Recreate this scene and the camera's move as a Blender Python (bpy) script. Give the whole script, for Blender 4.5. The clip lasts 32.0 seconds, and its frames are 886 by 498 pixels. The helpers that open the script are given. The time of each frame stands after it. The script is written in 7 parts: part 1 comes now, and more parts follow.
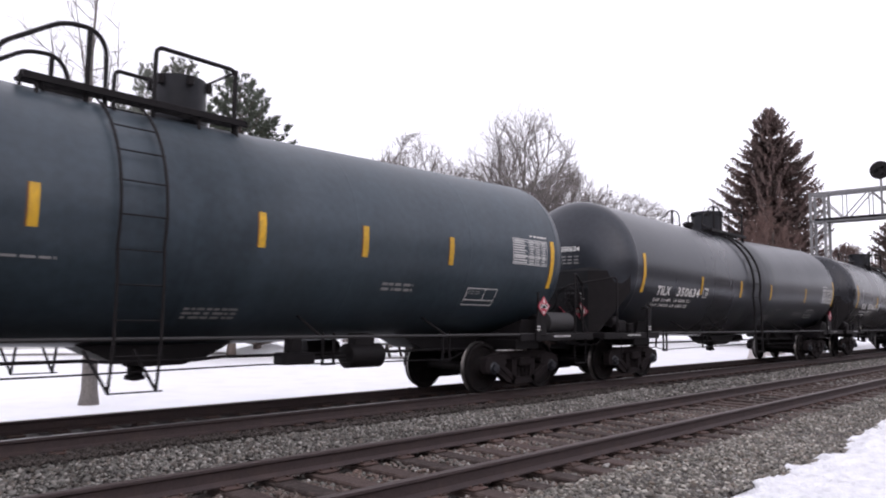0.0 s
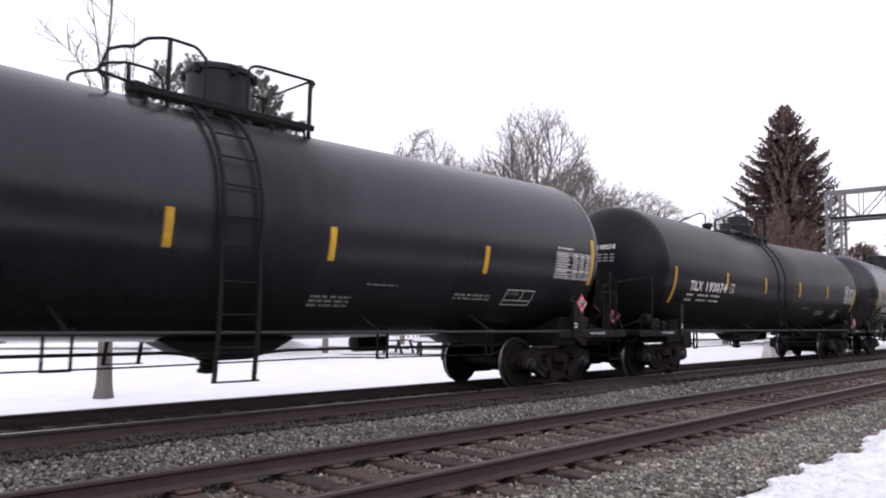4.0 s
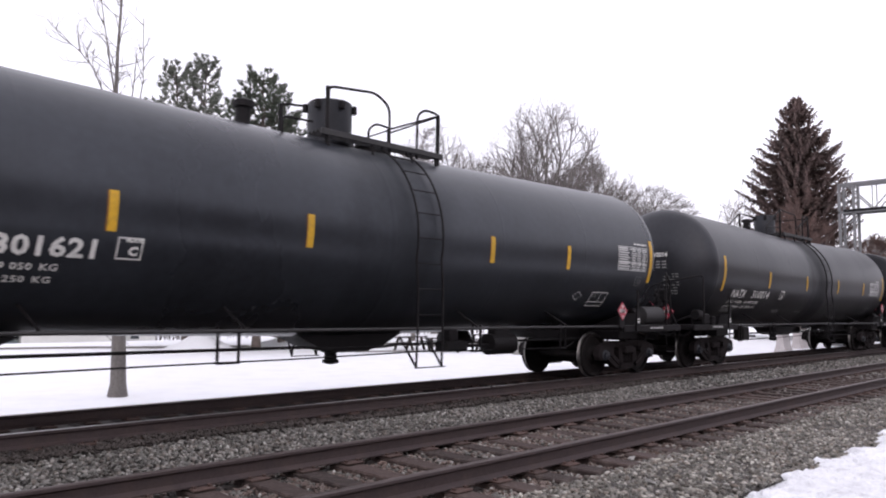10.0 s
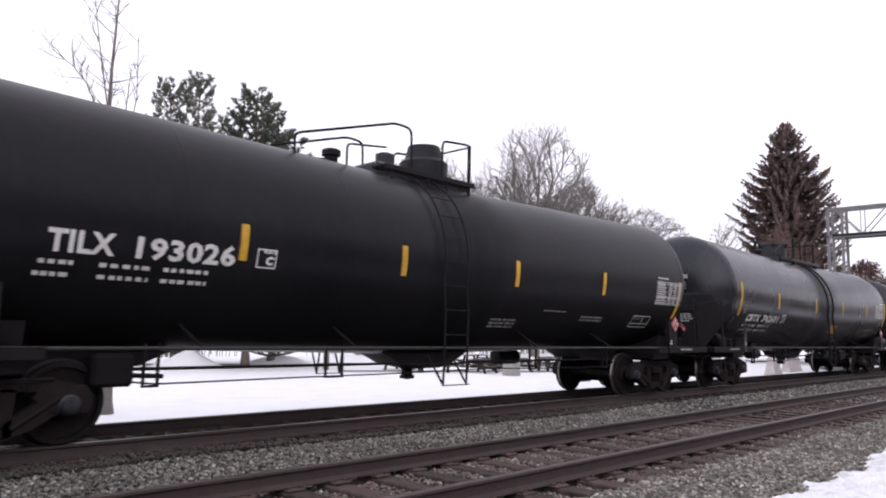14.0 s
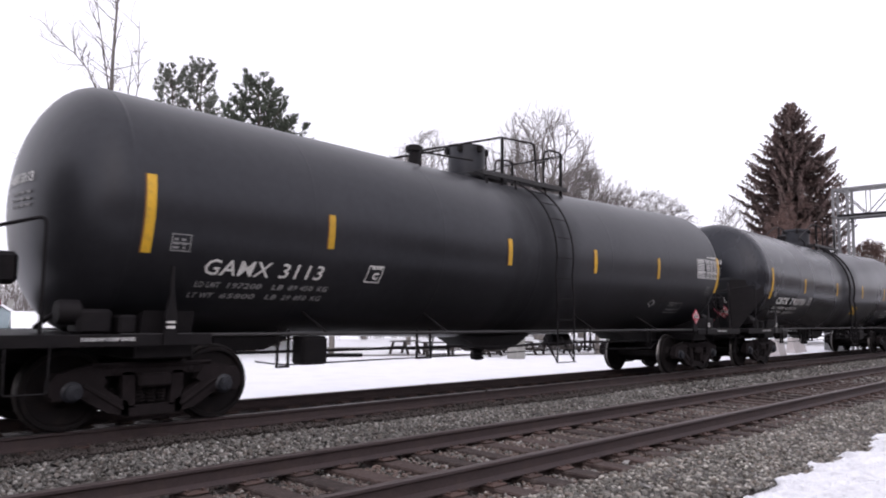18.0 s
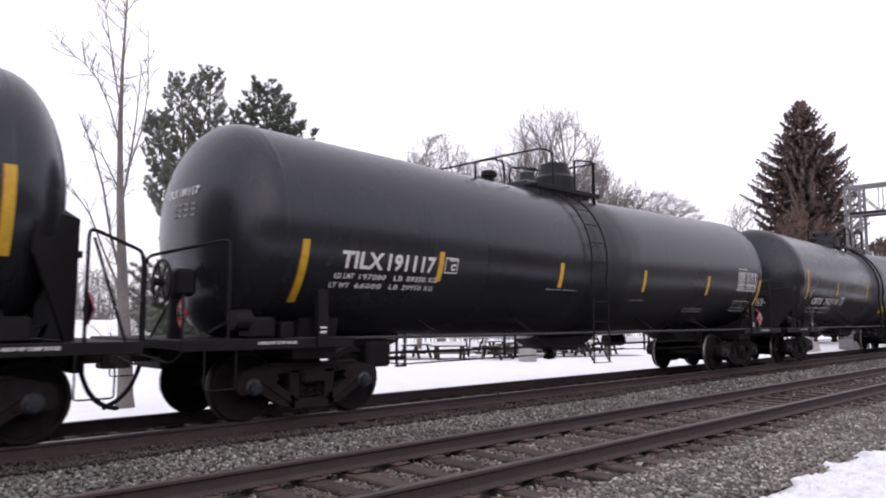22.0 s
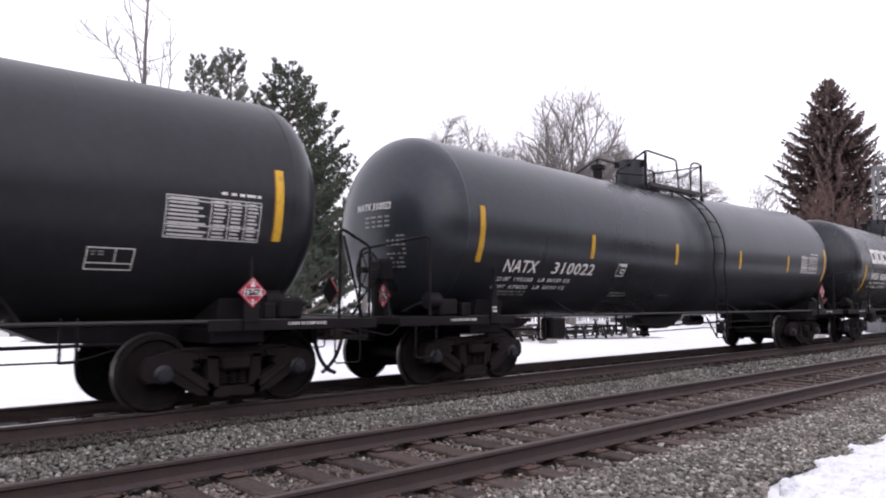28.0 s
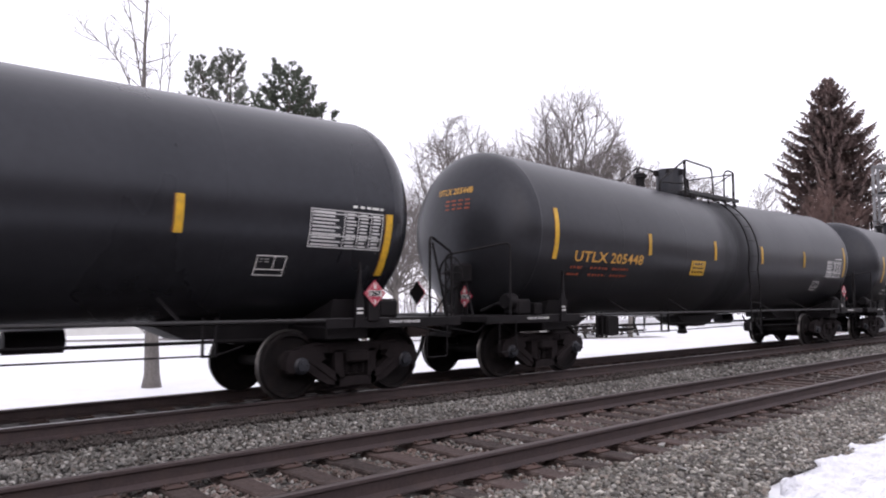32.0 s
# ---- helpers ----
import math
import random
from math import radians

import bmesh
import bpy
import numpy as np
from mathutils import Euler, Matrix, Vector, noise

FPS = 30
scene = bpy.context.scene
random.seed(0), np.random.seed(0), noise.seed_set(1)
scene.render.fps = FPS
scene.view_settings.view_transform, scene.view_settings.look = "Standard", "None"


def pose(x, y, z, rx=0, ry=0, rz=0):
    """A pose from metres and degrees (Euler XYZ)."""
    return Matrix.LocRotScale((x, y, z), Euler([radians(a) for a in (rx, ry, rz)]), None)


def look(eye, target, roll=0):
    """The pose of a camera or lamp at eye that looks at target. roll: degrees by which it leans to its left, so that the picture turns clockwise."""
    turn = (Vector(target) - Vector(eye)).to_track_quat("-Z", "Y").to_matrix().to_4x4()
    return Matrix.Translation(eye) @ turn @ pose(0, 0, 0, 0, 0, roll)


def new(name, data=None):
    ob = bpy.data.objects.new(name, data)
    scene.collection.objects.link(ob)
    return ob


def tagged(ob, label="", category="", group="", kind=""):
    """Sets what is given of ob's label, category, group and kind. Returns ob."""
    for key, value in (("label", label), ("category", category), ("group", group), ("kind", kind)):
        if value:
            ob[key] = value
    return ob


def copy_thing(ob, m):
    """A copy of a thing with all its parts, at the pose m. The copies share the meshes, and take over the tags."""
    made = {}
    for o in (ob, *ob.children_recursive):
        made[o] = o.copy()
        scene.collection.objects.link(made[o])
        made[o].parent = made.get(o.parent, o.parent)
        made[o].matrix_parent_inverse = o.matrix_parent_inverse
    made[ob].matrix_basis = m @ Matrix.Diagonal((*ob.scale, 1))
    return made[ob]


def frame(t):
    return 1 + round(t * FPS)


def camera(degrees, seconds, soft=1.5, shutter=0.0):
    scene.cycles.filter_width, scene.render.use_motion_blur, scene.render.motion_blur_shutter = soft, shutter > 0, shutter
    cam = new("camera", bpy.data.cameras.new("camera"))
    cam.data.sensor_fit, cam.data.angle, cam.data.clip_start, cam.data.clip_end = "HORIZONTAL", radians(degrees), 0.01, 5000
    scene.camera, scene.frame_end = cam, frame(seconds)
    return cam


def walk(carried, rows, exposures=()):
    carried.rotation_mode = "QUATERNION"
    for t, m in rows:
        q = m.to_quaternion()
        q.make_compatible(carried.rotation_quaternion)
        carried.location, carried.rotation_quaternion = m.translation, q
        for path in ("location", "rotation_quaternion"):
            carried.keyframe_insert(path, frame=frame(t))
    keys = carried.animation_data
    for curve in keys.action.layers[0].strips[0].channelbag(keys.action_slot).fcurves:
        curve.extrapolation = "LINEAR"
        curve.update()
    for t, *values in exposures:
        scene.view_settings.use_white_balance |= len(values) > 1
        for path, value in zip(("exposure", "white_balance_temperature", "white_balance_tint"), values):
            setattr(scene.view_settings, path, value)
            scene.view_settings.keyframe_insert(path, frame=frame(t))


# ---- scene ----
cam = camera(63.70, 32.0, soft=2.0, shutter=0.1)
PATH = [
    (0.0, pose(0.013, -0.008, 1.347, 95.571, -0.727, -46.378)),
    (0.5, pose(0.025, 0.000, 1.345, 95.379, -1.065, -46.185)),
    (1.0, pose(0.019, 0.007, 1.346, 95.237, -1.370, -46.034)),
    (1.5, pose(0.023, 0.006, 1.345, 95.275, -1.129, -45.905)),
    (2.0, pose(0.016, 0.004, 1.337, 95.333, -1.238, -45.842)),
    (2.5, pose(0.018, -0.001, 1.336, 95.296, -1.400, -45.641)),
    (3.0, pose(0.008, 0.006, 1.338, 95.259, -1.363, -45.508)),
    (3.5, pose(0.008, 0.004, 1.343, 95.254, -1.274, -45.448)),
    (4.0, pose(0.009, -0.002, 1.338, 95.311, -1.096, -45.442)),
    (4.5, pose(0.017, -0.005, 1.340, 95.308, -0.893, -45.335)),
    (6.5, pose(0.016, 0.004, 1.337, 95.269, -1.009, -45.368)),
    (7.0, pose(0.008, -0.004, 1.338, 95.400, -0.817, -45.354)),
    (7.5, pose(0.018, -0.004, 1.337, 95.401, -0.825, -45.355)),
    (8.0, pose(0.006, -0.006, 1.339, 95.398, -0.989, -45.255)),
    (8.5, pose(0.016, 0.005, 1.334, 95.328, -1.101, -45.042)),
    (9.0, pose(0.003, 0.004, 1.335, 95.227, -0.707, -44.868)),
    (9.5, pose(0.006, -0.001, 1.337, 95.109, -0.300, -44.691)),
    (10.0, pose(0.007, 0.007, 1.337, 95.018, -0.626, -44.596)),
    (10.5, pose(0.006, 0.003, 1.330, 95.068, -0.784, -44.493)),
    (11.0, pose(0.008, 0.002, 1.332, 95.221, -1.204, -44.667)),
    (11.5, pose(0.009, 0.004, 1.333, 95.546, -0.902, -44.873)),
    (12.0, pose(0.011, -0.002, 1.331, 96.007, -1.207, -45.007)),
    (12.5, pose(0.013, -0.017, 1.321, 96.352, -1.401, -45.020)),
    (13.0, pose(0.003, 0.001, 1.331, 96.575, -1.611, -45.281)),
    (13.5, pose(0.010, -0.002, 1.326, 96.785, -1.343, -45.342)),
    (15.5, pose(0.014, 0.006, 1.324, 95.731, -0.769, -45.040)),
    (16.0, pose(0.010, 0.004, 1.331, 95.387, -0.473, -45.025)),
    (16.5, pose(0.019, 0.006, 1.328, 95.112, -0.555, -45.007)),
    (17.0, pose(0.013, 0.010, 1.333, 95.026, -0.551, -44.903)),
    (17.5, pose(0.013, 0.007, 1.327, 95.329, -0.689, -44.915)),
    (18.0, pose(0.008, 0.001, 1.334, 95.344, -0.731, -44.969)),
    (18.5, pose(0.007, -0.004, 1.336, 95.364, -0.592, -44.967)),
    (19.0, pose(0.015, 0.004, 1.340, 95.488, -0.460, -44.918)),
    (19.5, pose(0.021, 0.003, 1.333, 95.601, -0.545, -44.873)),
    (20.0, pose(0.013, -0.006, 1.333, 95.615, -0.254, -44.674)),
    (20.5, pose(0.009, -0.003, 1.334, 95.585, -0.245, -44.524)),
    (21.0, pose(0.015, -0.004, 1.328, 95.587, -0.328, -44.403)),
    (21.5, pose(0.010, -0.000, 1.329, 95.497, -0.344, -44.297)),
    (22.0, pose(0.012, -0.001, 1.330, 95.634, -0.017, -44.105)),
    (22.5, pose(0.011, -0.006, 1.328, 95.819, -0.136, -43.948)),
    (23.0, pose(0.005, -0.011, 1.322, 95.805, -0.241, -43.635)),
    (23.5, pose(0.008, -0.008, 1.326, 95.708, 0.103, -43.303)),
    (24.0, pose(0.008, -0.001, 1.327, 95.629, -0.296, -42.767)),
    (24.5, pose(-0.005, -0.010, 1.322, 95.640, -0.463, -42.521)),
    (25.0, pose(-0.006, -0.002, 1.323, 95.322, -0.788, -42.431)),
    (25.5, pose(-0.006, 0.003, 1.321, 94.975, -0.460, -42.220)),
    (27.5, pose(-0.000, 0.002, 1.319, 94.342, -0.136, -42.498)),
    (28.0, pose(-0.000, -0.000, 1.317, 94.193, -0.132, -42.471)),
    (28.5, pose(-0.001, -0.000, 1.316, 94.107, -0.048, -42.421)),
    (29.0, pose(0.000, 0.004, 1.321, 94.037, -0.079, -42.435)),
    (29.5, pose(0.002, 0.003, 1.317, 94.065, -0.255, -42.599)),
    (30.0, pose(0.008, 0.013, 1.319, 93.969, -0.069, -42.534)),
    (30.5, pose(-0.000, 0.005, 1.320, 93.870, -0.068, -42.429)),
    (31.0, pose(-0.003, 0.011, 1.323, 93.828, -0.322, -42.430)),
    (31.5, pose(0.002, 0.002, 1.317, 93.878, -0.144, -42.438)),
    (32.0, pose(-0.001, 0.002, 1.323, 94.179, 0.028, -42.456)),
]
walk(cam, PATH, exposures=[(0.0, 0.06, 6430, 17), (13.0, 0.04, 6430, 17), (25.0, 0.07, 6430, 17), (28.0, 0.16, 6430, 17), (32.0, 0.16, 6430, 17)])

# ---------------------------------------------------------------- sky and sun
SUN_EL, SUN_AZ = 34.0, 215.0
world = bpy.data.worlds.new("overcast_sky")
scene.world = world
world.use_nodes = True
wn, wl = world.node_tree.nodes, world.node_tree.links
wn.clear()
sky = wn.new("ShaderNodeTexSky")
sky.sky_type, sky.sun_disc = "NISHITA", False
sky.sun_elevation, sky.sun_rotation = radians(SUN_EL), radians(SUN_AZ)
sky.dust_density, sky.air_density = 4.0, 1.0
scaled = wn.new("ShaderNodeVectorMath")
scaled.operation = "SCALE"
scaled.inputs["Scale"].default_value = 0.1
cloud = wn.new("ShaderNodeMix")
cloud.data_type = "RGBA"
cloud.inputs["Factor"].default_value = 0.88
cloud.inputs["B"].default_value = (1.0, 0.995, 1.055, 1)
back = wn.new("ShaderNodeBackground")
back.inputs["Strength"].default_value = 1.26
wout = wn.new("ShaderNodeOutputWorld")
wl.new(sky.outputs["Color"], scaled.inputs[0])
wl.new(scaled.outputs["Vector"], cloud.inputs["A"])
wl.new(cloud.outputs["Result"], back.inputs["Color"])
wl.new(back.outputs["Background"], wout.inputs["Surface"])

sun_data = bpy.data.lights.new("sun", "SUN")
sun_data.energy, sun_data.angle, sun_data.color = 0.5, radians(75), (1.0, 0.97, 0.93)
sun = new("sun", sun_data)
sun.matrix_world = look((0, 0, 60), (0 - 30 * math.sin(radians(SUN_AZ)), 0 - 30 * math.cos(radians(SUN_AZ)), 60 - 30 * math.tan(radians(SUN_EL))))

# ---------------------------------------------------------------- plan, in metres (z = 0 is the rail top)
Y_NEAR, Y_FAR = 5.196, 9.430        # centre lines of the two tracks
GAUGE = 1.507                       # between the centres of the rail heads
TIE_TOP = -0.185
CAR_PITCH, TRUCK_GAP, WHEELBASE = 17.982, 13.70, 1.778
WHEEL_R = 0.457


# ---------------------------------------------------------------- materials
def shade(name, color, rough=0.6, metal=0.0, vary=0.25, scale=3.0, fine=40.0, bump=0.15, stain=None, amount=0.3, depth=0.01, random_tint=0.0, spec=0.5, streak=1.0, sheen=None):
    """A painted or natural surface: base colour with two scales of variation, stains and fine relief."""
    m = bpy.data.materials.new(name)
    m.use_nodes = True
    n, l = m.node_tree.nodes, m.node_tree.links
    b = n["Principled BSDF"]
    b.inputs["Metallic"].default_value = metal
    b.inputs["Specular IOR Level"].default_value = spec
    if sheen:
        b.inputs["Specular Tint"].default_value = (*sheen, 1)
    co = n.new("ShaderNodeTexCoord")
    mp = n.new("ShaderNodeMapping")
    mp.inputs["Scale"].default_value = (1, 1, streak)
    l.new(co.outputs["Object"], mp.inputs["Vector"])
    big, small = n.new("ShaderNodeTexNoise"), n.new("ShaderNodeTexNoise")
    big.inputs["Scale"].default_value, small.inputs["Scale"].default_value = scale, fine
    big.inputs["Detail"].default_value = 5
    l.new(mp.outputs["Vector"], big.inputs["Vector"])
    l.new(co.outputs["Object"], small.inputs["Vector"])
    add = n.new("ShaderNodeMath")
    add.operation = "ADD"
    l.new(big.outputs["Fac"], add.inputs[0])
    l.new(small.outputs["Fac"], add.inputs[1])
    rng = n.new("ShaderNodeMapRange")
    rng.inputs["From Min"].default_value, rng.inputs["From Max"].default_value = 0.6, 1.4
    rng.inputs["To Min"].default_value, rng.inputs["To Max"].default_value = 1 - vary, 1 + vary
    l.new(add.outputs[0], rng.inputs["Value"])
    val = rng.outputs["Result"]
    if random_tint:
        info = n.new("ShaderNodeObjectInfo")
        r2 = n.new("ShaderNodeMapRange")
        r2.inputs["To Min"].default_value, r2.inputs["To Max"].default_value = 1 - random_tint, 1 + random_tint
        l.new(info.outputs["Random"], r2.inputs["Value"])
        mul = n.new("ShaderNodeMath")
        mul.operation = "MULTIPLY"
        l.new(val, mul.inputs[0])
        l.new(r2.outputs["Result"], mul.inputs[1])
        val = mul.outputs[0]
    col = n.new("ShaderNodeVectorMath")
    col.operation = "SCALE"
    col.inputs[0].default_value = color
    l.new(val, col.inputs["Scale"])
    out = col.outputs["Vector"]
    if stain:
        st = n.new("ShaderNodeTexNoise")
        st.inputs["Scale"].default_value, st.inputs["Detail"].default_value = scale * 1.7, 8
        l.new(mp.outputs["Vector"], st.inputs["Vector"])
        r3 = n.new("ShaderNodeMapRange")
        r3.inputs["From Min"].default_value, r3.inputs["From Max"].default_value = 0.48, 0.72
        r3.inputs["To Max"].default_value = amount
        l.new(st.outputs["Fac"], r3.inputs["Value"])
        mix = n.new("ShaderNodeMix")
        mix.data_type = "RGBA"
        mix.inputs["B"].default_value = (*stain, 1)
        l.new(r3.outputs["Result"], mix.inputs["Factor"])
        l.new(out, mix.inputs["A"])
        out = mix.outputs["Result"]
    l.new(out, b.inputs["Base Color"])
    rr = n.new("ShaderNodeMapRange")
    rr.inputs["To Min"].default_value, rr.inputs["To Max"].default_value = max(rough - 0.1, 0.05), min(rough + 0.1, 1)
    l.new(big.outputs["Fac"], rr.inputs["Value"])
    l.new(rr.outputs["Result"], b.inputs["Roughness"])
    if bump:
        bp = n.new("ShaderNodeBump")
        bp.inputs["Strength"].default_value, bp.inputs["Distance"].default_value = bump, depth
        l.new(small.outputs["Fac"], bp.inputs["Height"])
        l.new(bp.outputs["Normal"], b.inputs["Normal"])
    return m


def island_stone(name, ramp, rough=0.9):
    """Loose stones, each with a colour of its own."""
    m = bpy.data.materials.new(name)
    m.use_nodes = True
    n, l = m.node_tree.nodes, m.node_tree.links
    b = n["Principled BSDF"]
    b.inputs["Roughness"].default_value = rough
    b.inputs["Specular IOR Level"].default_value = 0.3
    geo = n.new("ShaderNodeNewGeometry")
    cr = n.new("ShaderNodeValToRGB")
    cr.color_ramp.elements[0].color, cr.color_ramp.elements[0].position = (*ramp[0], 1), 0
    cr.color_ramp.elements[1].color, cr.color_ramp.elements[1].position = (*ramp[-1], 1), 1
    for i, c in enumerate(ramp[1:-1]):
        e = cr.color_ramp.elements.new((i + 1) / (len(ramp) - 1))
        e.color = (*c, 1)
    l.new(geo.outputs["Random Per Island"], cr.inputs["Fac"])
    co, ns = n.new("ShaderNodeTexCoord"), n.new("ShaderNodeTexNoise")
    ns.inputs["Scale"].default_value = 90
    l.new(co.outputs["Object"], ns.inputs["Vector"])
    big = n.new("ShaderNodeTexNoise")
    big.inputs["Scale"].default_value = 0.7
    l.new(co.outputs["Object"], big.inputs["Vector"])
    s = n.new("ShaderNodeMath")
    s.operation = "ADD"
    l.new(ns.outputs["Fac"], s.inputs[0])
    l.new(big.outputs["Fac"], s.inputs[1])
    mul = n.new("ShaderNodeVectorMath")
    mul.operation = "SCALE"
    l.new(cr.outputs["Color"], mul.inputs[0])
    l.new(s.outputs[0], mul.inputs["Scale"])
    l.new(mul.outputs["Vector"], b.inputs["Base Color"])
    return m


def tank_paint(name, color, rough, spec, dust=(0.022, 0.021, 0.024), amount=0.25, soot=0.75):
    """Glossy tank enamel: faint runs down the shell, dust blotches, and a dull spill stain below the dome."""
    m = shade(name, color, rough, vary=0.3, scale=0.5, fine=9, bump=0.03, stain=dust, amount=amount, streak=0.25, spec=spec, sheen=(0.94, 0.97, 1.06))
    n, l = m.node_tree.nodes, m.node_tree.links
    b = n["Principled BSDF"]
    co, sep = n.new("ShaderNodeTexCoord"), n.new("ShaderNodeSeparateXYZ")
    l.new(co.outputs["Object"], sep.inputs[0])
    mp, runs = n.new("ShaderNodeMapping"), n.new("ShaderNodeTexNoise")
    mp.inputs["Scale"].default_value = (1.9, 0.8, 0.8)
    runs.inputs["Scale"].default_value, runs.inputs["Detail"].default_value = 1.0, 6
    l.new(co.outputs["Object"], mp.inputs["Vector"])
    l.new(mp.outputs["Vector"], runs.inputs["Vector"])

    def math_node(op, a, b2):
        q = n.new("ShaderNodeMath")
        q.operation = op
        for i, v in enumerate((a, b2)):
            if isinstance(v, (int, float)):
                q.inputs[i].default_value = v
            else:
                l.new(v, q.inputs[i])
        return q.outputs[0]

    away = math_node("ABSOLUTE", math_node("ADD", sep.outputs["X"], -0.15), 0)
    ragged = math_node("ADD", away, math_node("MULTIPLY", math_node("SUBTRACT", runs.outputs["Fac"], 0.5), 1.7))
    mask = n.new("ShaderNodeMapRange")
    mask.interpolation_type = "SMOOTHSTEP"
    mask.inputs["From Min"].default_value, mask.inputs["From Max"].default_value = 0.0, 1.35
    mask.inputs["To Min"].default_value, mask.inputs["To Max"].default_value = soot, 0.0
    l.new(ragged, mask.inputs["Value"])
    old = b.inputs["Base Color"].links[0].from_socket
    keep = math_node("SUBTRACT", 1.0, math_node("MULTIPLY", mask.outputs["Result"], 0.45))
    run_gain = n.new("ShaderNodeMapRange")
    run_gain.inputs["From Min"].default_value, run_gain.inputs["From Max"].default_value = 0.3, 0.7
    run_gain.inputs["To Min"].default_value, run_gain.inputs["To Max"].default_value = 0.88, 1.13
    l.new(runs.outputs["Fac"], run_gain.inputs["Value"])
    sc = n.new("ShaderNodeVectorMath")
    sc.operation = "SCALE"
    l.new(old, sc.inputs[0])
    l.new(math_node("MULTIPLY", keep, run_gain.outputs["Result"]), sc.inputs["Scale"])
    l.new(sc.outputs["Vector"], b.inputs["Base Color"])
    old = b.inputs["Roughness"].links[0].from_socket
    l.new(math_node("ADD", math_node("ADD", old, math_node("MULTIPLY", mask.outputs["Result"], 0.3)), math_node("MULTIPLY", math_node("SUBTRACT", runs.outputs["Fac"], 0.5), 0.04)), b.inputs["Roughness"])
    l.new(math_node("MULTIPLY", math_node("SUBTRACT", 1.0, math_node("MULTIPLY", mask.outputs["Result"], 0.75)), spec), b.inputs["Specular IOR Level"])
    return m


BLACK = tank_paint("black_tank_paint", (0.0152, 0.0158, 0.0188), 0.27, 0.42, (0.03, 0.03, 0.034), soot=0.6)
BLACK_OLD = tank_paint("dull_black_tank_paint", (0.0172, 0.0175, 0.0202), 0.35, 0.37, (0.029, 0.028, 0.03), 0.3, 0.6)
BLACK_DEEP = tank_paint("deep_black_tank_paint", (0.0095, 0.0093, 0.0108), 0.36, 0.16, (0.015, 0.014, 0.015), 0.15, 0.4)
BLACK_BLUE = tank_paint("bluish_black_tank_paint", (0.021, 0.024, 0.0295), 0.29, 0.46, (0.036, 0.04, 0.046), 0.25, 0.5)
BLUEGREY = tank_paint("blue_grey_tank_paint", (0.031, 0.046, 0.058), 0.38, 0.5, (0.05, 0.06, 0.066), 0.25, 0.5)
SHIELD = shade("dull_shield_paint", (0.0148, 0.0155, 0.0172), 0.75, vary=0.3, scale=1.2, fine=20, bump=0.06, stain=(0.027, 0.027, 0.029), amount=0.35, spec=0.15, streak=0.3)
IRON = shade("black_painted_steel", (0.0095, 0.0083, 0.0095), 0.6, vary=0.35, scale=3, fine=60, bump=0.15, stain=(0.02, 0.017, 0.017), amount=0.35, spec=0.17)
GREYSTEEL = shade("dusty_grey_steel", (0.026, 0.025, 0.027), 0.6, vary=0.3, scale=4, fine=50, bump=0.1, stain=(0.03, 0.026, 0.024), amount=0.4)
TRUCK = shade("brown_dusty_cast_steel", (0.0165, 0.013, 0.014), 0.9, vary=0.4, scale=4, fine=50, bump=0.3, stain=(0.03, 0.023, 0.024), amount=0.4, spec=0.2)
WHEEL = shade("worn_wheel_steel", (0.0105, 0.0088, 0.0094), 0.75, vary=0.3, scale=5, fine=60, bump=0.2, stain=(0.03, 0.022, 0.02), amount=0.4, spec=0.2)
TREAD = shade("bright_wheel_rim", (0.2, 0.19, 0.185), 0.35, metal=0.9, vary=0.2, scale=6, bump=0.05)
YELLOW = shade("yellow_reflector", (0.62, 0.36, 0.02), 0.45, vary=0.18, scale=8, fine=80, bump=0.05, stain=(0.25, 0.16, 0.05), amount=0.4, random_tint=0.15)
EDGE = shade("amber_tape_edge", (0.16, 0.07, 0.02), 0.6, vary=0.2, scale=8)
WHITE = shade("white_stencil_paint", (0.72, 0.72, 0.7), 0.6, vary=0.12, scale=6, fine=60, bump=0.02, stain=(0.4, 0.38, 0.36), amount=0.4)
DULL = shade("dull_grey_stencil_paint", (0.56, 0.56, 0.56), 0.7, vary=0.25, scale=8, fine=60, bump=0.02)
FAINT = shade("worn_grey_stencil_paint", (0.26, 0.26, 0.26), 0.7, vary=0.3, scale=8, fine=60, bump=0.02)
GOLD = shade("gold_stencil_paint", (0.55, 0.3, 0.06), 0.6, vary=0.2, scale=6, fine=60, bump=0.02)
RUSTY = shade("rust_red_stencil_paint", (0.25, 0.06, 0.03), 0.7, vary=0.3, scale=8, fine=60, bump=0.02)
RED = shade("placard_red", (0.42, 0.024, 0.06), 0.45, vary=0.15, scale=10, bump=0.02)
BLUE = shade("blue_bearing_cap", (0.018, 0.02, 0.027), 0.5, vary=0.3, scale=8)
DARKWOOD = shade("dark_wet_wood", (0.034, 0.028, 0.025), 0.8, vary=0.3, scale=4, fine=30, bump=0.3)
KNUCKLE = shade("rusty_cast_coupler", (0.032, 0.021, 0.019), 0.85, vary=0.4, scale=6, fine=50, bump=0.3, stain=(0.03, 0.02, 0.018), amount=0.6)
RUBBER = shade("black_rubber_hose", (0.015, 0.015, 0.016), 0.7, vary=0.3, scale=12)
RAIL = shade("dark_rusty_rail_side", (0.044, 0.0305, 0.031), 0.75, vary=0.3, scale=2.5, fine=45, bump=0.2, stain=(0.075, 0.05, 0.042), amount=0.4)
RAILTOP = shade("polished_rail_top", (0.36, 0.34, 0.34), 0.3, metal=0.9, vary=0.2, scale=3, bump=0.03)
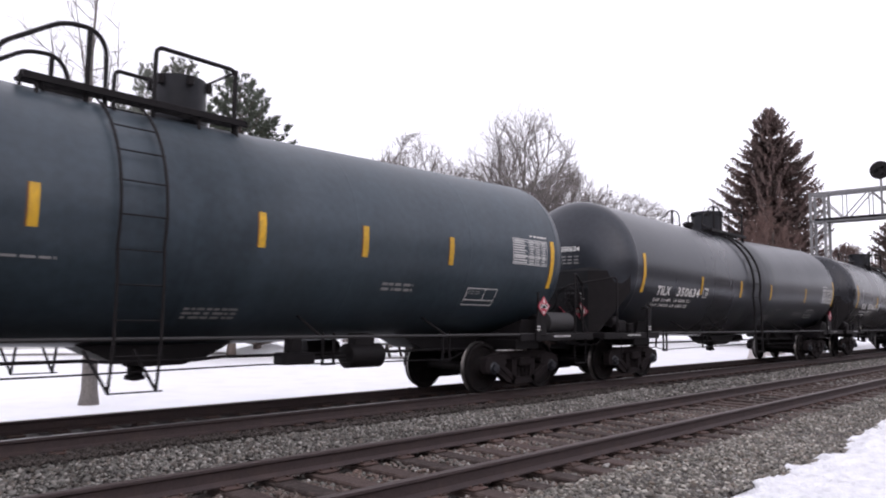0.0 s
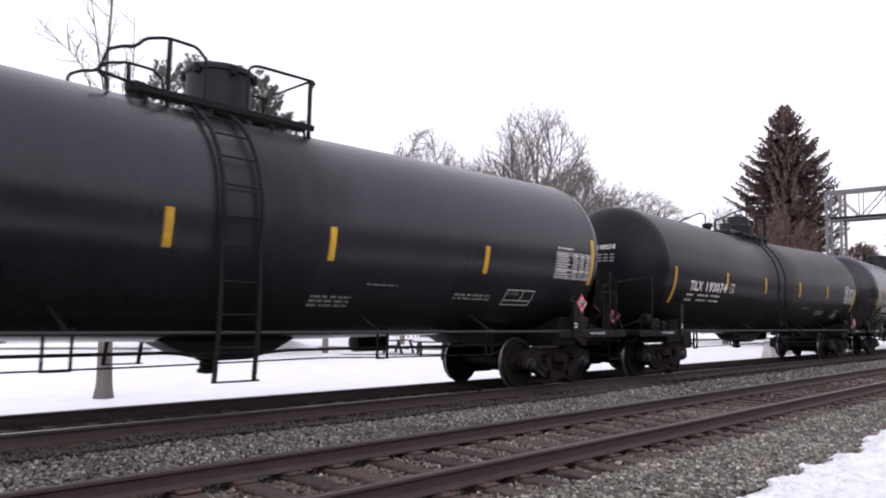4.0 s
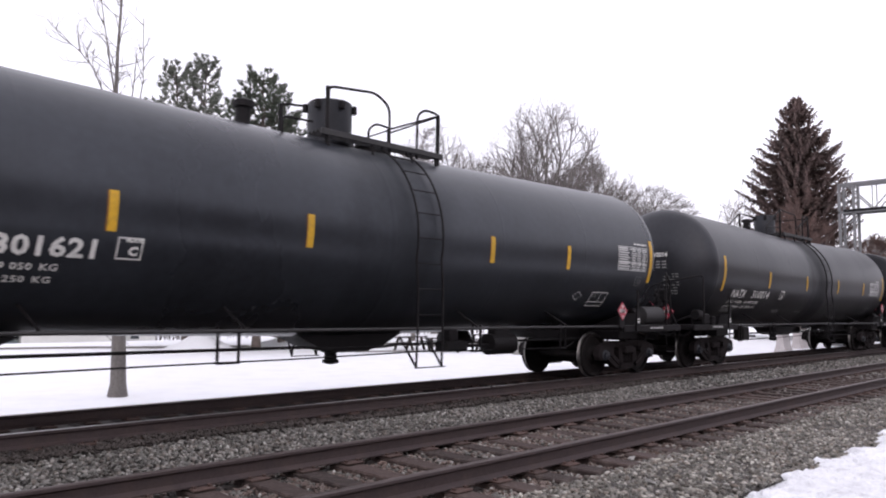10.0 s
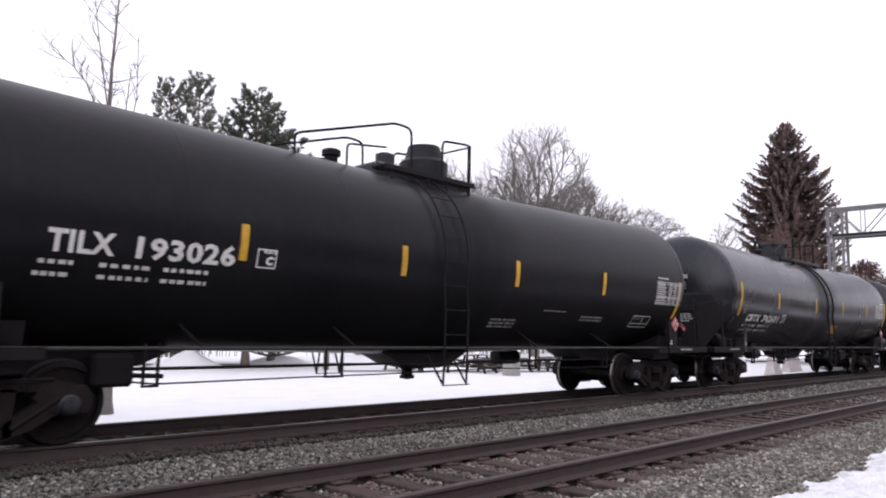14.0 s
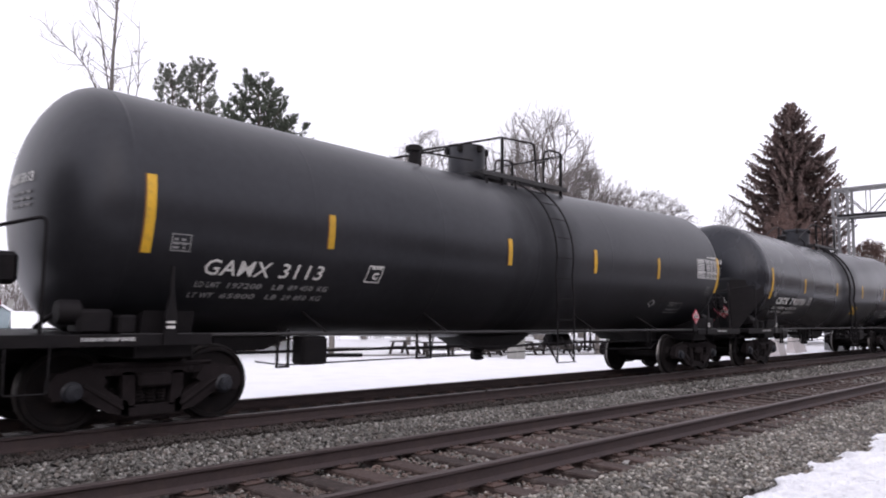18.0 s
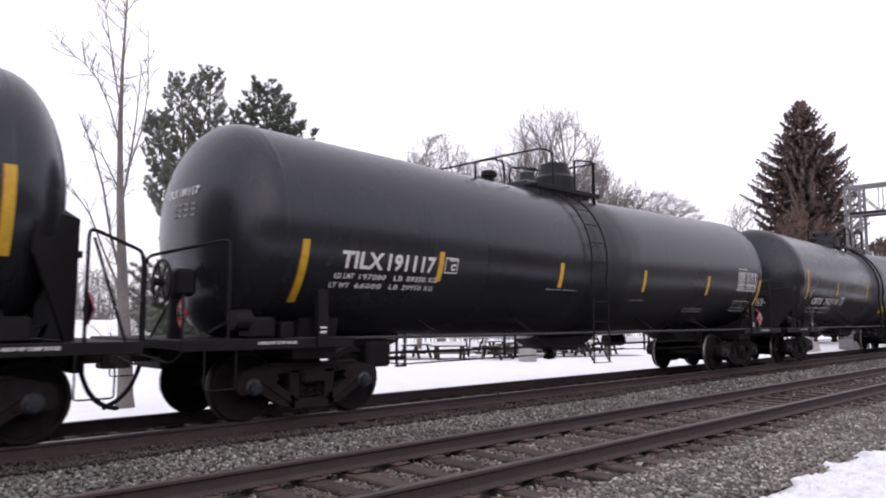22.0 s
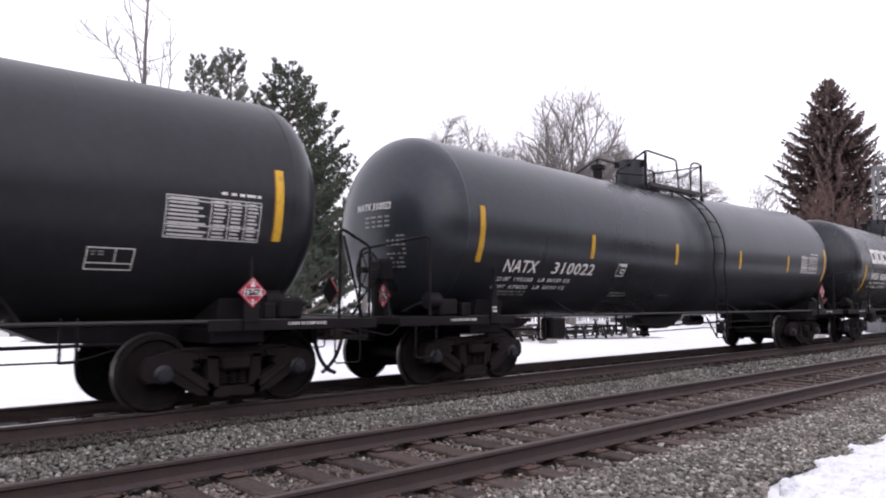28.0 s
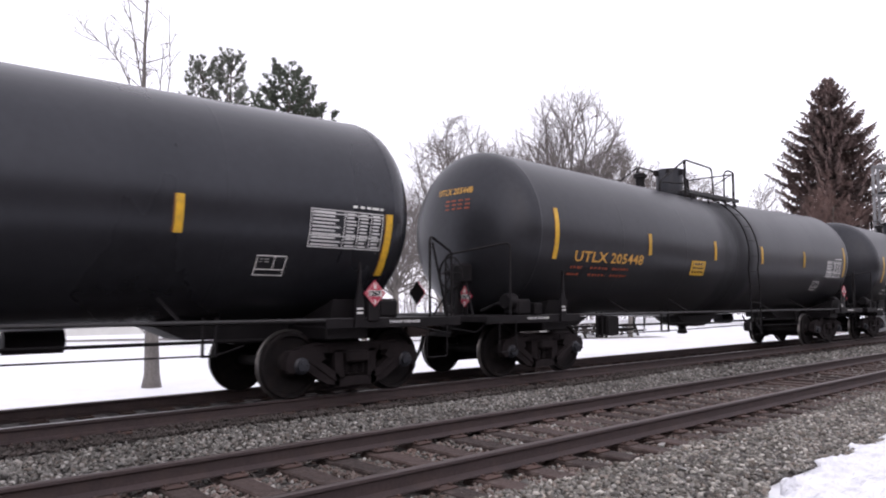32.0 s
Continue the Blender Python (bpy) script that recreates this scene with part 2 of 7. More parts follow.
RAILDULL = shade("dull_worn_rail_top", (0.085, 0.066, 0.063), 0.45, metal=0.4, vary=0.2, scale=3, fine=40, bump=0.05)
TIE_DARK = shade("dark_brown_tie", (0.036, 0.027, 0.026), 0.9, vary=0.4, scale=5, fine=30, bump=0.5, stain=(0.06, 0.046, 0.042), amount=0.5, depth=0.02, random_tint=0.3)
PALE_STEEL = shade("pale_weathered_steel", (0.5, 0.5, 0.49), 0.6, vary=0.2, scale=5, fine=50, bump=0.08, stain=(0.2, 0.17, 0.15), amount=0.4)
TIE = shade("weathered_creosote_tie", (0.05, 0.033, 0.029), 0.9, vary=0.4, scale=5, fine=30, bump=0.6, stain=(0.125, 0.098, 0.085), amount=0.55, depth=0.03, random_tint=0.4)
PLATE = shade("rusty_tie_plate", (0.07, 0.042, 0.035), 0.85, vary=0.35, scale=9, bump=0.3, random_tint=0.25)
BED = shade("ballast_bed", (0.06, 0.053, 0.05), 0.95, vary=0.45, scale=1.2, fine=24, bump=1.0, stain=(0.06, 0.046, 0.04), amount=0.6, depth=0.05)
STONE = island_stone("grey_ballast_stone", [(0.051, 0.048, 0.046), (0.17, 0.165, 0.153), (0.106, 0.1, 0.093), (0.255, 0.248, 0.231), (0.072, 0.066, 0.06), (0.162, 0.14, 0.123), (0.425, 0.416, 0.391)])
STONE_PALE = island_stone("pale_shoulder_stone", [(0.066, 0.061, 0.057), (0.221, 0.211, 0.189), (0.138, 0.128, 0.115), (0.332, 0.318, 0.285), (0.094, 0.085, 0.074), (0.211, 0.179, 0.152), (0.552, 0.533, 0.483)])
STONE_DARK = island_stone("oil_darkened_stone", [(0.045, 0.038, 0.036), (0.08, 0.068, 0.063), (0.06, 0.05, 0.046), (0.11, 0.098, 0.092), (0.05, 0.04, 0.036)])
STONE_BROWN = island_stone("rust_stained_stone", [(0.09, 0.065, 0.055), (0.16, 0.115, 0.1), (0.13, 0.1, 0.09), (0.2, 0.165, 0.15), (0.11, 0.075, 0.06), (0.25, 0.215, 0.2)])
SNOW = shade("old_white_snow", (0.89, 0.9, 0.93), 0.75, vary=0.03, scale=0.8, fine=14, bump=0.35, stain=(0.74, 0.74, 0.77), amount=0.35, depth=0.05)
SNOW_OLD = shade("crusted_old_snow", (0.87, 0.88, 0.92), 0.7, vary=0.1, scale=3.5, fine=22, bump=0.8, stain=(0.5, 0.5, 0.53), amount=0.5, depth=0.05)
BARK = shade("grey_brown_bark", (0.165, 0.15, 0.143), 0.9, vary=0.35, scale=3, fine=25, bump=0.6, stain=(0.25, 0.235, 0.2), amount=0.5, depth=0.03, streak=0.3)
TWIG = shade("grey_twig", (0.165, 0.148, 0.142), 0.9, vary=0.3, scale=1, bump=0)
TWIG_RED = shade("reddish_brown_twig", (0.15, 0.095, 0.082), 0.9, vary=0.4, scale=0.8, bump=0)
PINE_BARK = shade("dark_pine_bark", (0.13, 0.105, 0.095), 0.95, vary=0.35, scale=3, fine=22, bump=0.6, depth=0.03, streak=0.3)
PINE_PALE = shade("pale_grey_green_pine_needles", (0.165, 0.178, 0.15), 0.8, vary=0.45, scale=0.7, fine=6, bump=0)
PINE = shade("grey_green_pine_needles", (0.085, 0.102, 0.076), 0.8, vary=0.45, scale=0.7, fine=6, bump=0)
SPRUCE = shade("dark_spruce_needles", (0.155, 0.108, 0.1), 0.85, vary=0.45, scale=0.5, fine=5, bump=0, stain=(0.05, 0.05, 0.042), amount=0.5)
GALV = shade("galvanised_steel", (0.2, 0.2, 0.205), 0.55, metal=0.35, vary=0.2, scale=3, fine=40, bump=0.05)
CONCRETE = shade("weathered_concrete", (0.3, 0.295, 0.28), 0.9, vary=0.25, scale=2, fine=30, bump=0.2, stain=(0.2, 0.19, 0.18), amount=0.4)
PALE_STONE = shade("pale_concrete", (0.56, 0.52, 0.51), 0.85, vary=0.2, scale=2, fine=30, bump=0.2, stain=(0.36, 0.3, 0.29), amount=0.4)
SIDING = shade("pale_house_siding", (0.55, 0.55, 0.53), 0.7, vary=0.12, scale=1, fine=10, bump=0.05)
SIDING_BLUE = shade("blue_grey_house_siding", (0.3, 0.37, 0.4), 0.7, vary=0.12, scale=1, fine=10, bump=0.05)
PANE = shade("dark_window_glass", (0.03, 0.035, 0.04), 0.12, vary=0.2, scale=2, bump=0)
WET = shade("wet_bare_ground", (0.16, 0.145, 0.135), 0.85, vary=0.35, scale=0.7, fine=9, bump=0.3, stain=(0.35, 0.35, 0.36), amount=0.6)


# ---------------------------------------------------------------- mesh building
class Build:
    """Collects vertices and faces of one mesh."""

    def __init__(self):
        self.v, self.f = [], []

    def add(self, v, f):
        k = len(self.v)
        self.v.extend(tuple(p) for p in v)
        self.f.extend(tuple(i + k for i in q) for q in f)
        return self

    def box(self, x0, x1, y0, y1, z0, z1, b=0.0, m=None):
        """A box with chamfered edges."""
        if x0 > x1: x0, x1 = x1, x0
        if y0 > y1: y0, y1 = y1, y0
        if z0 > z1: z0, z1 = z1, z0
        b = min(b, (x1 - x0) / 3, (y1 - y0) / 3, (z1 - z0) / 3)
        lo, hi = (x0, y0, z0), (x1, y1, z1)
        if b <= 0:
            v = [(hi[0] if i & 1 else lo[0], hi[1] if i & 2 else lo[1], hi[2] if i & 4 else lo[2]) for i in range(8)]
            f = [(0, 2, 3, 1), (4, 5, 7, 6), (0, 1, 5, 4), (2, 6, 7, 3), (0, 4, 6, 2), (1, 3, 7, 5)]
        else:
            v = []
            for i in range(8):
                s = (i & 1, (i >> 1) & 1, (i >> 2) & 1)
                for a in range(3):
                    p = [(hi[k] if s[k] else lo[k]) if k == a else ((hi[k] - b) if s[k] else (lo[k] + b)) for k in range(3)]
                    v.append(p)
            f = []
            for a in range(3):
                o1, o2 = (a + 1) % 3, (a + 2) % 3
                for s in (0, 1):
                    q = []
                    for c1, c2 in ((0, 0), (1, 0), (1, 1), (0, 1)):
                        i = (s << a) | (c1 << o1) | (c2 << o2)
                        q.append(3 * i + a)
                    f.append(tuple(q) if s else tuple(reversed(q)))
            for a in range(3):
                o1, o2 = (a + 1) % 3, (a + 2) % 3
                for c1 in (0, 1):
                    for c2 in (0, 1):
                        i0 = (c1 << o1) | (c2 << o2)
                        i1 = i0 | (1 << a)
                        q = (3 * i0 + o1, 3 * i1 + o1, 3 * i1 + o2, 3 * i0 + o2)
                        f.append(q if c1 == c2 else tuple(reversed(q)))
            for i in range(8):
                q = (3 * i, 3 * i + 1, 3 * i + 2)
                f.append(q if bin(i).count("1") % 2 else tuple(reversed(q)))
        if m is not None:
            v = [m @ Vector(p) for p in v]
        return self.add(v, f)

    def prism(self, poly, axis, a, b):
        """A flat outline drawn in the plane across axis, given depth from a to b."""
        n = len(poly)

        def at(p, d):
            return {0: (d, p[0], p[1]), 1: (p[0], d, p[1]), 2: (p[0], p[1], d)}[axis]
        v = [at(p, a) for p in poly] + [at(p, b) for p in poly]
        f = [tuple(range(n)), tuple(range(2 * n - 1, n - 1, -1))]
        f += [(i, (i + 1) % n, n + (i + 1) % n, n + i) for i in range(n)]
        return self.add(v, f)

    def tube(self, pts, r, seg=8, r_end=None, cap=True):
        """A round bar along points, tapering to r_end."""
        pts = [Vector(p) for p in pts]
        n = len(pts)
        rings, ref = [], None
        for i, p in enumerate(pts):
            d = (pts[min(i + 1, n - 1)] - pts[max(i - 1, 0)]).normalized()
            if ref is None or abs(d.dot(ref)) > 0.98:
                ref = Vector((0, 0, 1)) if abs(d.z) < 0.9 else Vector((1, 0, 0))
            s = d.cross(ref).normalized()
            u = s.cross(d).normalized()
            ref = u
            k = r if r_end is None else r + (r_end - r) * i / (n - 1)
            rings.append([p + (s * math.cos(2 * math.pi * j / seg) + u * math.sin(2 * math.pi * j / seg)) * k for j in range(seg)])
        v = [q for g in rings for q in g]
        f = [(i * seg + j, i * seg + (j + 1) % seg, (i + 1) * seg + (j + 1) % seg, (i + 1) * seg + j) for i in range(n - 1) for j in range(seg)]
        if cap:
            f += [tuple(range(seg - 1, -1, -1)), tuple(range((n - 1) * seg, n * seg))]
        return self.add(v, f)

    def lathe(self, prof, origin, axis, seg=24):
        """Turns (radius, along) pairs round an axis through origin."""
        o = Vector(origin)
        a = {0: Vector((1, 0, 0)), 1: Vector((0, 1, 0)), 2: Vector((0, 0, 1))}[axis]
        s, u = {0: (Vector((0, 1, 0)), Vector((0, 0, 1))), 1: (Vector((0, 0, 1)), Vector((1, 0, 0))), 2: (Vector((1, 0, 0)), Vector((0, 1, 0)))}[axis]
        v, n = [], len(prof)
        for r, h in prof:
            v += [o + a * h + (s * math.cos(2 * math.pi * j / seg) + u * math.sin(2 * math.pi * j / seg)) * max(r, 1e-4) for j in range(seg)]
        f = [(i * seg + j, i * seg + (j + 1) % seg, (i + 1) * seg + (j + 1) % seg, (i + 1) * seg + j) for i in range(n - 1) for j in range(seg)]
        f += [tuple(range(seg - 1, -1, -1)), tuple(range((n - 1) * seg, n * seg))]
        return self.add(v, f)

    def mesh(self, name, smooth=35.0):
        me = bpy.data.meshes.new(name)
        me.from_pydata([tuple(p) for p in self.v], [], self.f)
        if smooth:
            me.polygons.foreach_set("use_smooth", [True] * len(me.polygons))
            me.set_sharp_from_angle(angle=radians(smooth))
        me.update()
        return me


def part(name, build, material, parent, label="", smooth=35.0):
    """Links one mesh as a part of parent."""
    me = build if isinstance(build, bpy.types.Mesh) else build.mesh(name, smooth)
    if material and not me.materials:
        me.materials.append(material)
    ob = new(name, me)
    ob.parent = parent
    if label:
        ob["label"] = label
    return ob


def thing(name, label, category, group="", kind="", at=None):
    ob = new(name)
    ob.empty_display_size = 0.2
    if at is not None:
        ob.matrix_world = at
    return tagged(ob, label, category, group, kind)


def solid(name, build, material, label, category, kind="", smooth=35.0):
    me = build.mesh(name, smooth)
    me.materials.append(material)
    return tagged(new(name, me), label, category, "", kind)


def rounded(pts, r=0.1, n=4):
    """A polyline with rounded corners."""
    out = [Vector(pts[0])]
    for a, b, c in zip(pts, pts[1:], pts[2:]):
        a, b, c = Vector(a), Vector(b), Vector(c)
        k1, k2 = min(r, (a - b).length / 2.1), min(r, (c - b).length / 2.1)
        p, q = b + (a - b).normalized() * k1, b + (c - b).normalized() * k2
        for i in range(n + 1):
            t = i / n
            out.append(p * (1 - t) ** 2 + b * 2 * t * (1 - t) + q * t * t)
    out.append(Vector(pts[-1]))
    return out


# ---------------------------------------------------------------- the train
KINDS = {
    # radius, height of the axis in the middle, dome radius, dome height, head shield, shape of the top rail
    "shield_round": dict(R=1.575, zm=2.475, dome=0.46, dome_h=0.74, dome_u=-0.02, shield="box", rail="bent", ladder=-0.67),
    "shield_plain": dict(R=1.575, zm=2.475, dome=0.45, dome_h=0.62, dome_u=-0.46, shield="plain", rail="arch", ladder=-0.08),
    "bare_tall": dict(R=1.53, zm=2.455, dome=0.36, dome_h=0.7, dome_u=-0.13, shield="", rail="hoop", ladder=0.45),
    "bare_peak": dict(R=1.53, zm=2.455, dome=0.33, dome_h=0.68, dome_u=-0.45, shield="", rail="ridge", ladder=0.46),
    "bare_short": dict(R=1.53, zm=2.455, dome=0.36, dome_h=0.64, dome_u=-0.36, shield="", rail="peak", ladder=0.46, hu=7.31),
    "grey_side": dict(R=1.53, zm=2.455, dome=0.36, dome_h=0.64, dome_u=0.42, shield="", rail="grey", ladder=-0.88),
    "bare_low": dict(R=1.53, zm=2.455, dome=0.33, dome_h=0.74, dome_u=-0.12, shield="", rail="loop", ladder=-0.65),
}
SLOPE, HEAD_U, HEAD_D = 0.019, 7.42, 0.78


def axis_z(kind, u):
    return KINDS[kind]["zm"] + SLOPE * (math.sqrt(u * u + 0.04) - 0.2)


def skin(kind, u, z, off=0.008):
    """The point of the tank's near side at u along the car and height z."""
    k = KINDS[kind]
    zc = axis_z(kind, u)
    a = math.asin(max(-1, min(1, (z - zc) / k["R"])))
    r = k["R"] + off
    return Vector((u, -r * math.cos(a), zc + r * math.sin(a)))


def skin_arc(kind, u, z_ref, s, off=0.008):
    """As skin(), s metres further up along the curved shell."""
    k = KINDS[kind]
    zc = axis_z(kind, u)
    a = math.asin(max(-1, min(1, (z_ref - zc) / k["R"]))) + s / k["R"]
    r = k["R"] + off
    return Vector((u, -r * math.cos(a), zc + r * math.sin(a)))


def patch(kind, u0, u1, z0, z1, off=0.006, lean=0.0, n=7, m=2, side=-1):
    """A thin sheet lying on the shell."""
    b = Build()
    v, f = [], []
    for j in range(n + 1):
        z = z0 + (z1 - z0) * j / n
        for i in range(m + 1):
            p = skin(kind, u0 + (u1 - u0) * i / m + lean * j / n, z, off)
            v.append((p.x, p.y * -side, p.z))
    for j in range(n):
        for i in range(m):
            q = (j * (m + 1) + i, j * (m + 1) + i + 1, (j + 1) * (m + 1) + i + 1, (j + 1) * (m + 1) + i)
            f.append(q if side < 0 else tuple(reversed(q)))
    return b.add(v, f)


TEXTS = {}


def text_mesh(body, size, shear, weight, gap=1.0):
    """Flat letters from the built-in font as a mesh, with its left foot at the origin."""
    key = (body, size, shear, weight, gap)
    if key not in TEXTS:
        cu = bpy.data.curves.new("letters", "FONT")
        cu.body, cu.size, cu.shear, cu.offset = body, size, shear, weight
        cu.resolution_u = 2
        cu.space_character = gap
        ob = bpy.data.objects.new("letters", cu)
        me = bpy.data.meshes.new_from_object(ob)
        v = np.empty(len(me.vertices) * 3)
        me.vertices.foreach_get("co", v)
        faces = [tuple(p.vertices) for p in me.polygons]
        bpy.data.objects.remove(ob)
        bpy.data.meshes.remove(me)
        bpy.data.curves.remove(cu)
        TEXTS[key] = (v.reshape(-1, 3), faces)
    return TEXTS[key]


def shell_text(kind, body, u0, u1, z, height, shear=0.0, weight=0.006, gap=1.0):
    """Letters painted on the shell from u0 to u1, standing on height z."""
    v, f = text_mesh(body, 1.0, shear, weight / height, gap)
    w = v[:, 0].max() - v[:, 0].min()
    cap = 0.72
    b = Build()
    pts = []
    for x, y, _ in v:
        pts.append(skin_arc(kind, u0 + (x - v[:, 0].min()) / w * (u1 - u0), z, y / cap * height, 0.009))
    return b.add(pts, f)


def flat_text(body, origin, right, up, width, height, weight=0.01):
    v, f = text_mesh(body, 1.0, 0.0, weight / height)
    w = v[:, 0].max() - v[:, 0].min()
    o, r, u = Vector(origin), Vector(right), Vector(up)
    return Build().add([o + r * ((x - v[:, 0].min()) / w * width) + u * (y / 0.72 * height) for x, y, _ in v], f)


def bars(kind, u0, u1, z0, z1, rows, pattern, seed):
    """Lettering too small to read: rows of short dashes."""
    rng = random.Random(seed)
    b = Build()
    h = (z1 - z0) / rows
    for r in range(rows):
        u = u0
        while u < u1 - 0.02:
            w = rng.uniform(*pattern)
            e = min(u + w, u1)
            b2 = patch(kind, u, e, z0 + r * h + h * 0.2, z0 + r * h + h * 0.75, n=1, m=1, off=0.008)
            b.add(b2.v, b2.f)
            u = e + rng.uniform(0.015, 0.05)
    return b


def outline(kind, u0, u1, z0, z1, w=0.018, lean=0.0, cross=()):
    """A stencilled box with lines."""
    b = Build()
    for a in ((u0, u1, z0, z0 + w), (u0 + lean, u1 + lean, z1 - w, z1)):
        q = patch(kind, *a, n=1, m=2, off=0.008)
        b.add(q.v, q.f)
    for a in (u0, u1 - w):
        q = patch(kind, a, a + w, z0, z1, n=4, m=1, off=0.009, lean=lean)
        b.add(q.v, q.f)
    for c, (p0, p1) in cross:
        if c == "h":
            q = patch(kind, u0 + lean * p0, u1 + lean * p0, z0 + (z1 - z0) * p0, z0 + (z1 - z0) * p0 + w, n=1, m=2, off=0.0085)
        else:
            uu = u0 + (u1 - u0) * p0
            q = patch(kind, uu + lean * p1, uu + w + lean * p1, z0 + (z1 - z0) * p1, z1, n=3, m=1, off=0.0085, lean=lean * (1 - p1))
        b.add(q.v, q.f)
    return b


def table_mesh(kind, u0, u1, z0, z1):
    """The stencilled data table: white outline, rows of dashes."""
    b = outline(kind, u0, u1, z0, z1, 0.014, 0.0, (("h", (0.3, 0)), ("h", (0.88, 0)), ("v", (0.45, 0)), ("v", (0.64, 0)), ("v", (0.82, 0))))
    rows = Build()
    rng = random.Random(4)
    for r in range(10):
        z = z0 + (z1 - z0) * (0.05 + 0.094 * r)
        for c0, c1 in ((0.03, 0.43), (0.48, 0.62), (0.67, 0.8), (0.85, 0.97)):
            e = c1 - (c1 - c0) * rng.uniform(0, 0.3)
            q = patch(kind, u0 + (u1 - u0) * c0, u0 + (u1 - u0) * e, z, z + (z1 - z0) * 0.05, n=1, m=1, off=0.008)
            rows.add(q.v, q.f)
    return b, rows


def tank_mesh(kind):
    k = KINDS[kind]
    R, seg, hu = k["R"], 56, k.get("hu", HEAD_U)
    rings = []
    for i in range(11):                                   # left head, from its pole
        a = math.pi / 2 * (1 - i / 11)
        rings.append((-hu - HEAD_D * math.sin(a), R * math.cos(a) if i else 0.02))
    us = [-hu, -hu + 0.012, -7.0, -5.6, -4.0, -2.4, -1.0, -0.45, -0.2, -0.08, 0, 0.08, 0.2, 0.45, 1.0, 2.4, 4.0, 5.6, 7.0, hu - 0.012, hu]
    rings += [(u, R) for u in us]
    for i in range(1, 12):
        a = math.pi / 2 * i / 11
        rings.append((hu + HEAD_D * math.sin(a), R * math.cos(a) if i < 11 else 0.02))
    v, f = [], []
    for u, r in rings:
        zc = axis_z(kind, u)
        v += [(u, -r * math.cos(2 * math.pi * j / seg), zc + r * math.sin(2 * math.pi * j / seg)) for j in range(seg)]
    n = len(rings)
    f = [(i * seg + j, (i + 1) * seg + j, (i + 1) * seg + (j + 1) % seg, i * seg + (j + 1) % seg) for i in range(n - 1) for j in range(seg)]
    f += [tuple(range(seg)), tuple(range(n * seg - 1, (n - 1) * seg - 1, -1))]
    return Build().add(v, f)


def hoop(kind, u, w, off):
    """A weld or jacket seam round the shell."""
    k = KINDS[kind]
    b, seg = Build(), 56
    v = []
    for du, o in ((-w, 0.0), (-w * 0.5, off), (w * 0.5, off), (w, 0.0)):
        zc = axis_z(kind, u + du)
        v += [(u + du, -(k["R"] + o) * math.cos(2 * math.pi * j / seg), zc + (k["R"] + o) * math.sin(2 * math.pi * j / seg)) for j in range(seg)]
    f = [(i * seg + j, (i + 1) * seg + j, (i + 1) * seg + (j + 1) % seg, i * seg + (j + 1) % seg) for i in range(3) for j in range(seg)]
    return b.add(v, f)


def wheelset_mesh():
    b = Build()
    b.lathe([(0.075, -1.1), (0.075, 1.1)], (0, 0, 0), 1, 14)
    prof = [(0.09, 0.60), (0.145, 0.605), (0.155, 0.66), (0.2, 0.7), (0.37, 0.715), (0.4, 0.685), (0.478, 0.685), (0.485, 0.7), (0.462, 0.722),
            (0.457, 0.75), (0.45, 0.81), (0.44, 0.82), (0.395, 0.82), (0.38, 0.775), (0.2, 0.765), (0.155, 0.8), (0.145, 0.83), (0.09, 0.835)]
    for s in (1, -1):
        b.lathe([(r, h * s) for r, h in prof][::s], (0, 0, 0), 1, 36)
        b.lathe([(0.1, 0.9 * s), (0.115, 0.92 * s), (0.115, 1.08 * s), (0.085, 1.1 * s), (0.085, 1.14 * s), (0.03, 1.15 * s)][::s], (0, 0, 0), 1, 18)
        for i in range(3):
            a = 2 * math.pi * i / 3
            b.lathe([(0.016, 1.13 * s), (0.016, 1.165 * s)][::s], (0.05 * math.cos(a), 0, 0.05 * math.sin(a)), 1, 6)
    me = b.mesh("wheelset", 40)
    me.materials.append(WHEEL)
    me.materials.append(TREAD)
    me.materials.append(BLUE)
    for p in me.polygons:
        c = p.center
        r, h = math.hypot(c.x, c.z), abs(c.y)
        if r > 0.452 and 0.66 < h < 0.812:
            p.material_index = 1
        elif r < 0.1 and h > 1.085:
            p.material_index = 2
    return me


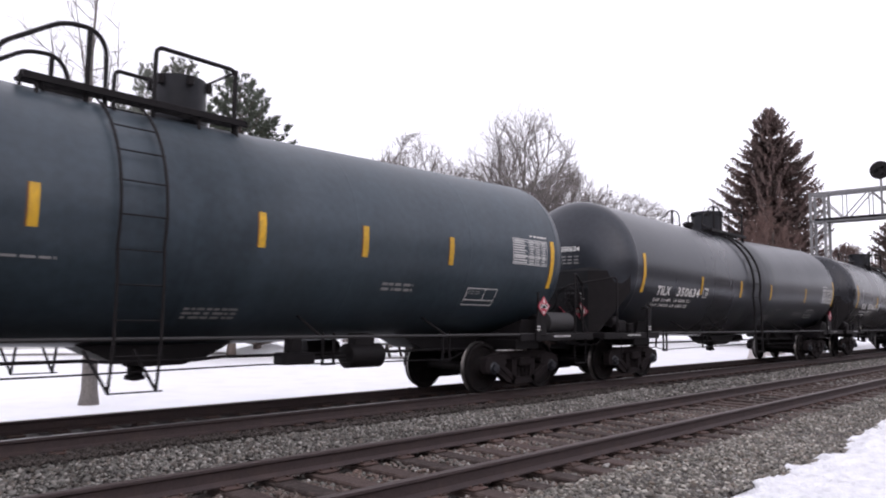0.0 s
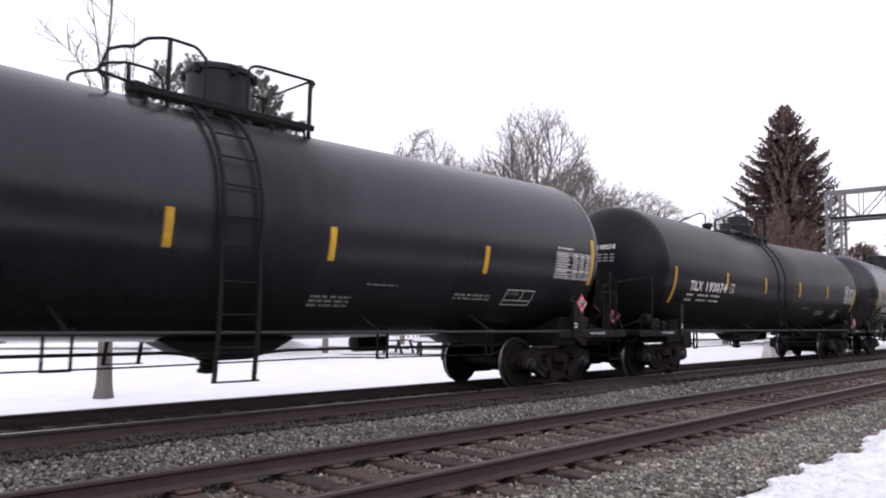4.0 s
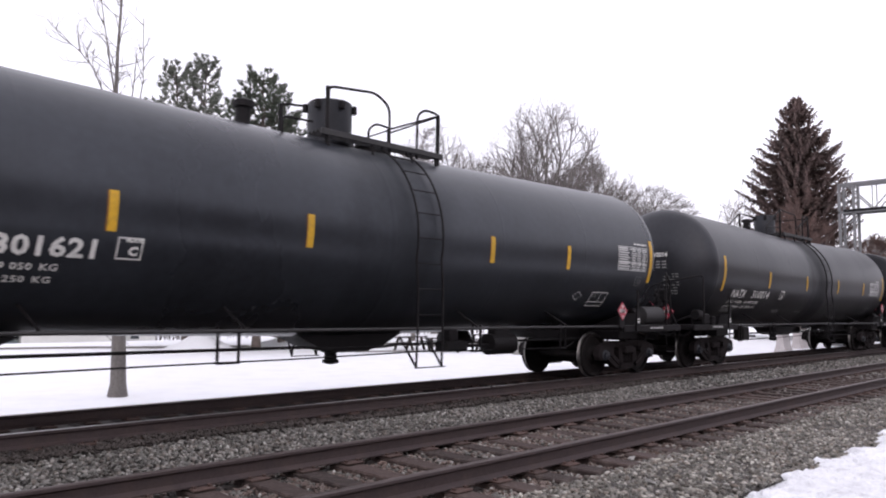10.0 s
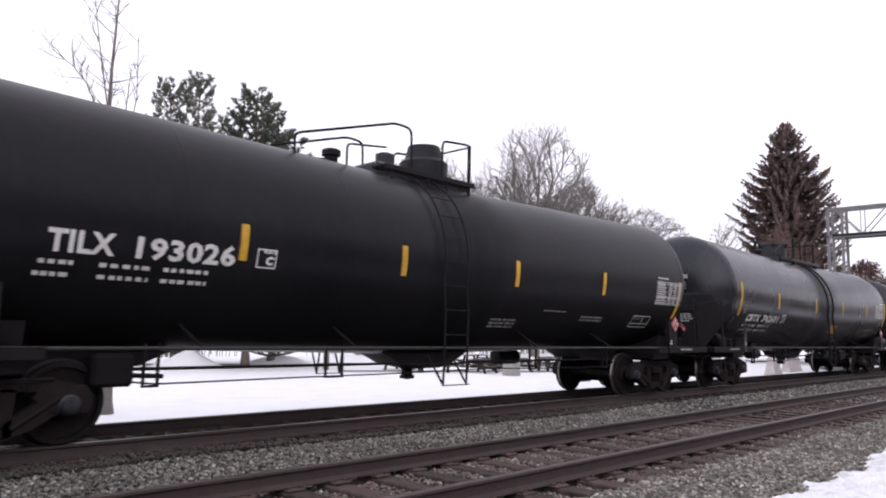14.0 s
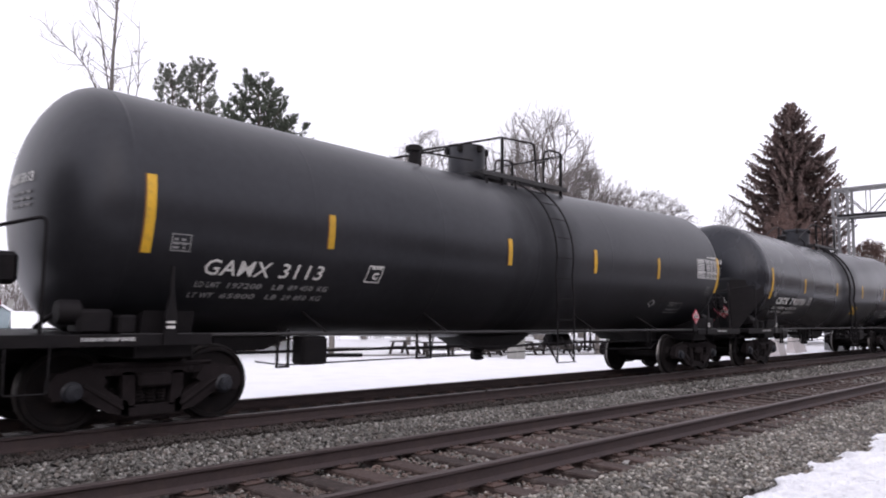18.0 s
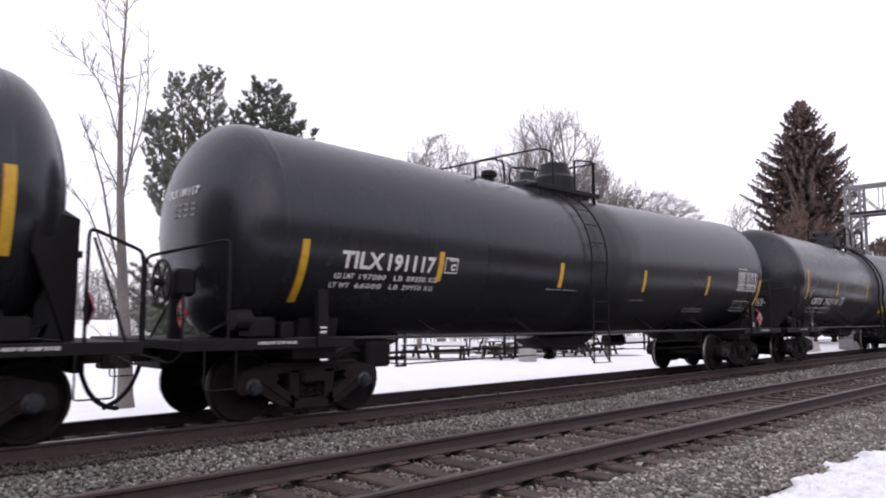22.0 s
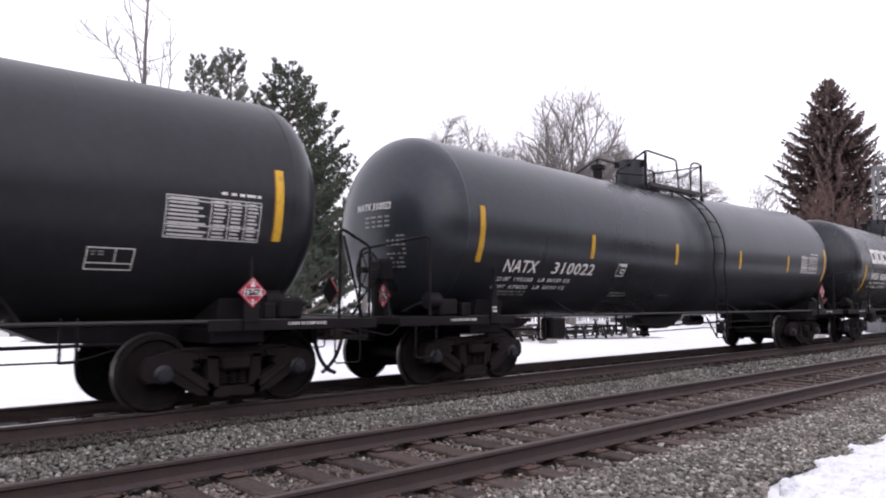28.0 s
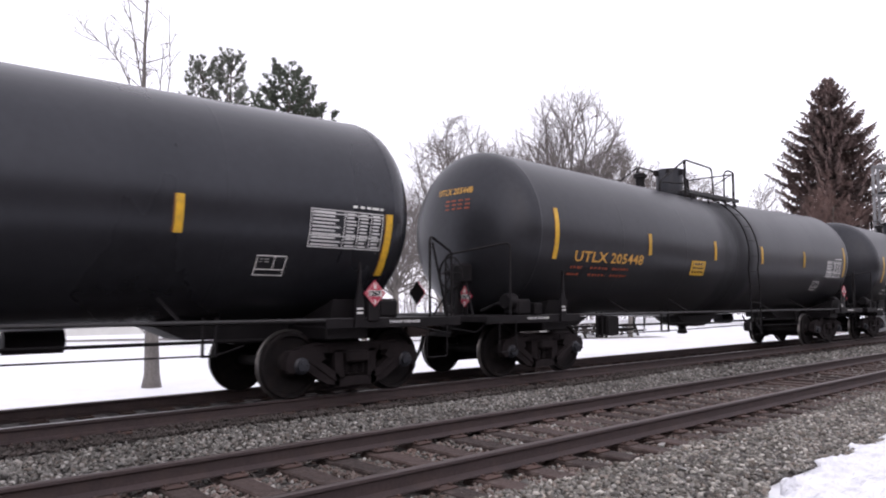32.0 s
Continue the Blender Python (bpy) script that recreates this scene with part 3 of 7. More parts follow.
def side_frame_mesh(s):
    """Cast side frame of a three-piece truck: top chord, diagonals, columns, pedestals."""
    b = Build()
    y0, y1 = s * 0.93, s * 1.07
    top = [(-1.12, 0.46), (-1.08, 0.62), (-0.92, 0.69), (-0.66, 0.745), (0.66, 0.745), (0.92, 0.69), (1.08, 0.62), (1.12, 0.46), (0.98, 0.48), (0.82, 0.54), (0.56, 0.615), (-0.56, 0.615), (-0.82, 0.54), (-0.98, 0.48)]
    for i in range(7):
        b.prism([top[i], top[i + 1], top[12 - i], top[13 - i]], 1, y0, y1)
    b.prism([(-0.34, 0.15), (0.34, 0.15), (0.38, 0.27), (-0.38, 0.27)], 1, y0, y1)
    for k in (-1, 1):
        b.prism([(k * 0.27, 0.15), (k * 0.27, 0.3), (k * 0.74, 0.6), (k * 0.94, 0.56), (k * 0.86, 0.42), (k * 0.5, 0.2)][::k], 1, y0, y1)
        b.prism([(k * 0.2, 0.24), (k * 0.34, 0.24), (k * 0.36, 0.65), (k * 0.22, 0.65)][::k], 1, y0, y1)
        b.tube([(k * 0.34, y1, 0.24), (k * 0.78, y1, 0.53)], 0.03, 5)
        b.prism([(k * 0.6, 0.68), (k * 1.06, 0.66), (k * 1.12, 0.56), (k * 1.12, 0.42), (k * 1.02, 0.37), (k * 0.72, 0.39), (k * 0.52, 0.54)][::k], 1, y0, y1 + s * 0.006)
        b.box(k * 0.889 - 0.2, k * 0.889 - 0.12, y0, y1, 0.36, 0.56, 0.012)
        b.box(k * 0.889 + 0.12, k * 0.889 + 0.2, y0, y1, 0.36, 0.56, 0.012)
    b.tube([(-0.7, y1, 0.735), (0.7, y1, 0.735)], 0.025, 5)
    for x, w in ((-0.44, 0.03), (0.44, 0.03)):
        b.box(x - w, x + w, y0 + s * 0.0, y1 + s * 0.015, 0.62, 0.74, 0.01)
    b.box(-0.55, 0.55, y1, y1 + s * 0.02, 0.7, 0.735, 0.005)
    return b


def spring_mesh(s):
    b = Build()
    for x in (0.0,):
        pts = []
        for i in range(49):
            a = 2 * math.pi * 5 * i / 48
            pts.append((x + 0.046 * math.cos(a), s * 1.0 + 0.046 * math.sin(a), 0.28 + 0.19 * i / 48))
        b.tube(pts, 0.013, 5)
    return b


MESHES = {}


def shared(key, make):
    if key not in MESHES:
        MESHES[key] = make()
    return MESHES[key]


def add_truck(car, u, end):
    """A two-axle truck: bolster with side frames, springs, brake gear and wheelsets as its pieces."""
    b = Build()
    b.box(-0.19, 0.19, -1.14, 1.14, 0.47, 0.63, 0.03).box(-0.24, 0.24, -0.55, 0.55, 0.5, 0.72, 0.03).lathe([(0.2, 0.72), (0.2, 0.8)], (0, 0, 0), 2, 18).box(-0.21, 0.21, -0.93, 0.93, 0.22, 0.5, 0.02)
    truck = part("truck", shared("bolster", lambda: b.mesh("bolster")), TRUCK, car)
    truck.matrix_basis = pose(u, 0, 0)
    for s in (-1, 1):
        part("side_frame", shared(("frame", s), lambda: side_frame_mesh(s).mesh("side_frame")), TRUCK, truck)
        for x in (-0.125, 0.0, 0.125):
            part("coil_spring", shared(("spring", s), lambda: spring_mesh(s).mesh("coil_spring", 60)), TRUCK, truck).matrix_basis = pose(x, 0, 0)
    for k in (-1, 1):
        bb = Build().box(k * 0.36 - 0.03, k * 0.36 + 0.03, -0.8, 0.8, 0.36, 0.44, 0.01)
        for s in (-1, 1):
            bb.box(k * 0.40, k * 0.46, s * 0.62, s * 0.82, 0.28, 0.56, 0.02)
        part("brake_beam", shared(("beam", k), lambda: bb.mesh("brake_beam")), TRUCK, truck)
        w = part("wheelset", shared("wheelset", wheelset_mesh), None, truck, "steel wheelset with worn bright treads")
        w.matrix_basis = pose(k * WHEELBASE / 2, 0, WHEEL_R)
        WHEELS.append(w)
    return truck


WHEELS = []


def top_gear(car, kind):
    """Dome, walkway and hand rails on top of the tank."""
    k = KINDS[kind]
    zt = k["zm"] + k["R"]
    r, h, uc, style = k["dome"], k["dome_h"], k["dome_u"], k["rail"]
    d = Build()
    if style in ("arch", "bent"):
        d.lathe([(r * 1.04, zt - 0.12), (r * 1.04, zt + 0.1), (r, zt + 0.12), (r, zt + h - 0.1), (r * 1.07, zt + h - 0.09), (r * 1.07, zt + h - 0.03), (r * 1.02, zt + h), (0.05, zt + h + 0.02)], (uc, 0, 0), 2, 32)
    elif style in ("peak", "ridge", "grey", "hoop"):
        d.lathe([(r * 1.1, zt - 0.12), (r * 1.1, zt + 0.06), (r, zt + 0.08), (r, zt + h - 0.03), (r * 0.96, zt + h), (0.05, zt + h + 0.01)], (uc, 0, 0), 2, 28)
    else:
        d.box(uc - 1.0, uc + 1.0, -0.34, 0.34, zt - 0.1, zt + 0.2, 0.04).lathe([(0.46, zt + 0.15), (0.46, zt + 0.42), (0.36, zt + 0.5), (0.3, zt + h), (0.05, zt + h + 0.02)], (uc + 0.4, 0, 0), 2, 20)
        d.lathe([(0.17, zt + 0.15), (0.17, zt + 0.42), (0.08, zt + 0.46)], (uc - 0.55, 0, 0), 2, 14)
    dome = part("dome", d, BLACK_OLD, car, "valve housing with a bolted lid")
    if style != "loop":
        clamp = Build().box(-0.04, 0.04, -0.04, 0.04, -0.07, 0.07, 0.012).mesh("lid_clamp")
        clamp.materials.append(IRON)
        for i in range(6):
            a = 2 * math.pi * (i + 0.4) / 6
            ob = part("lid_clamp", clamp, None, dome)
            ob.matrix_basis = pose(uc + (r + 0.03) * math.cos(a), (r + 0.03) * math.sin(a), zt + h - 0.09)
    uv = {"grey": uc - r - 2.0, "hoop": -1.62, "peak": -1.66, "ridge": -1.66, "bent": -1.15, "arch": uc - r - 0.7, "loop": -1.75}[style]
    vb, hv = Build(), 0.14 if style in ("hoop", "peak", "ridge") else 0.0
    vb.lathe([(0.2, zt - 0.08), (0.2, zt + 0.05), (0.11, zt + 0.06), (0.11, zt + 0.2 + hv), (0.16, zt + 0.21 + hv), (0.16, zt + 0.3 + hv), (0.1, zt + 0.33 + hv)], (uv, 0.1, 0), 2, 16)
    part("relief_valve", vb, IRON, car)
    uf = {"grey": uc - 1.5, "bent": 0.85, "loop": uc + 1.3}.get(style, uc + r + 0.55)
    fb = Build()
    fb.lathe([(0.26, zt - 0.1), (0.26, zt + 0.1), (0.3, zt + 0.11), (0.3, zt + 0.16), (0.05, zt + 0.18)], (uf, 0.05, 0), 2, 18)
    fb.box(uf - 0.25, uf + 0.25, -0.05, 0.15, zt + 0.17, zt + 0.24, 0.02)
    part("fill_hole_cover", fb, IRON, car)
    w0, w1 = {"grey": (-1.75, 1.05), "bent": (-1.5, 1.12), "hoop": (-0.82, 1.7), "loop": (-1.3, 0.86), "peak": (-0.75, 1.9), "ridge": (-0.9, 1.75)}.get(style, (-0.85, 1.85))
    for s in (-1, 1):
        wk = Build()
        for j in range(4):
            y = s * (0.44 + 0.1 * j)
            wk.box(w0, w1, y - 0.012, y + 0.012, zt - 0.0, zt + 0.045)
        for j in range(14):
            u = w0 + 0.03 + (w1 - w0 - 0.06) * j / 13
            wk.box(u - 0.01, u + 0.01, s * 0.42, s * 0.78, zt + 0.01, zt + 0.035)
        wk.box(w0, w1, s * 0.74, s * 0.78, zt - 0.04, zt + 0.05, 0.006)
        walkway = part("walkway", wk, GREYSTEEL if style in ("arch", "hoop", "peak", "ridge") else IRON, car, "steel grating walkway")
        for u in (w0 + 0.15, w0 + 1.0, w1 - 0.7, w1 - 0.15):
            part("walkway_bracket", Build().tube([(u, s * 0.72, zt), (u, s * 0.78, zt - 0.32)], 0.022, 6), IRON, walkway)
        y = s * 0.66
        line = lambda *p: [(u, y, zt + z) for u, z in p]
        rb, posts, thick = Build(), [], 0.022
        if style == "arch":
            rb.tube(rounded(line((-2.15, 0.02), (-2.15, 0.16), (-0.75, 0.75), (-0.3, 0.8), (0.35, 0.72), (0.37, -0.05)), 0.25), thick, 7)
            rb.tube(rounded(line((-2.15, 0.14), (-1.7, 0.1), (-1.55, -0.12)), 0.15), 0.02, 6)
            posts = [(-0.32, 0.79), (1.72, 0.78)]
            loop = ((0.87, -0.05), (0.87, 0.74), (1.72, 0.8), (1.72, -0.12))
            rb.tube(line((0.37, 0.5), (1.72, 0.72)), 0.016, 6)
        elif style == "bent":
            rb.tube(rounded(line((-1.79, -0.12), (-1.8, 0.04), (-1.93, 0.12), (-1.86, 0.24), (-1.83, 0.4), (-1.66, 0.49), (-1.5, 0.53), (-1.36, 0.68), (-1.09, 0.76), (-0.7, 0.75), (-0.56, 0.62), (-0.56, -0.05)), 0.06), thick, 7)
            rb.tube(rounded(line((-1.93, 0.12), (-1.45, 0.06), (-1.3, -0.14)), 0.12), 0.02, 6)
            posts = [(-1.06, 0.76), (1.1, 0.76)]
            loop = ((0.07, -0.02), (0.07, 0.68), (0.2, 0.74), (1.2, 0.75), (1.1, 0.62), (1.1, -0.12))
        elif style == "hoop":
            rb.tube(rounded(line((-0.64, -0.05), (-0.65, 0.74), (0.29, 0.84), (0.58, 0.68), (0.6, -0.12)), 0.14), thick, 7)
            rb.tube(rounded(line((-1.41, -0.15), (-1.41, 0.12), (-0.9, 0.14)), 0.06), 0.018, 6)
            rb.tube(line((0.61, 0.25), (1.71, 0.74)), 0.016, 6)
            posts = [(-0.64, 0.74), (1.68, 0.76)]
            loop = ((1.19, -0.1), (1.2, 0.66), (1.36, 0.79), (1.71, 0.77), (1.68, -0.1))
        elif style == "peak":
            rb.tube(rounded(line((-2.21, -0.12), (-2.21, 0.15), (-0.09, 0.78), (0.93, 0.84), (1.03, 0.0)), 0.08), thick, 7)
            rb.tube(line((-2.2, 0.13), (-0.9, 0.2)), 0.018, 6)
            posts = [(-0.06, 0.78), (1.84, 0.78)]
            loop = ((1.25, -0.05), (1.25, 0.68), (1.4, 0.8), (1.84, 0.8), (1.84, -0.14))
            rb.tube(line((1.03, 0.45), (1.84, 0.76)), 0.016, 6)
        elif style == "ridge":
            rb.tube(rounded(line((-2.05, -0.12), (-2.05, 0.14), (-0.85, 0.8), (0.48, 0.75), (0.57, 0.0)), 0.1), thick, 7)
            rb.tube(line((-2.04, 0.12), (-1.0, 0.2)), 0.018, 6)
            posts = [(-0.88, 0.79), (1.68, 0.78)]
            loop = ((1.15, -0.05), (1.15, 0.68), (1.3, 0.8), (1.68, 0.8), (1.68, -0.14))
            rb.tube(line((0.57, 0.3), (1.68, 0.76)), 0.016, 6)
        elif style == "grey":
            thick = 0.03
            rb.tube(rounded(line((-2.0, 0.0), (-2.0, 0.3), (-1.35, 0.75), (-1.0, 0.78), (-0.84, 0.6), (-0.82, -0.3)), 0.14), thick, 7)
            rb.tube(rounded(line((-1.75, -0.1), (-1.75, 0.08), (-1.55, 0.03), (-1.5, -0.12)), 0.06), 0.024, 6)
            posts = [(-1.04, 0.78), (0.9, 0.76)]
            loop = ((-0.23, -0.2), (-0.23, 0.78), (0.9, 0.76), (0.9, -0.22))
        else:
            rb.tube(rounded(line((-2.95, -0.1), (-2.98, 0.2), (-1.01, 0.79), (-0.65, 0.77), (-0.62, -0.05)), 0.12), thick, 7)
            rb.tube(rounded(line((-2.0, -0.1), (-2.0, 0.24), (-1.2, 0.34)), 0.08), 0.018, 6)
            posts = [(0.81, 0.77)]
            loop = ((0.11, -0.02), (0.11, 0.72), (0.82, 0.78), (0.81, -0.14))
        rail = part("hand_rail", rb, IRON, car, "bent black pipe hand rail")
        part("hand_rail", Build().tube(rounded(line(*loop), 0.1), thick, 7), IRON, car)
        for u, z in posts:
            part("rail_post", Build().tube(line((u, -0.14), (u, z)), 0.034, 8), IRON, rail)
    u = posts[-1][0]
    part("cross_rail", Build().tube([(u, -0.66, zt + 0.74), (u, 0.66, zt + 0.74)], 0.018, 6), IRON, car)


def side_ladder(car, kind, s):
    """Ladder from the walkway down over the shell to below the running rail."""
    k = KINDS[kind]
    zt = k["zm"] + k["R"]
    bend = []
    for i in range(12):
        a = radians(64 - 76 * i / 11)
        zc = axis_z(kind, 0.2)
        bend.append((s * (k["R"] + 0.085) * math.cos(a), zc + (k["R"] + 0.085) * math.sin(a)))
    y_low = bend[-1][0] + s * 0.04
    line = [(s * 0.74, zt + 0.02)] + bend + [(y_low, 1.7), (y_low, 1.05), (y_low + s * 0.03, 0.5)]
    first = None
    du = k["ladder"]
    for j, u in enumerate((-0.06 + du, 0.46 + du)):
        b = Build()
        lean = -0.05
        pts = [(u + (lean if z < 1.0 else 0), y, z) for y, z in line]
        b.tube(pts, 0.03 if k["shield"] else 0.018, 6)
        kind != "shield_round" and b.tube([(u - 0.27, y_low - s * 0.1, 0.97), (pts[-1][0], y_low + s * 0.03, 0.52)], 0.018, 5)
        ob = part("ladder_rail", b, IRON, car)
        first = first or ob
    length = [0]
    for p, q in zip(line, line[1:]):
        length.append(length[-1] + math.hypot(q[0] - p[0], q[1] - p[1]))
    n = int(length[-1] / 0.36)
    rung = Build().tube([(-0.085, 0, 0), (0.485, 0, 0)], 0.013 if k["shield"] else 0.01, 6).mesh("rung")
    for i in range(1, n + 1):
        d = length[-1] * i / n - 0.01
        for a in range(len(line) - 1):
            if length[a] <= d <= length[a + 1]:
                t = (d - length[a]) / (length[a + 1] - length[a])
                y, z = (line[a][c] + (line[a + 1][c] - line[a][c]) * t for c in (0, 1))
                ob = part("rung", rung, IRON, first)
                ob.matrix_basis = pose(du, y, z)
                break


def pipe_hanger(car, u, y, z0, w):
    b = Build()
    b.box(u - 0.015, u + 0.015, y - 0.02, y + 0.02, z0, 1.12, 0.004).box(u + w - 0.015, u + w + 0.015, y - 0.02, y + 0.02, z0, 1.12, 0.004)
    b.box(u - 0.015, u + w + 0.015, y - 0.03, y + 0.03, z0 - 0.015, z0 + 0.012, 0.004)
    part("pipe_hanger", b, IRON, car)


def make_car(kind, paint):
    """A tank car, standing with its middle over the origin."""
    k = KINDS[kind]
    car = thing("tank_car", "black tank car", "tank car", "tank cars of the train")
    tank = part("tank", tank_mesh(kind), paint, car, smooth=30)
    for u in (-k.get("hu", HEAD_U), k.get("hu", HEAD_U)):
        part("head_seam", hoop(kind, u * 0.998, 0.03, 0.004), paint, tank, smooth=60)
    for u in (-3.75, 3.75) if k["shield"] else (-4.9, -2.45, 2.45, 4.9):
        part("weld_seam", hoop(kind, u, 0.02, 0.0015), paint, tank, smooth=60)
    part("middle_seam", hoop(kind, 0.0, 0.05, 0.002), paint, tank, smooth=60)
    zb = k["zm"] - k["R"]
    for e in (-1, 1):
        # stub sill, platform and draft gear
        b = Build()
        b.box(e * 5.6, e * 8.45, -0.33, 0.33, 0.74, 1.08, 0.02).box(e * 8.35, e * 8.5, -0.4, 0.4, 0.7, 1.06, 0.02)
        b.prism([(e * 5.7, 0.8), (e * 4.91, 0.82), (e * 4.5, 1.0), (e * 5.7, 1.0)][::-e], 1, -0.36, 0.36)
        part("stub_sill", b, IRON, car)
        b = Build()
        b.box(e * 7.35, e * 8.7, -1.48, 1.48, 1.055, 1.085, 0.005)
        b.box(e * 8.66, e * 8.74, -1.48, 1.48, 0.98, 1.09, 0.008)
        platform = part("end_platform", b, IRON, car)
        for s in (-1, 1):
            b = Build().box(e * 6.3, e * 8.74, s * 1.46, s * 1.5, 0.955, 1.09, 0.008)
            part("platform_edge", b, IRON, platform)
        b = Build()
        b.box(e * 6.78 - 0.35, e * 6.78 + 0.35, -1.3, 1.3, 0.8, 0.98, 0.02)
        for s in (-1, 1):
            b.prism([(s * 0.4, 0.95), (s * 1.3, 0.95), (s * 1.38, 1.35), (s * 0.95, 1.2), (s * 0.5, 1.05)][::s], 0, e * 6.78 - 0.3, e * 6.78 + 0.3)
        part("body_bolster", b, IRON, car)
        for s in (-1, 1):
            # tapered jacking post beside the bolster
            p = Build()
            u = e * 6.82
            if kind == "shield_round":
                p.prism([(u - 0.075, 0.97), (u + 0.075, 0.97), (u + 0.065, 1.62), (u - 0.065, 1.62)], 1, s * 1.47, s * 1.53)
                p.box(u - 0.17, u + 0.17, s * 1.4, s * 1.53, 1.62, 1.66, 0.008)
                p.tube([(u - 0.15, s * 1.5, 1.66), (u, s * 1.45, 1.74), (u + 0.15, s * 1.5, 1.66)], 0.02, 6)
            elif kind == "bare_low":
                p.prism([(u - 0.08, 0.97), (u + 0.08, 0.97), (u + 0.07, 1.72), (u - 0.09, 1.72)], 1, s * 1.45, s * 1.53)
            else:
                p.prism([(u - 0.08, 0.97), (u + 0.08, 0.97), (u + 0.07, 1.3), (u + 0.025, 1.55), (u + 0.015, 1.86), (u - 0.015, 1.86), (u - 0.025, 1.55), (u - 0.07, 1.3)], 1, s * 1.5, s * 1.53)
            post = part("bracket_post", p, GREYSTEEL if kind == "shield_plain" else IRON, car, "upright bracket beside the bolster")
            q = Build().box(u - 0.05, u + 0.05, s * 1.53, s * 1.533, 1.15, 1.18).box(u - 0.05, u + 0.05, s * 1.53, s * 1.533, 1.21, 1.235)
            part("bracket_mark", q, WHITE, post)
            # corner hand rail on the platform
            h = Build()
            h.tube(rounded([(e * 8.14, s * 1.46, 1.08), (e * 8.14, s * 1.46, 2.3), (e * 8.82, s * (0.62 if e < 0 else 1.2), 2.1), (e * 8.82, s * (0.62 if e < 0 else 1.2), 1.05)], 0.1), 0.021, 7)
            if e > 0:
                h.tube([(e * 8.2, s * 1.45, 2.2), (e * 8.6, s * 1.35, 1.08)], 0.018, 6)
            if e > 0 or s < 0:
                part("end_rail", h, IRON, car)
            st = Build()
            st.tube(rounded([(e * 8.45, s * 1.5, 1.0), (e * 8.45, s * 1.5, 0.5), (e * 8.05, s * 1.5, 0.5), (e * 8.05, s * 1.5, 1.0)], 0.04, 3), 0.011, 6)
            part("sill_step", st, IRON, car)
        # coupler
        c = Build()
        c.box(e * 8.45, e * 8.82, -0.11, 0.11, 0.79, 0.95, 0.03)
        c.prism([(e * 8.78, -0.16), (e * 9.0, -0.2), (e * 9.1, -0.12), (e * 9.02, 0.0), (e * 9.06, 0.1), (e * 8.98, 0.17), (e * 8.8, 0.14)][::e], 2, 0.72, 1.0)
        coupler = part("coupler", c, KNUCKLE, car, "rusty knuckle coupler")
        k2 = Build().box(e * 8.86, e * 9.08, 0.06 * e, 0.2 * e, 0.76, 0.98, 0.03)
        part("knuckle", k2, KNUCKLE, coupler)
        h = Build()
        h.tube(rounded([(e * 8.45, -0.32 * e, 0.86), (e * 8.5, -0.34 * e, 0.62), (e * 8.6, -0.32 * e, 0.42), (e * 8.78, -0.24 * e, 0.28), (e * 9.0, -0.08 * e, 0.22)], 0.14), 0.03, 8)
        part("air_hose", h, RUBBER, car, "black rubber brake hose")
        lv = Build()
        lv.tube(rounded([(e * 8.62, -1.4, 1.0), (e * 8.76, -1.3, 0.82), (e * 8.78, -0.2, 0.92), (e * 8.9, 0.0, 1.0)], 0.08), 0.013, 6)
        part("uncoupling_lever", lv, IRON, car)
        # valves and pipes on the platform
        vv = Build()
        vv.box(e * 7.35, e * 7.72, -1.25, -0.9, 1.08, 1.36, 0.04).lathe([(0.12, 0), (0.14, 0.05), (0.14, 0.22), (0.08, 0.26)], (e * 7.55 - 0.35, -1.1, 1.32), 0, 14)
        vv.tube(rounded([(e * 7.7, -1.05, 1.2), (e * 7.9, -1.0, 1.3), (e * 7.95, -0.6, 1.15)], 0.08), 0.03, 7).box(e * 7.1, e * 7.3, -1.3, -1.0, 1.08, 1.3, 0.03)
        part("brake_valve", vv, IRON, car)
        if k["shield"]:
            # half-height head shield
            g, sides = Build(), {0: Build(), 2: Build()}
            ys, us = (-1.5, -0.8, 0.8, 1.5), (7.62, 8.25, 8.25, 7.62)
            for i in range(3):
                q = [(e * us[i], ys[i], 1.09), (e * us[i + 1], ys[i + 1], 1.09), (e * us[i + 1], ys[i + 1], 2.46), (e * us[i], ys[i], 2.46)]
                if i == 0:
                    q = [(e * 8.1, -0.97, 1.09), (e * 8.25, -0.8, 1.09), (e * 8.25, -0.8, 2.46), (e * 7.62, -1.5, 2.46), (e * 7.62, -1.5, 2.0)]
                if i == 2:
                    q = [(e * 8.25, 0.8, 1.09), (e * 8.1, 0.97, 1.09), (e * 7.62, 1.5, 2.0), (e * 7.62, 1.5, 2.46), (e * 8.25, 0.8, 2.46)]
                inner = [(p[0] - e * 0.02, p[1] * 0.985, p[2]) for p in q]
                n = len(q)
                vts = q + inner
                (g if i == 1 else sides[i]).add(vts, [tuple(range(n)), tuple(range(2 * n - 1, n - 1, -1))] + [(j, (j + 1) % n, n + (j + 1) % n, n + j) for j in range(n)])
            g.add([(e * 8.25, -0.8, 2.46), (e * 8.25, 0.8, 2.46), (e * 7.95, 0.7, 2.66), (e * 7.95, -0.7, 2.66), (e * 7.62, -1.5, 2.46), (e * 7.5, -1.35, 2.6), (e * 7.62, 1.5, 2.46), (e * 7.5, 1.35, 2.6)],
                  [(0, 1, 2, 3), (4, 0, 3, 5), (1, 6, 7, 2)])
            shield = part("head_shield", g, SHIELD, car, "half-height steel head shield", smooth=0)
            # slanted sides get darker IRON than the face: their shade is in the colour
            for side in sides.values():
                part("shield_side", side, IRON, shield, smooth=0)
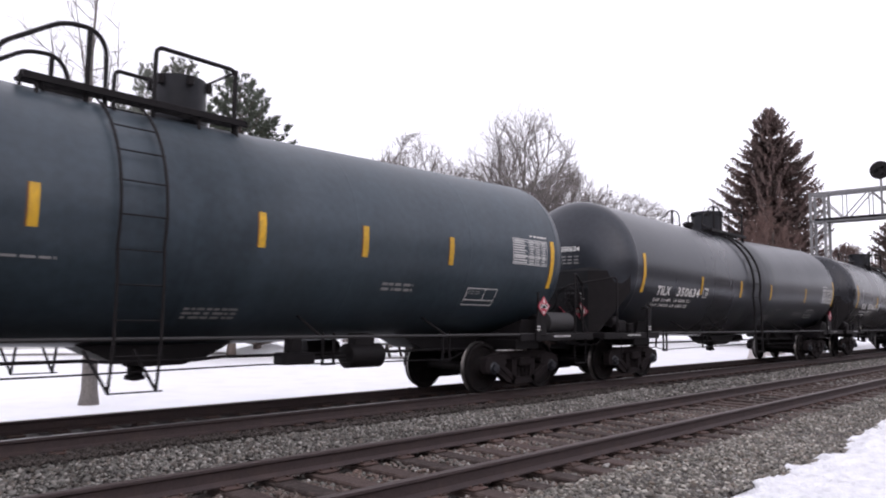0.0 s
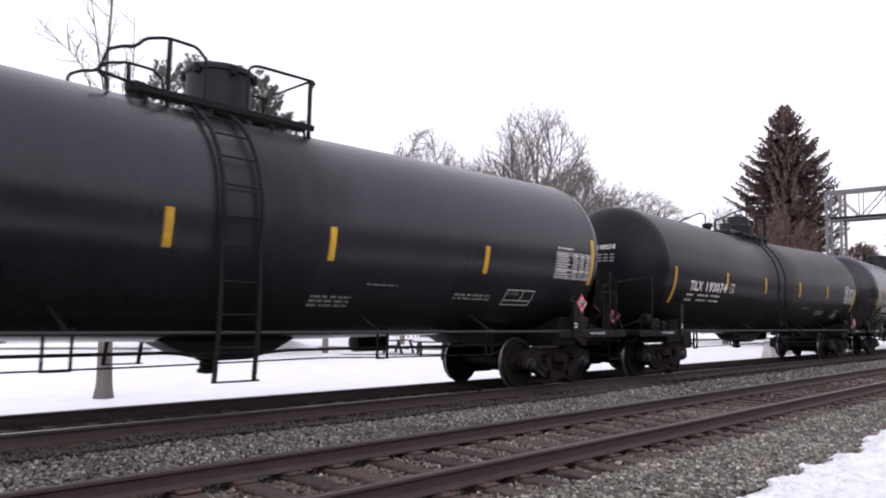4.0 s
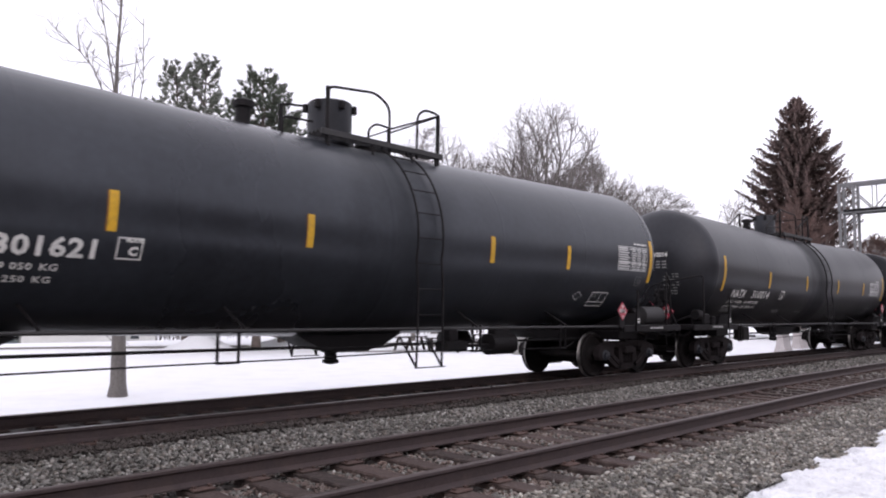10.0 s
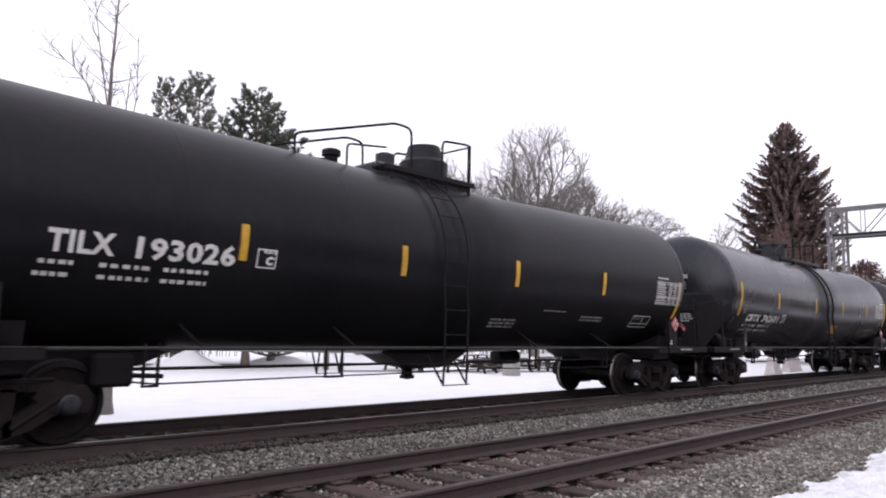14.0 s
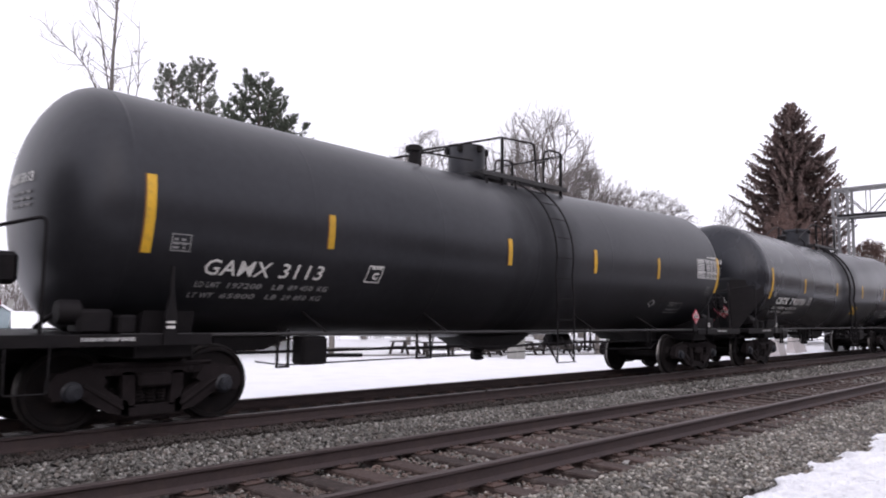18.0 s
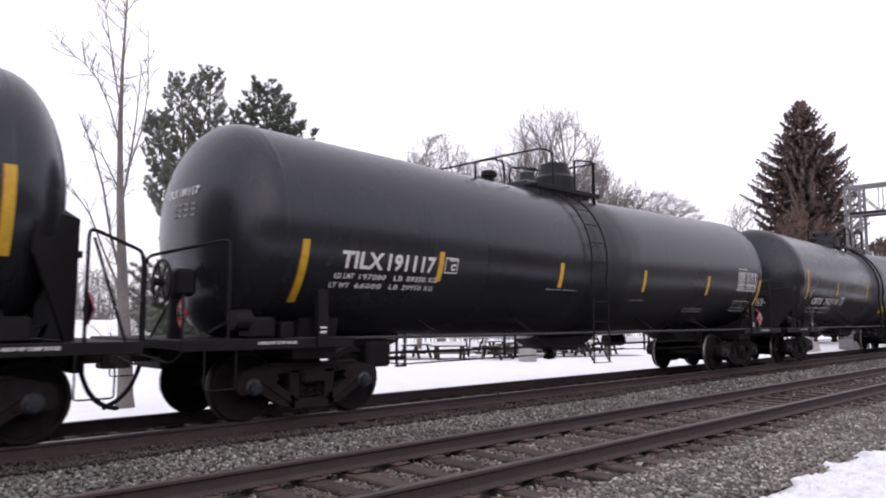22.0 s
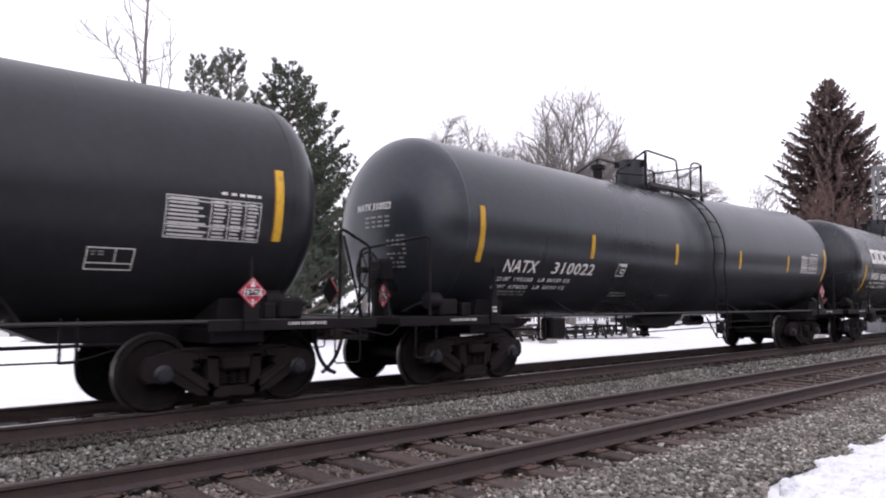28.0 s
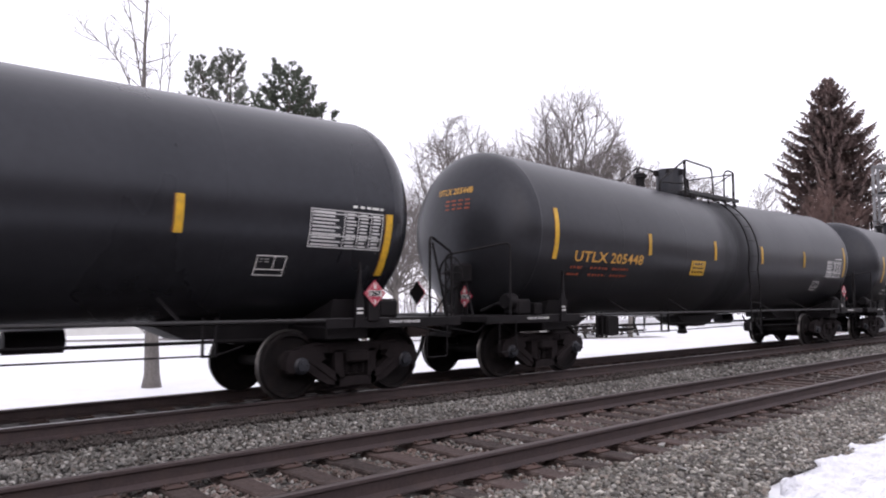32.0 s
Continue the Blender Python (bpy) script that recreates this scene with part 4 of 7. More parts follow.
            bb = Build().box(e * 8.255, e * 8.29, -0.82, 0.82, 2.02, 2.1, 0.01)
            part("shield_stiffener", bb, SHIELD, shield)
            if e < 0:
                q = [(-8.25, 0.8, 1.2), (-8.245, 0.86, 1.2), (-8.19, 1.02, 2.46), (-8.25, 0.8, 2.46)]
                w = [(a + 0.015, c, d) for a, c, d in q]
                ep = Build().add(q + w, [(0, 3, 2, 1), (4, 5, 6, 7), (0, 1, 5, 4), (1, 2, 6, 5), (2, 3, 7, 6), (3, 0, 4, 7)])
                part("edge_plate", ep, PALE_STEEL, shield, "pale weathered edge plate", smooth=0)
    # running rails along both sides with their struts
    for s in (-1, 1):
        r = Build().tube([(-7.36, s * 1.47, 1.075), (7.36, s * 1.47, 1.075)], 0.024, 8)
        rail = part("side_rail", r, GREYSTEEL, car, "thin steel safety rail")
        for u in (-4.6, -2.3, 1.9, 4.4):
            p = skin(kind, u - 0.1, 1.36, 0.0)
            st = Build().tube([(u, s * 1.47, 1.07), (p.x, -s * p.y * -1 if s > 0 else p.y, p.z)], 0.018, 6)
            part("rail_strut", st, IRON, rail)
        side_ladder(car, kind, s)
    top_gear(car, kind)
    # outlet and brake gear below
    b = Build()
    b.prism([(-0.95, zb + 0.08), (-0.72, zb - 0.03), (-0.46, zb - 0.15), (-0.04, zb - 0.24), (0.47, zb - 0.23), (0.82, zb - 0.14), (1.2, zb + 0.06)], 1, -0.34, 0.34)
    b.lathe([(0.16, zb - 0.17), (0.16, zb - 0.24), (0.1, zb - 0.26), (0.1, zb - 0.36), (0.13, zb - 0.37), (0.13, zb - 0.42), (0.03, zb - 0.44)][::-1], (0.0, 0, 0), 2, 14)
    part("bottom_outlet", b, IRON, car, "bottom outlet valve in its skid")
    for y, z, u0, u1, r in ((-0.62, 0.8, -6.0, 5.9, 0.024),):
        part("brake_pipe", Build().tube([(u0, y, z), (-0.9, y, z), (-0.5, y, z - 0.03), (0.5, y, z - 0.03), (0.9, y, z), (u1, y, z)], r, 6), IRON, car)
    for u, y, z0, w in ((-5.1, -1.0, 0.62, 0.17), (-3.24, -0.95, 0.65, 0.3), (-2.35, -0.8, 0.64, 0.3), (-1.35, -0.6, 0.62, 0.35), (1.4, -0.7, 0.68, 0.25), (2.35, -0.9, 0.66, 0.2), (3.6, -0.8, 0.66, 0.3), (4.9, -0.9, 0.64, 0.17)):
        if kind == "shield_plain" or u in (-5.1, -2.35, 2.35, 4.9):
            pipe_hanger(car, u, y, z0, w)
    part("train_pipe", Build().tube(rounded([(-5.4, -0.95, 0.7), (-5.0, -0.98, 0.64), (-3.0, -0.93, 0.655), (-1.2, -0.72, 0.645), (1.5, -0.72, 0.68), (2.5, -0.88, 0.665), (5.1, -0.9, 0.645), (5.5, -0.8, 0.75)], 0.15, 2), 0.012, 6), IRON, car)
    if kind == "shield_plain":
        b = Build().lathe([(0.05, -4.9), (0.14, -4.87), (0.14, -4.24), (0.05, -4.21)], (0, -0.8, 0.87), 0, 18)
        b.box(-4.7, -4.4, -0.85, -0.7, 0.95, 1.2, 0.02)
        part("air_reservoir", b, IRON, car)
        part("control_valve", Build().box(3.45, 4.0, -0.95, -0.6, 0.6, 0.95, 0.05).box(3.6, 3.8, -0.9, -0.65, 0.9, 1.1, 0.02).tube([(4.0, -0.8, 0.74), (4.7, -0.85, 0.76)], 0.03, 7).lathe([(0.05, 4.15), (0.08, 4.17), (0.08, 4.32), (0.05, 4.34)], (0, -0.82, 0.75), 0, 12), IRON, car)
    elif kind == "bare_low":
        part("control_valve", Build().box(-5.67, -5.2, -1.0, -0.65, 0.62, 1.0, 0.04).tube([(-5.2, -0.85, 0.74), (-4.8, -0.85, 0.72)], 0.03, 7), IRON, car)
    elif k["rail"] in ("ridge", "peak"):
        b = Build().box(-4.66, -4.22, -0.95, -0.65, 0.62, 1.02, 0.04).tube([(-4.22, -0.8, 0.74), (-3.5, -0.8, 0.72)], 0.03, 7)
        part("control_valve", b, IRON, car)
    elif not k["shield"]:
        b = Build().lathe([(0.06, 2.86), (0.19, 2.9), (0.19, 3.55), (0.06, 3.6)], (0, -0.75, 0.76), 0, 18)
        b.box(3.0, 3.4, -0.85, -0.65, 0.9, 1.1, 0.02)
        part("air_reservoir", b, IRON, car)
        b = Build().box(1.66, 2.2, -0.95, -0.65, 0.67, 0.84, 0.03).box(1.8, 2.0, -0.9, -0.7, 0.8, 1.05, 0.02).tube([(2.2, -0.8, 0.75), (2.86, -0.8, 0.75)], 0.03, 7)
        part("control_valve", b, IRON, car)
    if kind == "shield_plain":
        b = Build().box(2.3, 3.05, -0.75, -0.55, 0.66, 0.8, 0.02).lathe([(0.05, 2.5), (0.11, 2.53), (0.11, 2.95), (0.05, 2.98)], (0, -0.65, 0.84), 0, 14).tube([(3.05, -0.65, 0.74), (3.5, -0.7, 0.76)], 0.025, 6)
    else:
        b = Build().lathe([(0.05, 3.0), (0.15, 3.03), (0.15, 3.7), (0.05, 3.73)], (0, 0.55, 0.82), 0, 16)
    part("brake_cylinder", b, IRON, car)
    # reflector tape, the tall ones beside the heads
    for s in (1,):
        for u, z0, z1, w in ((-7.0, 2.0, 2.9, 0.11), (-3.95, 2.13, 2.58, 0.1), (-1.3, 2.13, 2.58, 0.1), (2.05, 2.12, 2.57, 0.1), (4.55, 2.11, 2.55, 0.1), (7.23, 1.97, 2.84, 0.11)):
            u = u if s < 0 else -u
            tape = part("reflector_tape", patch(kind, u - w / 2, u + w / 2, z0, z1, side=s), YELLOW, tank, "yellow reflector tape")
    for e in (-1, 1):
        add_truck(car, 0.06 + e * TRUCK_GAP / 2, e)
    return car


def placard(car, at, right, up, out):
    """Red diamond hazard placard in its holder."""
    c, r, u, o = Vector(at), Vector(right), Vector(up), Vector(out)
    b = Build()
    d = 0.185
    q = [c - r * d, c - u * d, c + r * d, c + u * d]
    b.add(q + [p - o * 0.012 for p in q], [(0, 1, 2, 3), (7, 6, 5, 4), (0, 4, 5, 1), (1, 5, 6, 2), (2, 6, 7, 3), (3, 7, 4, 0)])
    ob = part("placard", b, RED, car, "red diamond placard reading 1267", smooth=0)
    q = [p - o * 0.014 for p in q]
    k = Build().add(q + [p - o * 0.008 for p in q], [(0, 1, 2, 3), (7, 6, 5, 4), (0, 4, 5, 1), (1, 5, 6, 2), (2, 6, 7, 3), (3, 7, 4, 0)])
    part("placard_backing", k, IRON, ob, smooth=0)
    t = Build()
    w, h = 0.115, 0.042
    q = [c + r * x + u * y + o * 0.003 for x, y in ((-w, -h), (w, -h), (w, h), (-w, h))]
    t.add(q, [(0, 1, 2, 3)])
    for a in range(4):                                   # thin white edge
        p0, p1 = [c + v * d * 0.88 for v in ((-r, -u, r, u)[a], (-u, r, u, -r)[a])]
        e0, e1 = [c + v * d * 0.84 for v in ((-r, -u, r, u)[a], (-u, r, u, -r)[a])]
        t.add([p + o * 0.002 for p in (p0, p1, e1, e0)], [(0, 1, 2, 3)])
    f3 = flat_text("3", c - u * 0.135 - r * 0.018 + o * 0.003, r, u, 0.036, 0.05, 0.004)
    fl = Build().add([c + u * y + r * x + o * 0.003 for x, y in ((-0.03, 0.065), (0.03, 0.065), (0.02, 0.11), (0, 0.14), (-0.02, 0.11))], [(0, 1, 2, 3, 4)])
    t.add(f3.v, f3.f).add(fl.v, fl.f)
    part("placard_panel", t, WHITE, ob, smooth=0)
    part("placard_number", flat_text("1267", c - r * 0.1 - u * 0.033 + o * 0.005, r, u, 0.2, 0.066, 0.004), BLACK, ob, smooth=0)


def brake_wheel(car, e):
    """Hand brake: wheel with spokes, its housing and stand."""
    b = Build()
    u = e * 8.55
    b.box(e * 8.15, e * 8.45, -0.62, -0.28, 1.62, 1.98, 0.05).box(e * 8.3, e * 8.44, -0.5, -0.4, 1.08, 1.65, 0.01)
    stand = part("hand_brake", b, IRON, car, "hand brake housing on its stand")
    w = Build()
    c = Vector((u, -0.45, 1.8))
    rim = [c + Vector((0, 0.28 * math.cos(2 * math.pi * i / 24), 0.28 * math.sin(2 * math.pi * i / 24))) for i in range(25)]
    w.tube(rim, 0.02, 6)
    wheel = part("brake_wheel", w, IRON, car, "spoked hand brake wheel")
    part("hub", Build().lathe([(0.05, -0.12), (0.05, 0.03)], tuple(c), 0, 10), IRON, wheel)
    for i in range(6):
        a = 2 * math.pi * i / 6
        part("spoke", Build().tube([c, c + Vector((0, 0.28 * math.cos(a), 0.28 * math.sin(a)))], 0.013, 5), IRON, wheel)
    sb = Build().tube([(e * 8.45, -0.9, 1.08), (e * 8.3, -0.55, 1.75)], 0.016, 6).tube([(e * 8.45, 0.1, 1.08), (e * 8.3, -0.3, 1.7)], 0.016, 6)
    part("brake_stand_brace", sb, IRON, stand)


def marks(car, kind, spec):
    """Reporting marks and stencils on the side that faces the camera."""
    tank = [c for c in car.children if c.name.startswith("tank")][0]
    ink = {"white": WHITE, "gold": GOLD}[spec.get("ink", "white")]
    ink2 = FAINT if spec.get("dim") else (RUSTY if spec.get("ink") == "gold" else WHITE)
    sh = spec.get("shear", 0.0)
    z, h = spec.get("z", 1.87), spec.get("h", 0.24)
    wd = spec.get("weight", 0.014)
    for body, u0, u1 in spec["name"]:
        if not body:
            continue
        part("reporting_mark", shell_text(kind, body, u0, u1, z, h, sh, wd, spec.get("gap", 1.06)), ink, tank, "stencilled reporting mark", smooth=0)
    tall, short = spec.get("tall", (1.95, 2.84)), spec.get("low", (2.1, 2.55))
    for i, u in enumerate(spec["tape"]):
        z0, z1 = tall if i in (0, 5) else short
        w = 0.055 if i in (0, 5) else 0.05
        tape = part("reflector_tape", patch(kind, u - w, u + w, z0, z1), YELLOW, tank, "yellow reflector tape")
        part("tape_edge", patch(kind, u - w - 0.022, u - w, z0, z1, m=1, off=0.005), EDGE, tank)
    u0, u1 = spec["name"][0][1], spec["name"][-1][2]
    zl = z - 0.15
    if spec.get("load"):
        for i, line in enumerate(spec["load"]):
            x = u0 - 0.06 - 0.04 * i
            for body, a, b in zip(line, (0, 0.42, 1.05, 1.3, 1.75), (0.33, 0.9, 1.22, 1.68, 1.92)):
                part("weight_stencil", shell_text(kind, body, x + a * spec.get("lw", 1.0), x + b * spec.get("lw", 1.0), zl - 0.125 * i, 0.08, sh, 0.002, 1.1), ink2, tank, smooth=0)
    else:
        for i in range(2):
            part("weight_stencil", bars(kind, u0 - 0.05 - 0.03 * i, u0 + 0.3, zl - 0.125 * i, zl - 0.125 * i + 0.08, 1, (0.05, 0.09), 3 + i), ink2, tank, smooth=0)
            part("weight_stencil", bars(kind, u0 + 0.55, u0 + 1.1, zl - 0.125 * i, zl - 0.125 * i + 0.08, 1, (0.05, 0.09), 5 + i), ink2, tank, smooth=0)
            part("weight_stencil", bars(kind, u0 + 1.25, u0 + 1.8, zl - 0.125 * i, zl - 0.125 * i + 0.08, 1, (0.05, 0.09), 9 + i), ink2, tank, smooth=0)
    if "plate" in spec:
        a = spec["plate"]
        part("plate_mark", outline(kind, a, a + 0.28, z, z + 0.24, 0.017, 0.24 * sh), ink, tank, smooth=0)
        part("plate_letter", shell_text(kind, "C", a + 0.13, a + 0.24, z + 0.05, 0.1, 0.1, 0.006), ink, tank, smooth=0)
        part("plate_word", shell_text(kind, "PLATE", a + 0.09, a + 0.28, z + 0.19, 0.04, 0.1, 0.003), ink, tank, smooth=0)
    grid, rows = table_mesh(kind, *spec.get("table", (6.05, 7.2, 2.24, 2.74)))
    part("data_table", grid, DULL, tank, "stencilled data table", smooth=0)
    part("table_print", rows, DULL, tank, smooth=0)
    tu, tz = spec.get("table", (6.05, 7.2, 2.24, 2.74))[1::2]
    part("table_heading", bars(kind, tu - (1.15 if "TILX" in spec["short"] else 0.52), tu - (0.66 if "TILX" in spec["short"] else 0.01), tz + 0.04, tz + 0.1, 1, (0.06, 0.12), 8), WHITE, tank, smooth=0)
    if spec.get("diag", True):
        bu0, bu1, bz0, bz1 = spec.get("box", (5.3, 6.05, 1.49, 1.77))
        part("test_box", outline(kind, bu0, bu1, bz0, bz1, 0.014, 0.0, (("h", (0.28, 0)), ("v", (0.58, 0.28)))), FAINT if spec.get("boxdim") else WHITE, tank, smooth=0)
        part("small_stencil", bars(kind, bu0 + 0.05, bu0 + (bu1 - bu0) * 0.42, bz0 + (bz1 - bz0) * 0.62, bz0 + (bz1 - bz0) * 0.88, 2, (0.03, 0.07), 14), FAINT, tank, smooth=0)
    if spec.get("badge"):
        part("round_badge", outline(kind, -6.84, -6.6, 2.04, 2.24, 0.014, 0.0, (("h", (0.45, 0)),)), FAINT, tank, smooth=0)
        part("badge_print", bars(kind, -6.81, -6.63, 2.06, 2.2, 3, (0.03, 0.07), 2), FAINT, tank, smooth=0)
        part("end_badge", outline(kind, 6.84, 7.06, 1.94, 2.13, 0.008, 0.0, (("h", (0.3, 0)), ("h", (0.6, 0)), ("v", (0.5, 0.6)))), FAINT, tank, smooth=0)
        part("small_diamond", diamond(kind, spec.get("dia", 4.45), 1.68, 0.12), DULL, tank, smooth=0)
    for u0, u1, z0, z1, rows, seed in spec.get("notes", ()):
        part("small_stencil", bars(kind, u0, u1, z0, z1, rows, (0.05, 0.16), seed), FAINT if spec.get("dim", True) else WHITE, tank, smooth=0)
    if spec.get("sticker"):
        u, zz, w, hh = spec["sticker"]
        part("yellow_sticker", patch(kind, u, u + w, zz, zz + hh, n=4, m=4), YELLOW, tank, "yellow notice sticker", smooth=0)
        part("sticker_print", bars(kind, u + 0.06, u + w - 0.06, zz + hh * 0.12, zz + hh * 0.92, 3, (0.03, 0.08), 6), BLACK, tank, smooth=0)
    # shoe stencil on the platform edge
    part("shoe_stencil", flat_text("3 INCH HF COMP SHOES", (-7.76, -1.503, 1.02), (1, 0, 0), (0, 0, 1), 0.56, 0.036, 0.002), DULL, car, smooth=0)
    part("shoe_stencil", flat_text("3 INCH HF COMP SHOES", (7.35, -1.503, 1.02), (1, 0, 0), (0, 0, 1), 0.56, 0.036, 0.002), DULL, car, smooth=0)
    # repeat of the name on the head that faces the camera
    if not spec["short"]:
        return
    zh = 2.92 if KINDS[kind]["shield"] else {"TILX": 2.98, "PROX": 3.25, "UTLX": 3.25}.get(spec["short"][:4], 2.8)
    heads = end_text(kind, spec["short"], zh, 0.115)
    part("head_mark", heads, ink, tank, smooth=0)
    hb = Build()
    rng = random.Random(11)
    for r in range(3):
        for c in range(4):
            q = head_patch(kind, -0.5 + 0.16 * c, -0.5 + 0.16 * c + rng.uniform(0.08, 0.13), zh - 0.14 - 0.075 * r, zh - 0.108 - 0.075 * r)
            hb.add(q.v, q.f)
    part("head_stencil", hb, ink2 if ink == GOLD else FAINT, tank, smooth=0)
    hb = Build()
    if KINDS[kind]["shield"]:
        for r in range(4):
            y = -0.36
            while y > -0.66 + 0.05 * (r % 2):
                w = rng.uniform(0.05, 0.1)
                hb.add([(-8.254, y - w, 1.93 - 0.06 * r), (-8.254, y, 1.93 - 0.06 * r), (-8.254, y, 1.96 - 0.06 * r), (-8.254, y - w, 1.96 - 0.06 * r)], [(0, 1, 2, 3)])
                y -= w + 0.025
    elif spec["short"].startswith("NATX"):
        for r in range(8):
            for c in range(4):
                if rng.random() < 0.8:
                    y = -0.78 + 0.1 * c + (0.06 if r > 4 else 0)
                    q = head_patch(kind, y, y + rng.uniform(0.05, 0.085), 2.34 - 0.07 * r, 2.366 - 0.07 * r)
                    hb.add(q.v, q.f)
    if hb.v:
        part("head_stencil", hb, DULL if KINDS[kind]["shield"] else FAINT, tank, smooth=0)


def diamond(kind, u, z, r):
    b = Build()
    for i in range(4):
        a0, a1 = math.pi / 2 * i, math.pi / 2 * (i + 1)
        q = [skin(kind, u + rr * math.cos(a) * 1.3, z + rr * math.sin(a) * 0.7, 0.008) for a, rr in ((a0, r), (a1, r), (a1, r * 0.84), (a0, r * 0.84))]
        b.add(q, [(3, 2, 1, 0)])
    return b


def head_point(kind, y, z, e=-1, off=0.012):
    """A point of the elliptical head."""
    k = KINDS[kind]
    zc = axis_z(kind, 7.8)
    rr = min((y * y + (z - zc) ** 2) / k["R"] ** 2, 0.97)
    return Vector((e * (k.get("hu", HEAD_U) + HEAD_D * math.sqrt(1 - rr) + off), y, z))


def head_patch(kind, y0, y1, z0, z1):
    return Build().add([head_point(kind, *p) for p in ((y1, z0), (y0, z0), (y0, z1), (y1, z1))], [(0, 1, 2, 3)])


def end_text(kind, body, z, h):
    v, f = text_mesh(body, 1.0, 0.0, 0.003 / h)
    w = v[:, 0].max() - v[:, 0].min()
    width = 0.85
    return Build().add([head_point(kind, 0.33 - (x - v[:, 0].min()) / w * width, z + y / 0.72 * h) for x, y, _ in v], f)


B_TAPE, A_TAPE = (-7.08, -4.4, -1.25, 1.6, 4.7, 7.32), (-7.08, -4.0, -1.35, 0.95, 4.15, 7.33)
STICKER = (0.81, 1.58, 0.7, 0.26)


def cb(number, brake, load, low=(2.1, 2.55), tape=B_TAPE):
    return ("shield_plain", None, dict(name=[("CBTX", -6.46, -5.54), (number, -5.35, -4.16)], short="CBTX " + number, plate=-3.95, h=0.205, weight=0.007, brake=brake, shear=0.13, gap=1.2, badge=True, z=1.82,
                                       load=load, sticker=STICKER, tape=tape, low=low, box=(5.32, 6.12, 1.49, 1.77), pl=(6.84, 1.62)))


def tx(number, load, tape=A_TAPE, paint=None):
    return ("shield_round", paint, dict(name=[("TILX", -6.36, -5.68), (number, -5.33, -4.08)], short="TILX " + number, plate=-3.88, h=0.22, weight=0.006, brake=-1, z=1.98, load=load, tape=tape, low=(2.05, 2.51), tall=(2.0, 2.89),
                                       table=(6.11, 7.3, 2.08, 2.58), box=(4.9, 5.7, 1.55, 1.82), notes=((1.7, 2.3, 1.75, 1.79, 1, 1), (0.8, 1.5, 1.42, 1.6, 3, 2), (3.6, 4.5, 1.6, 1.72, 2, 3))))


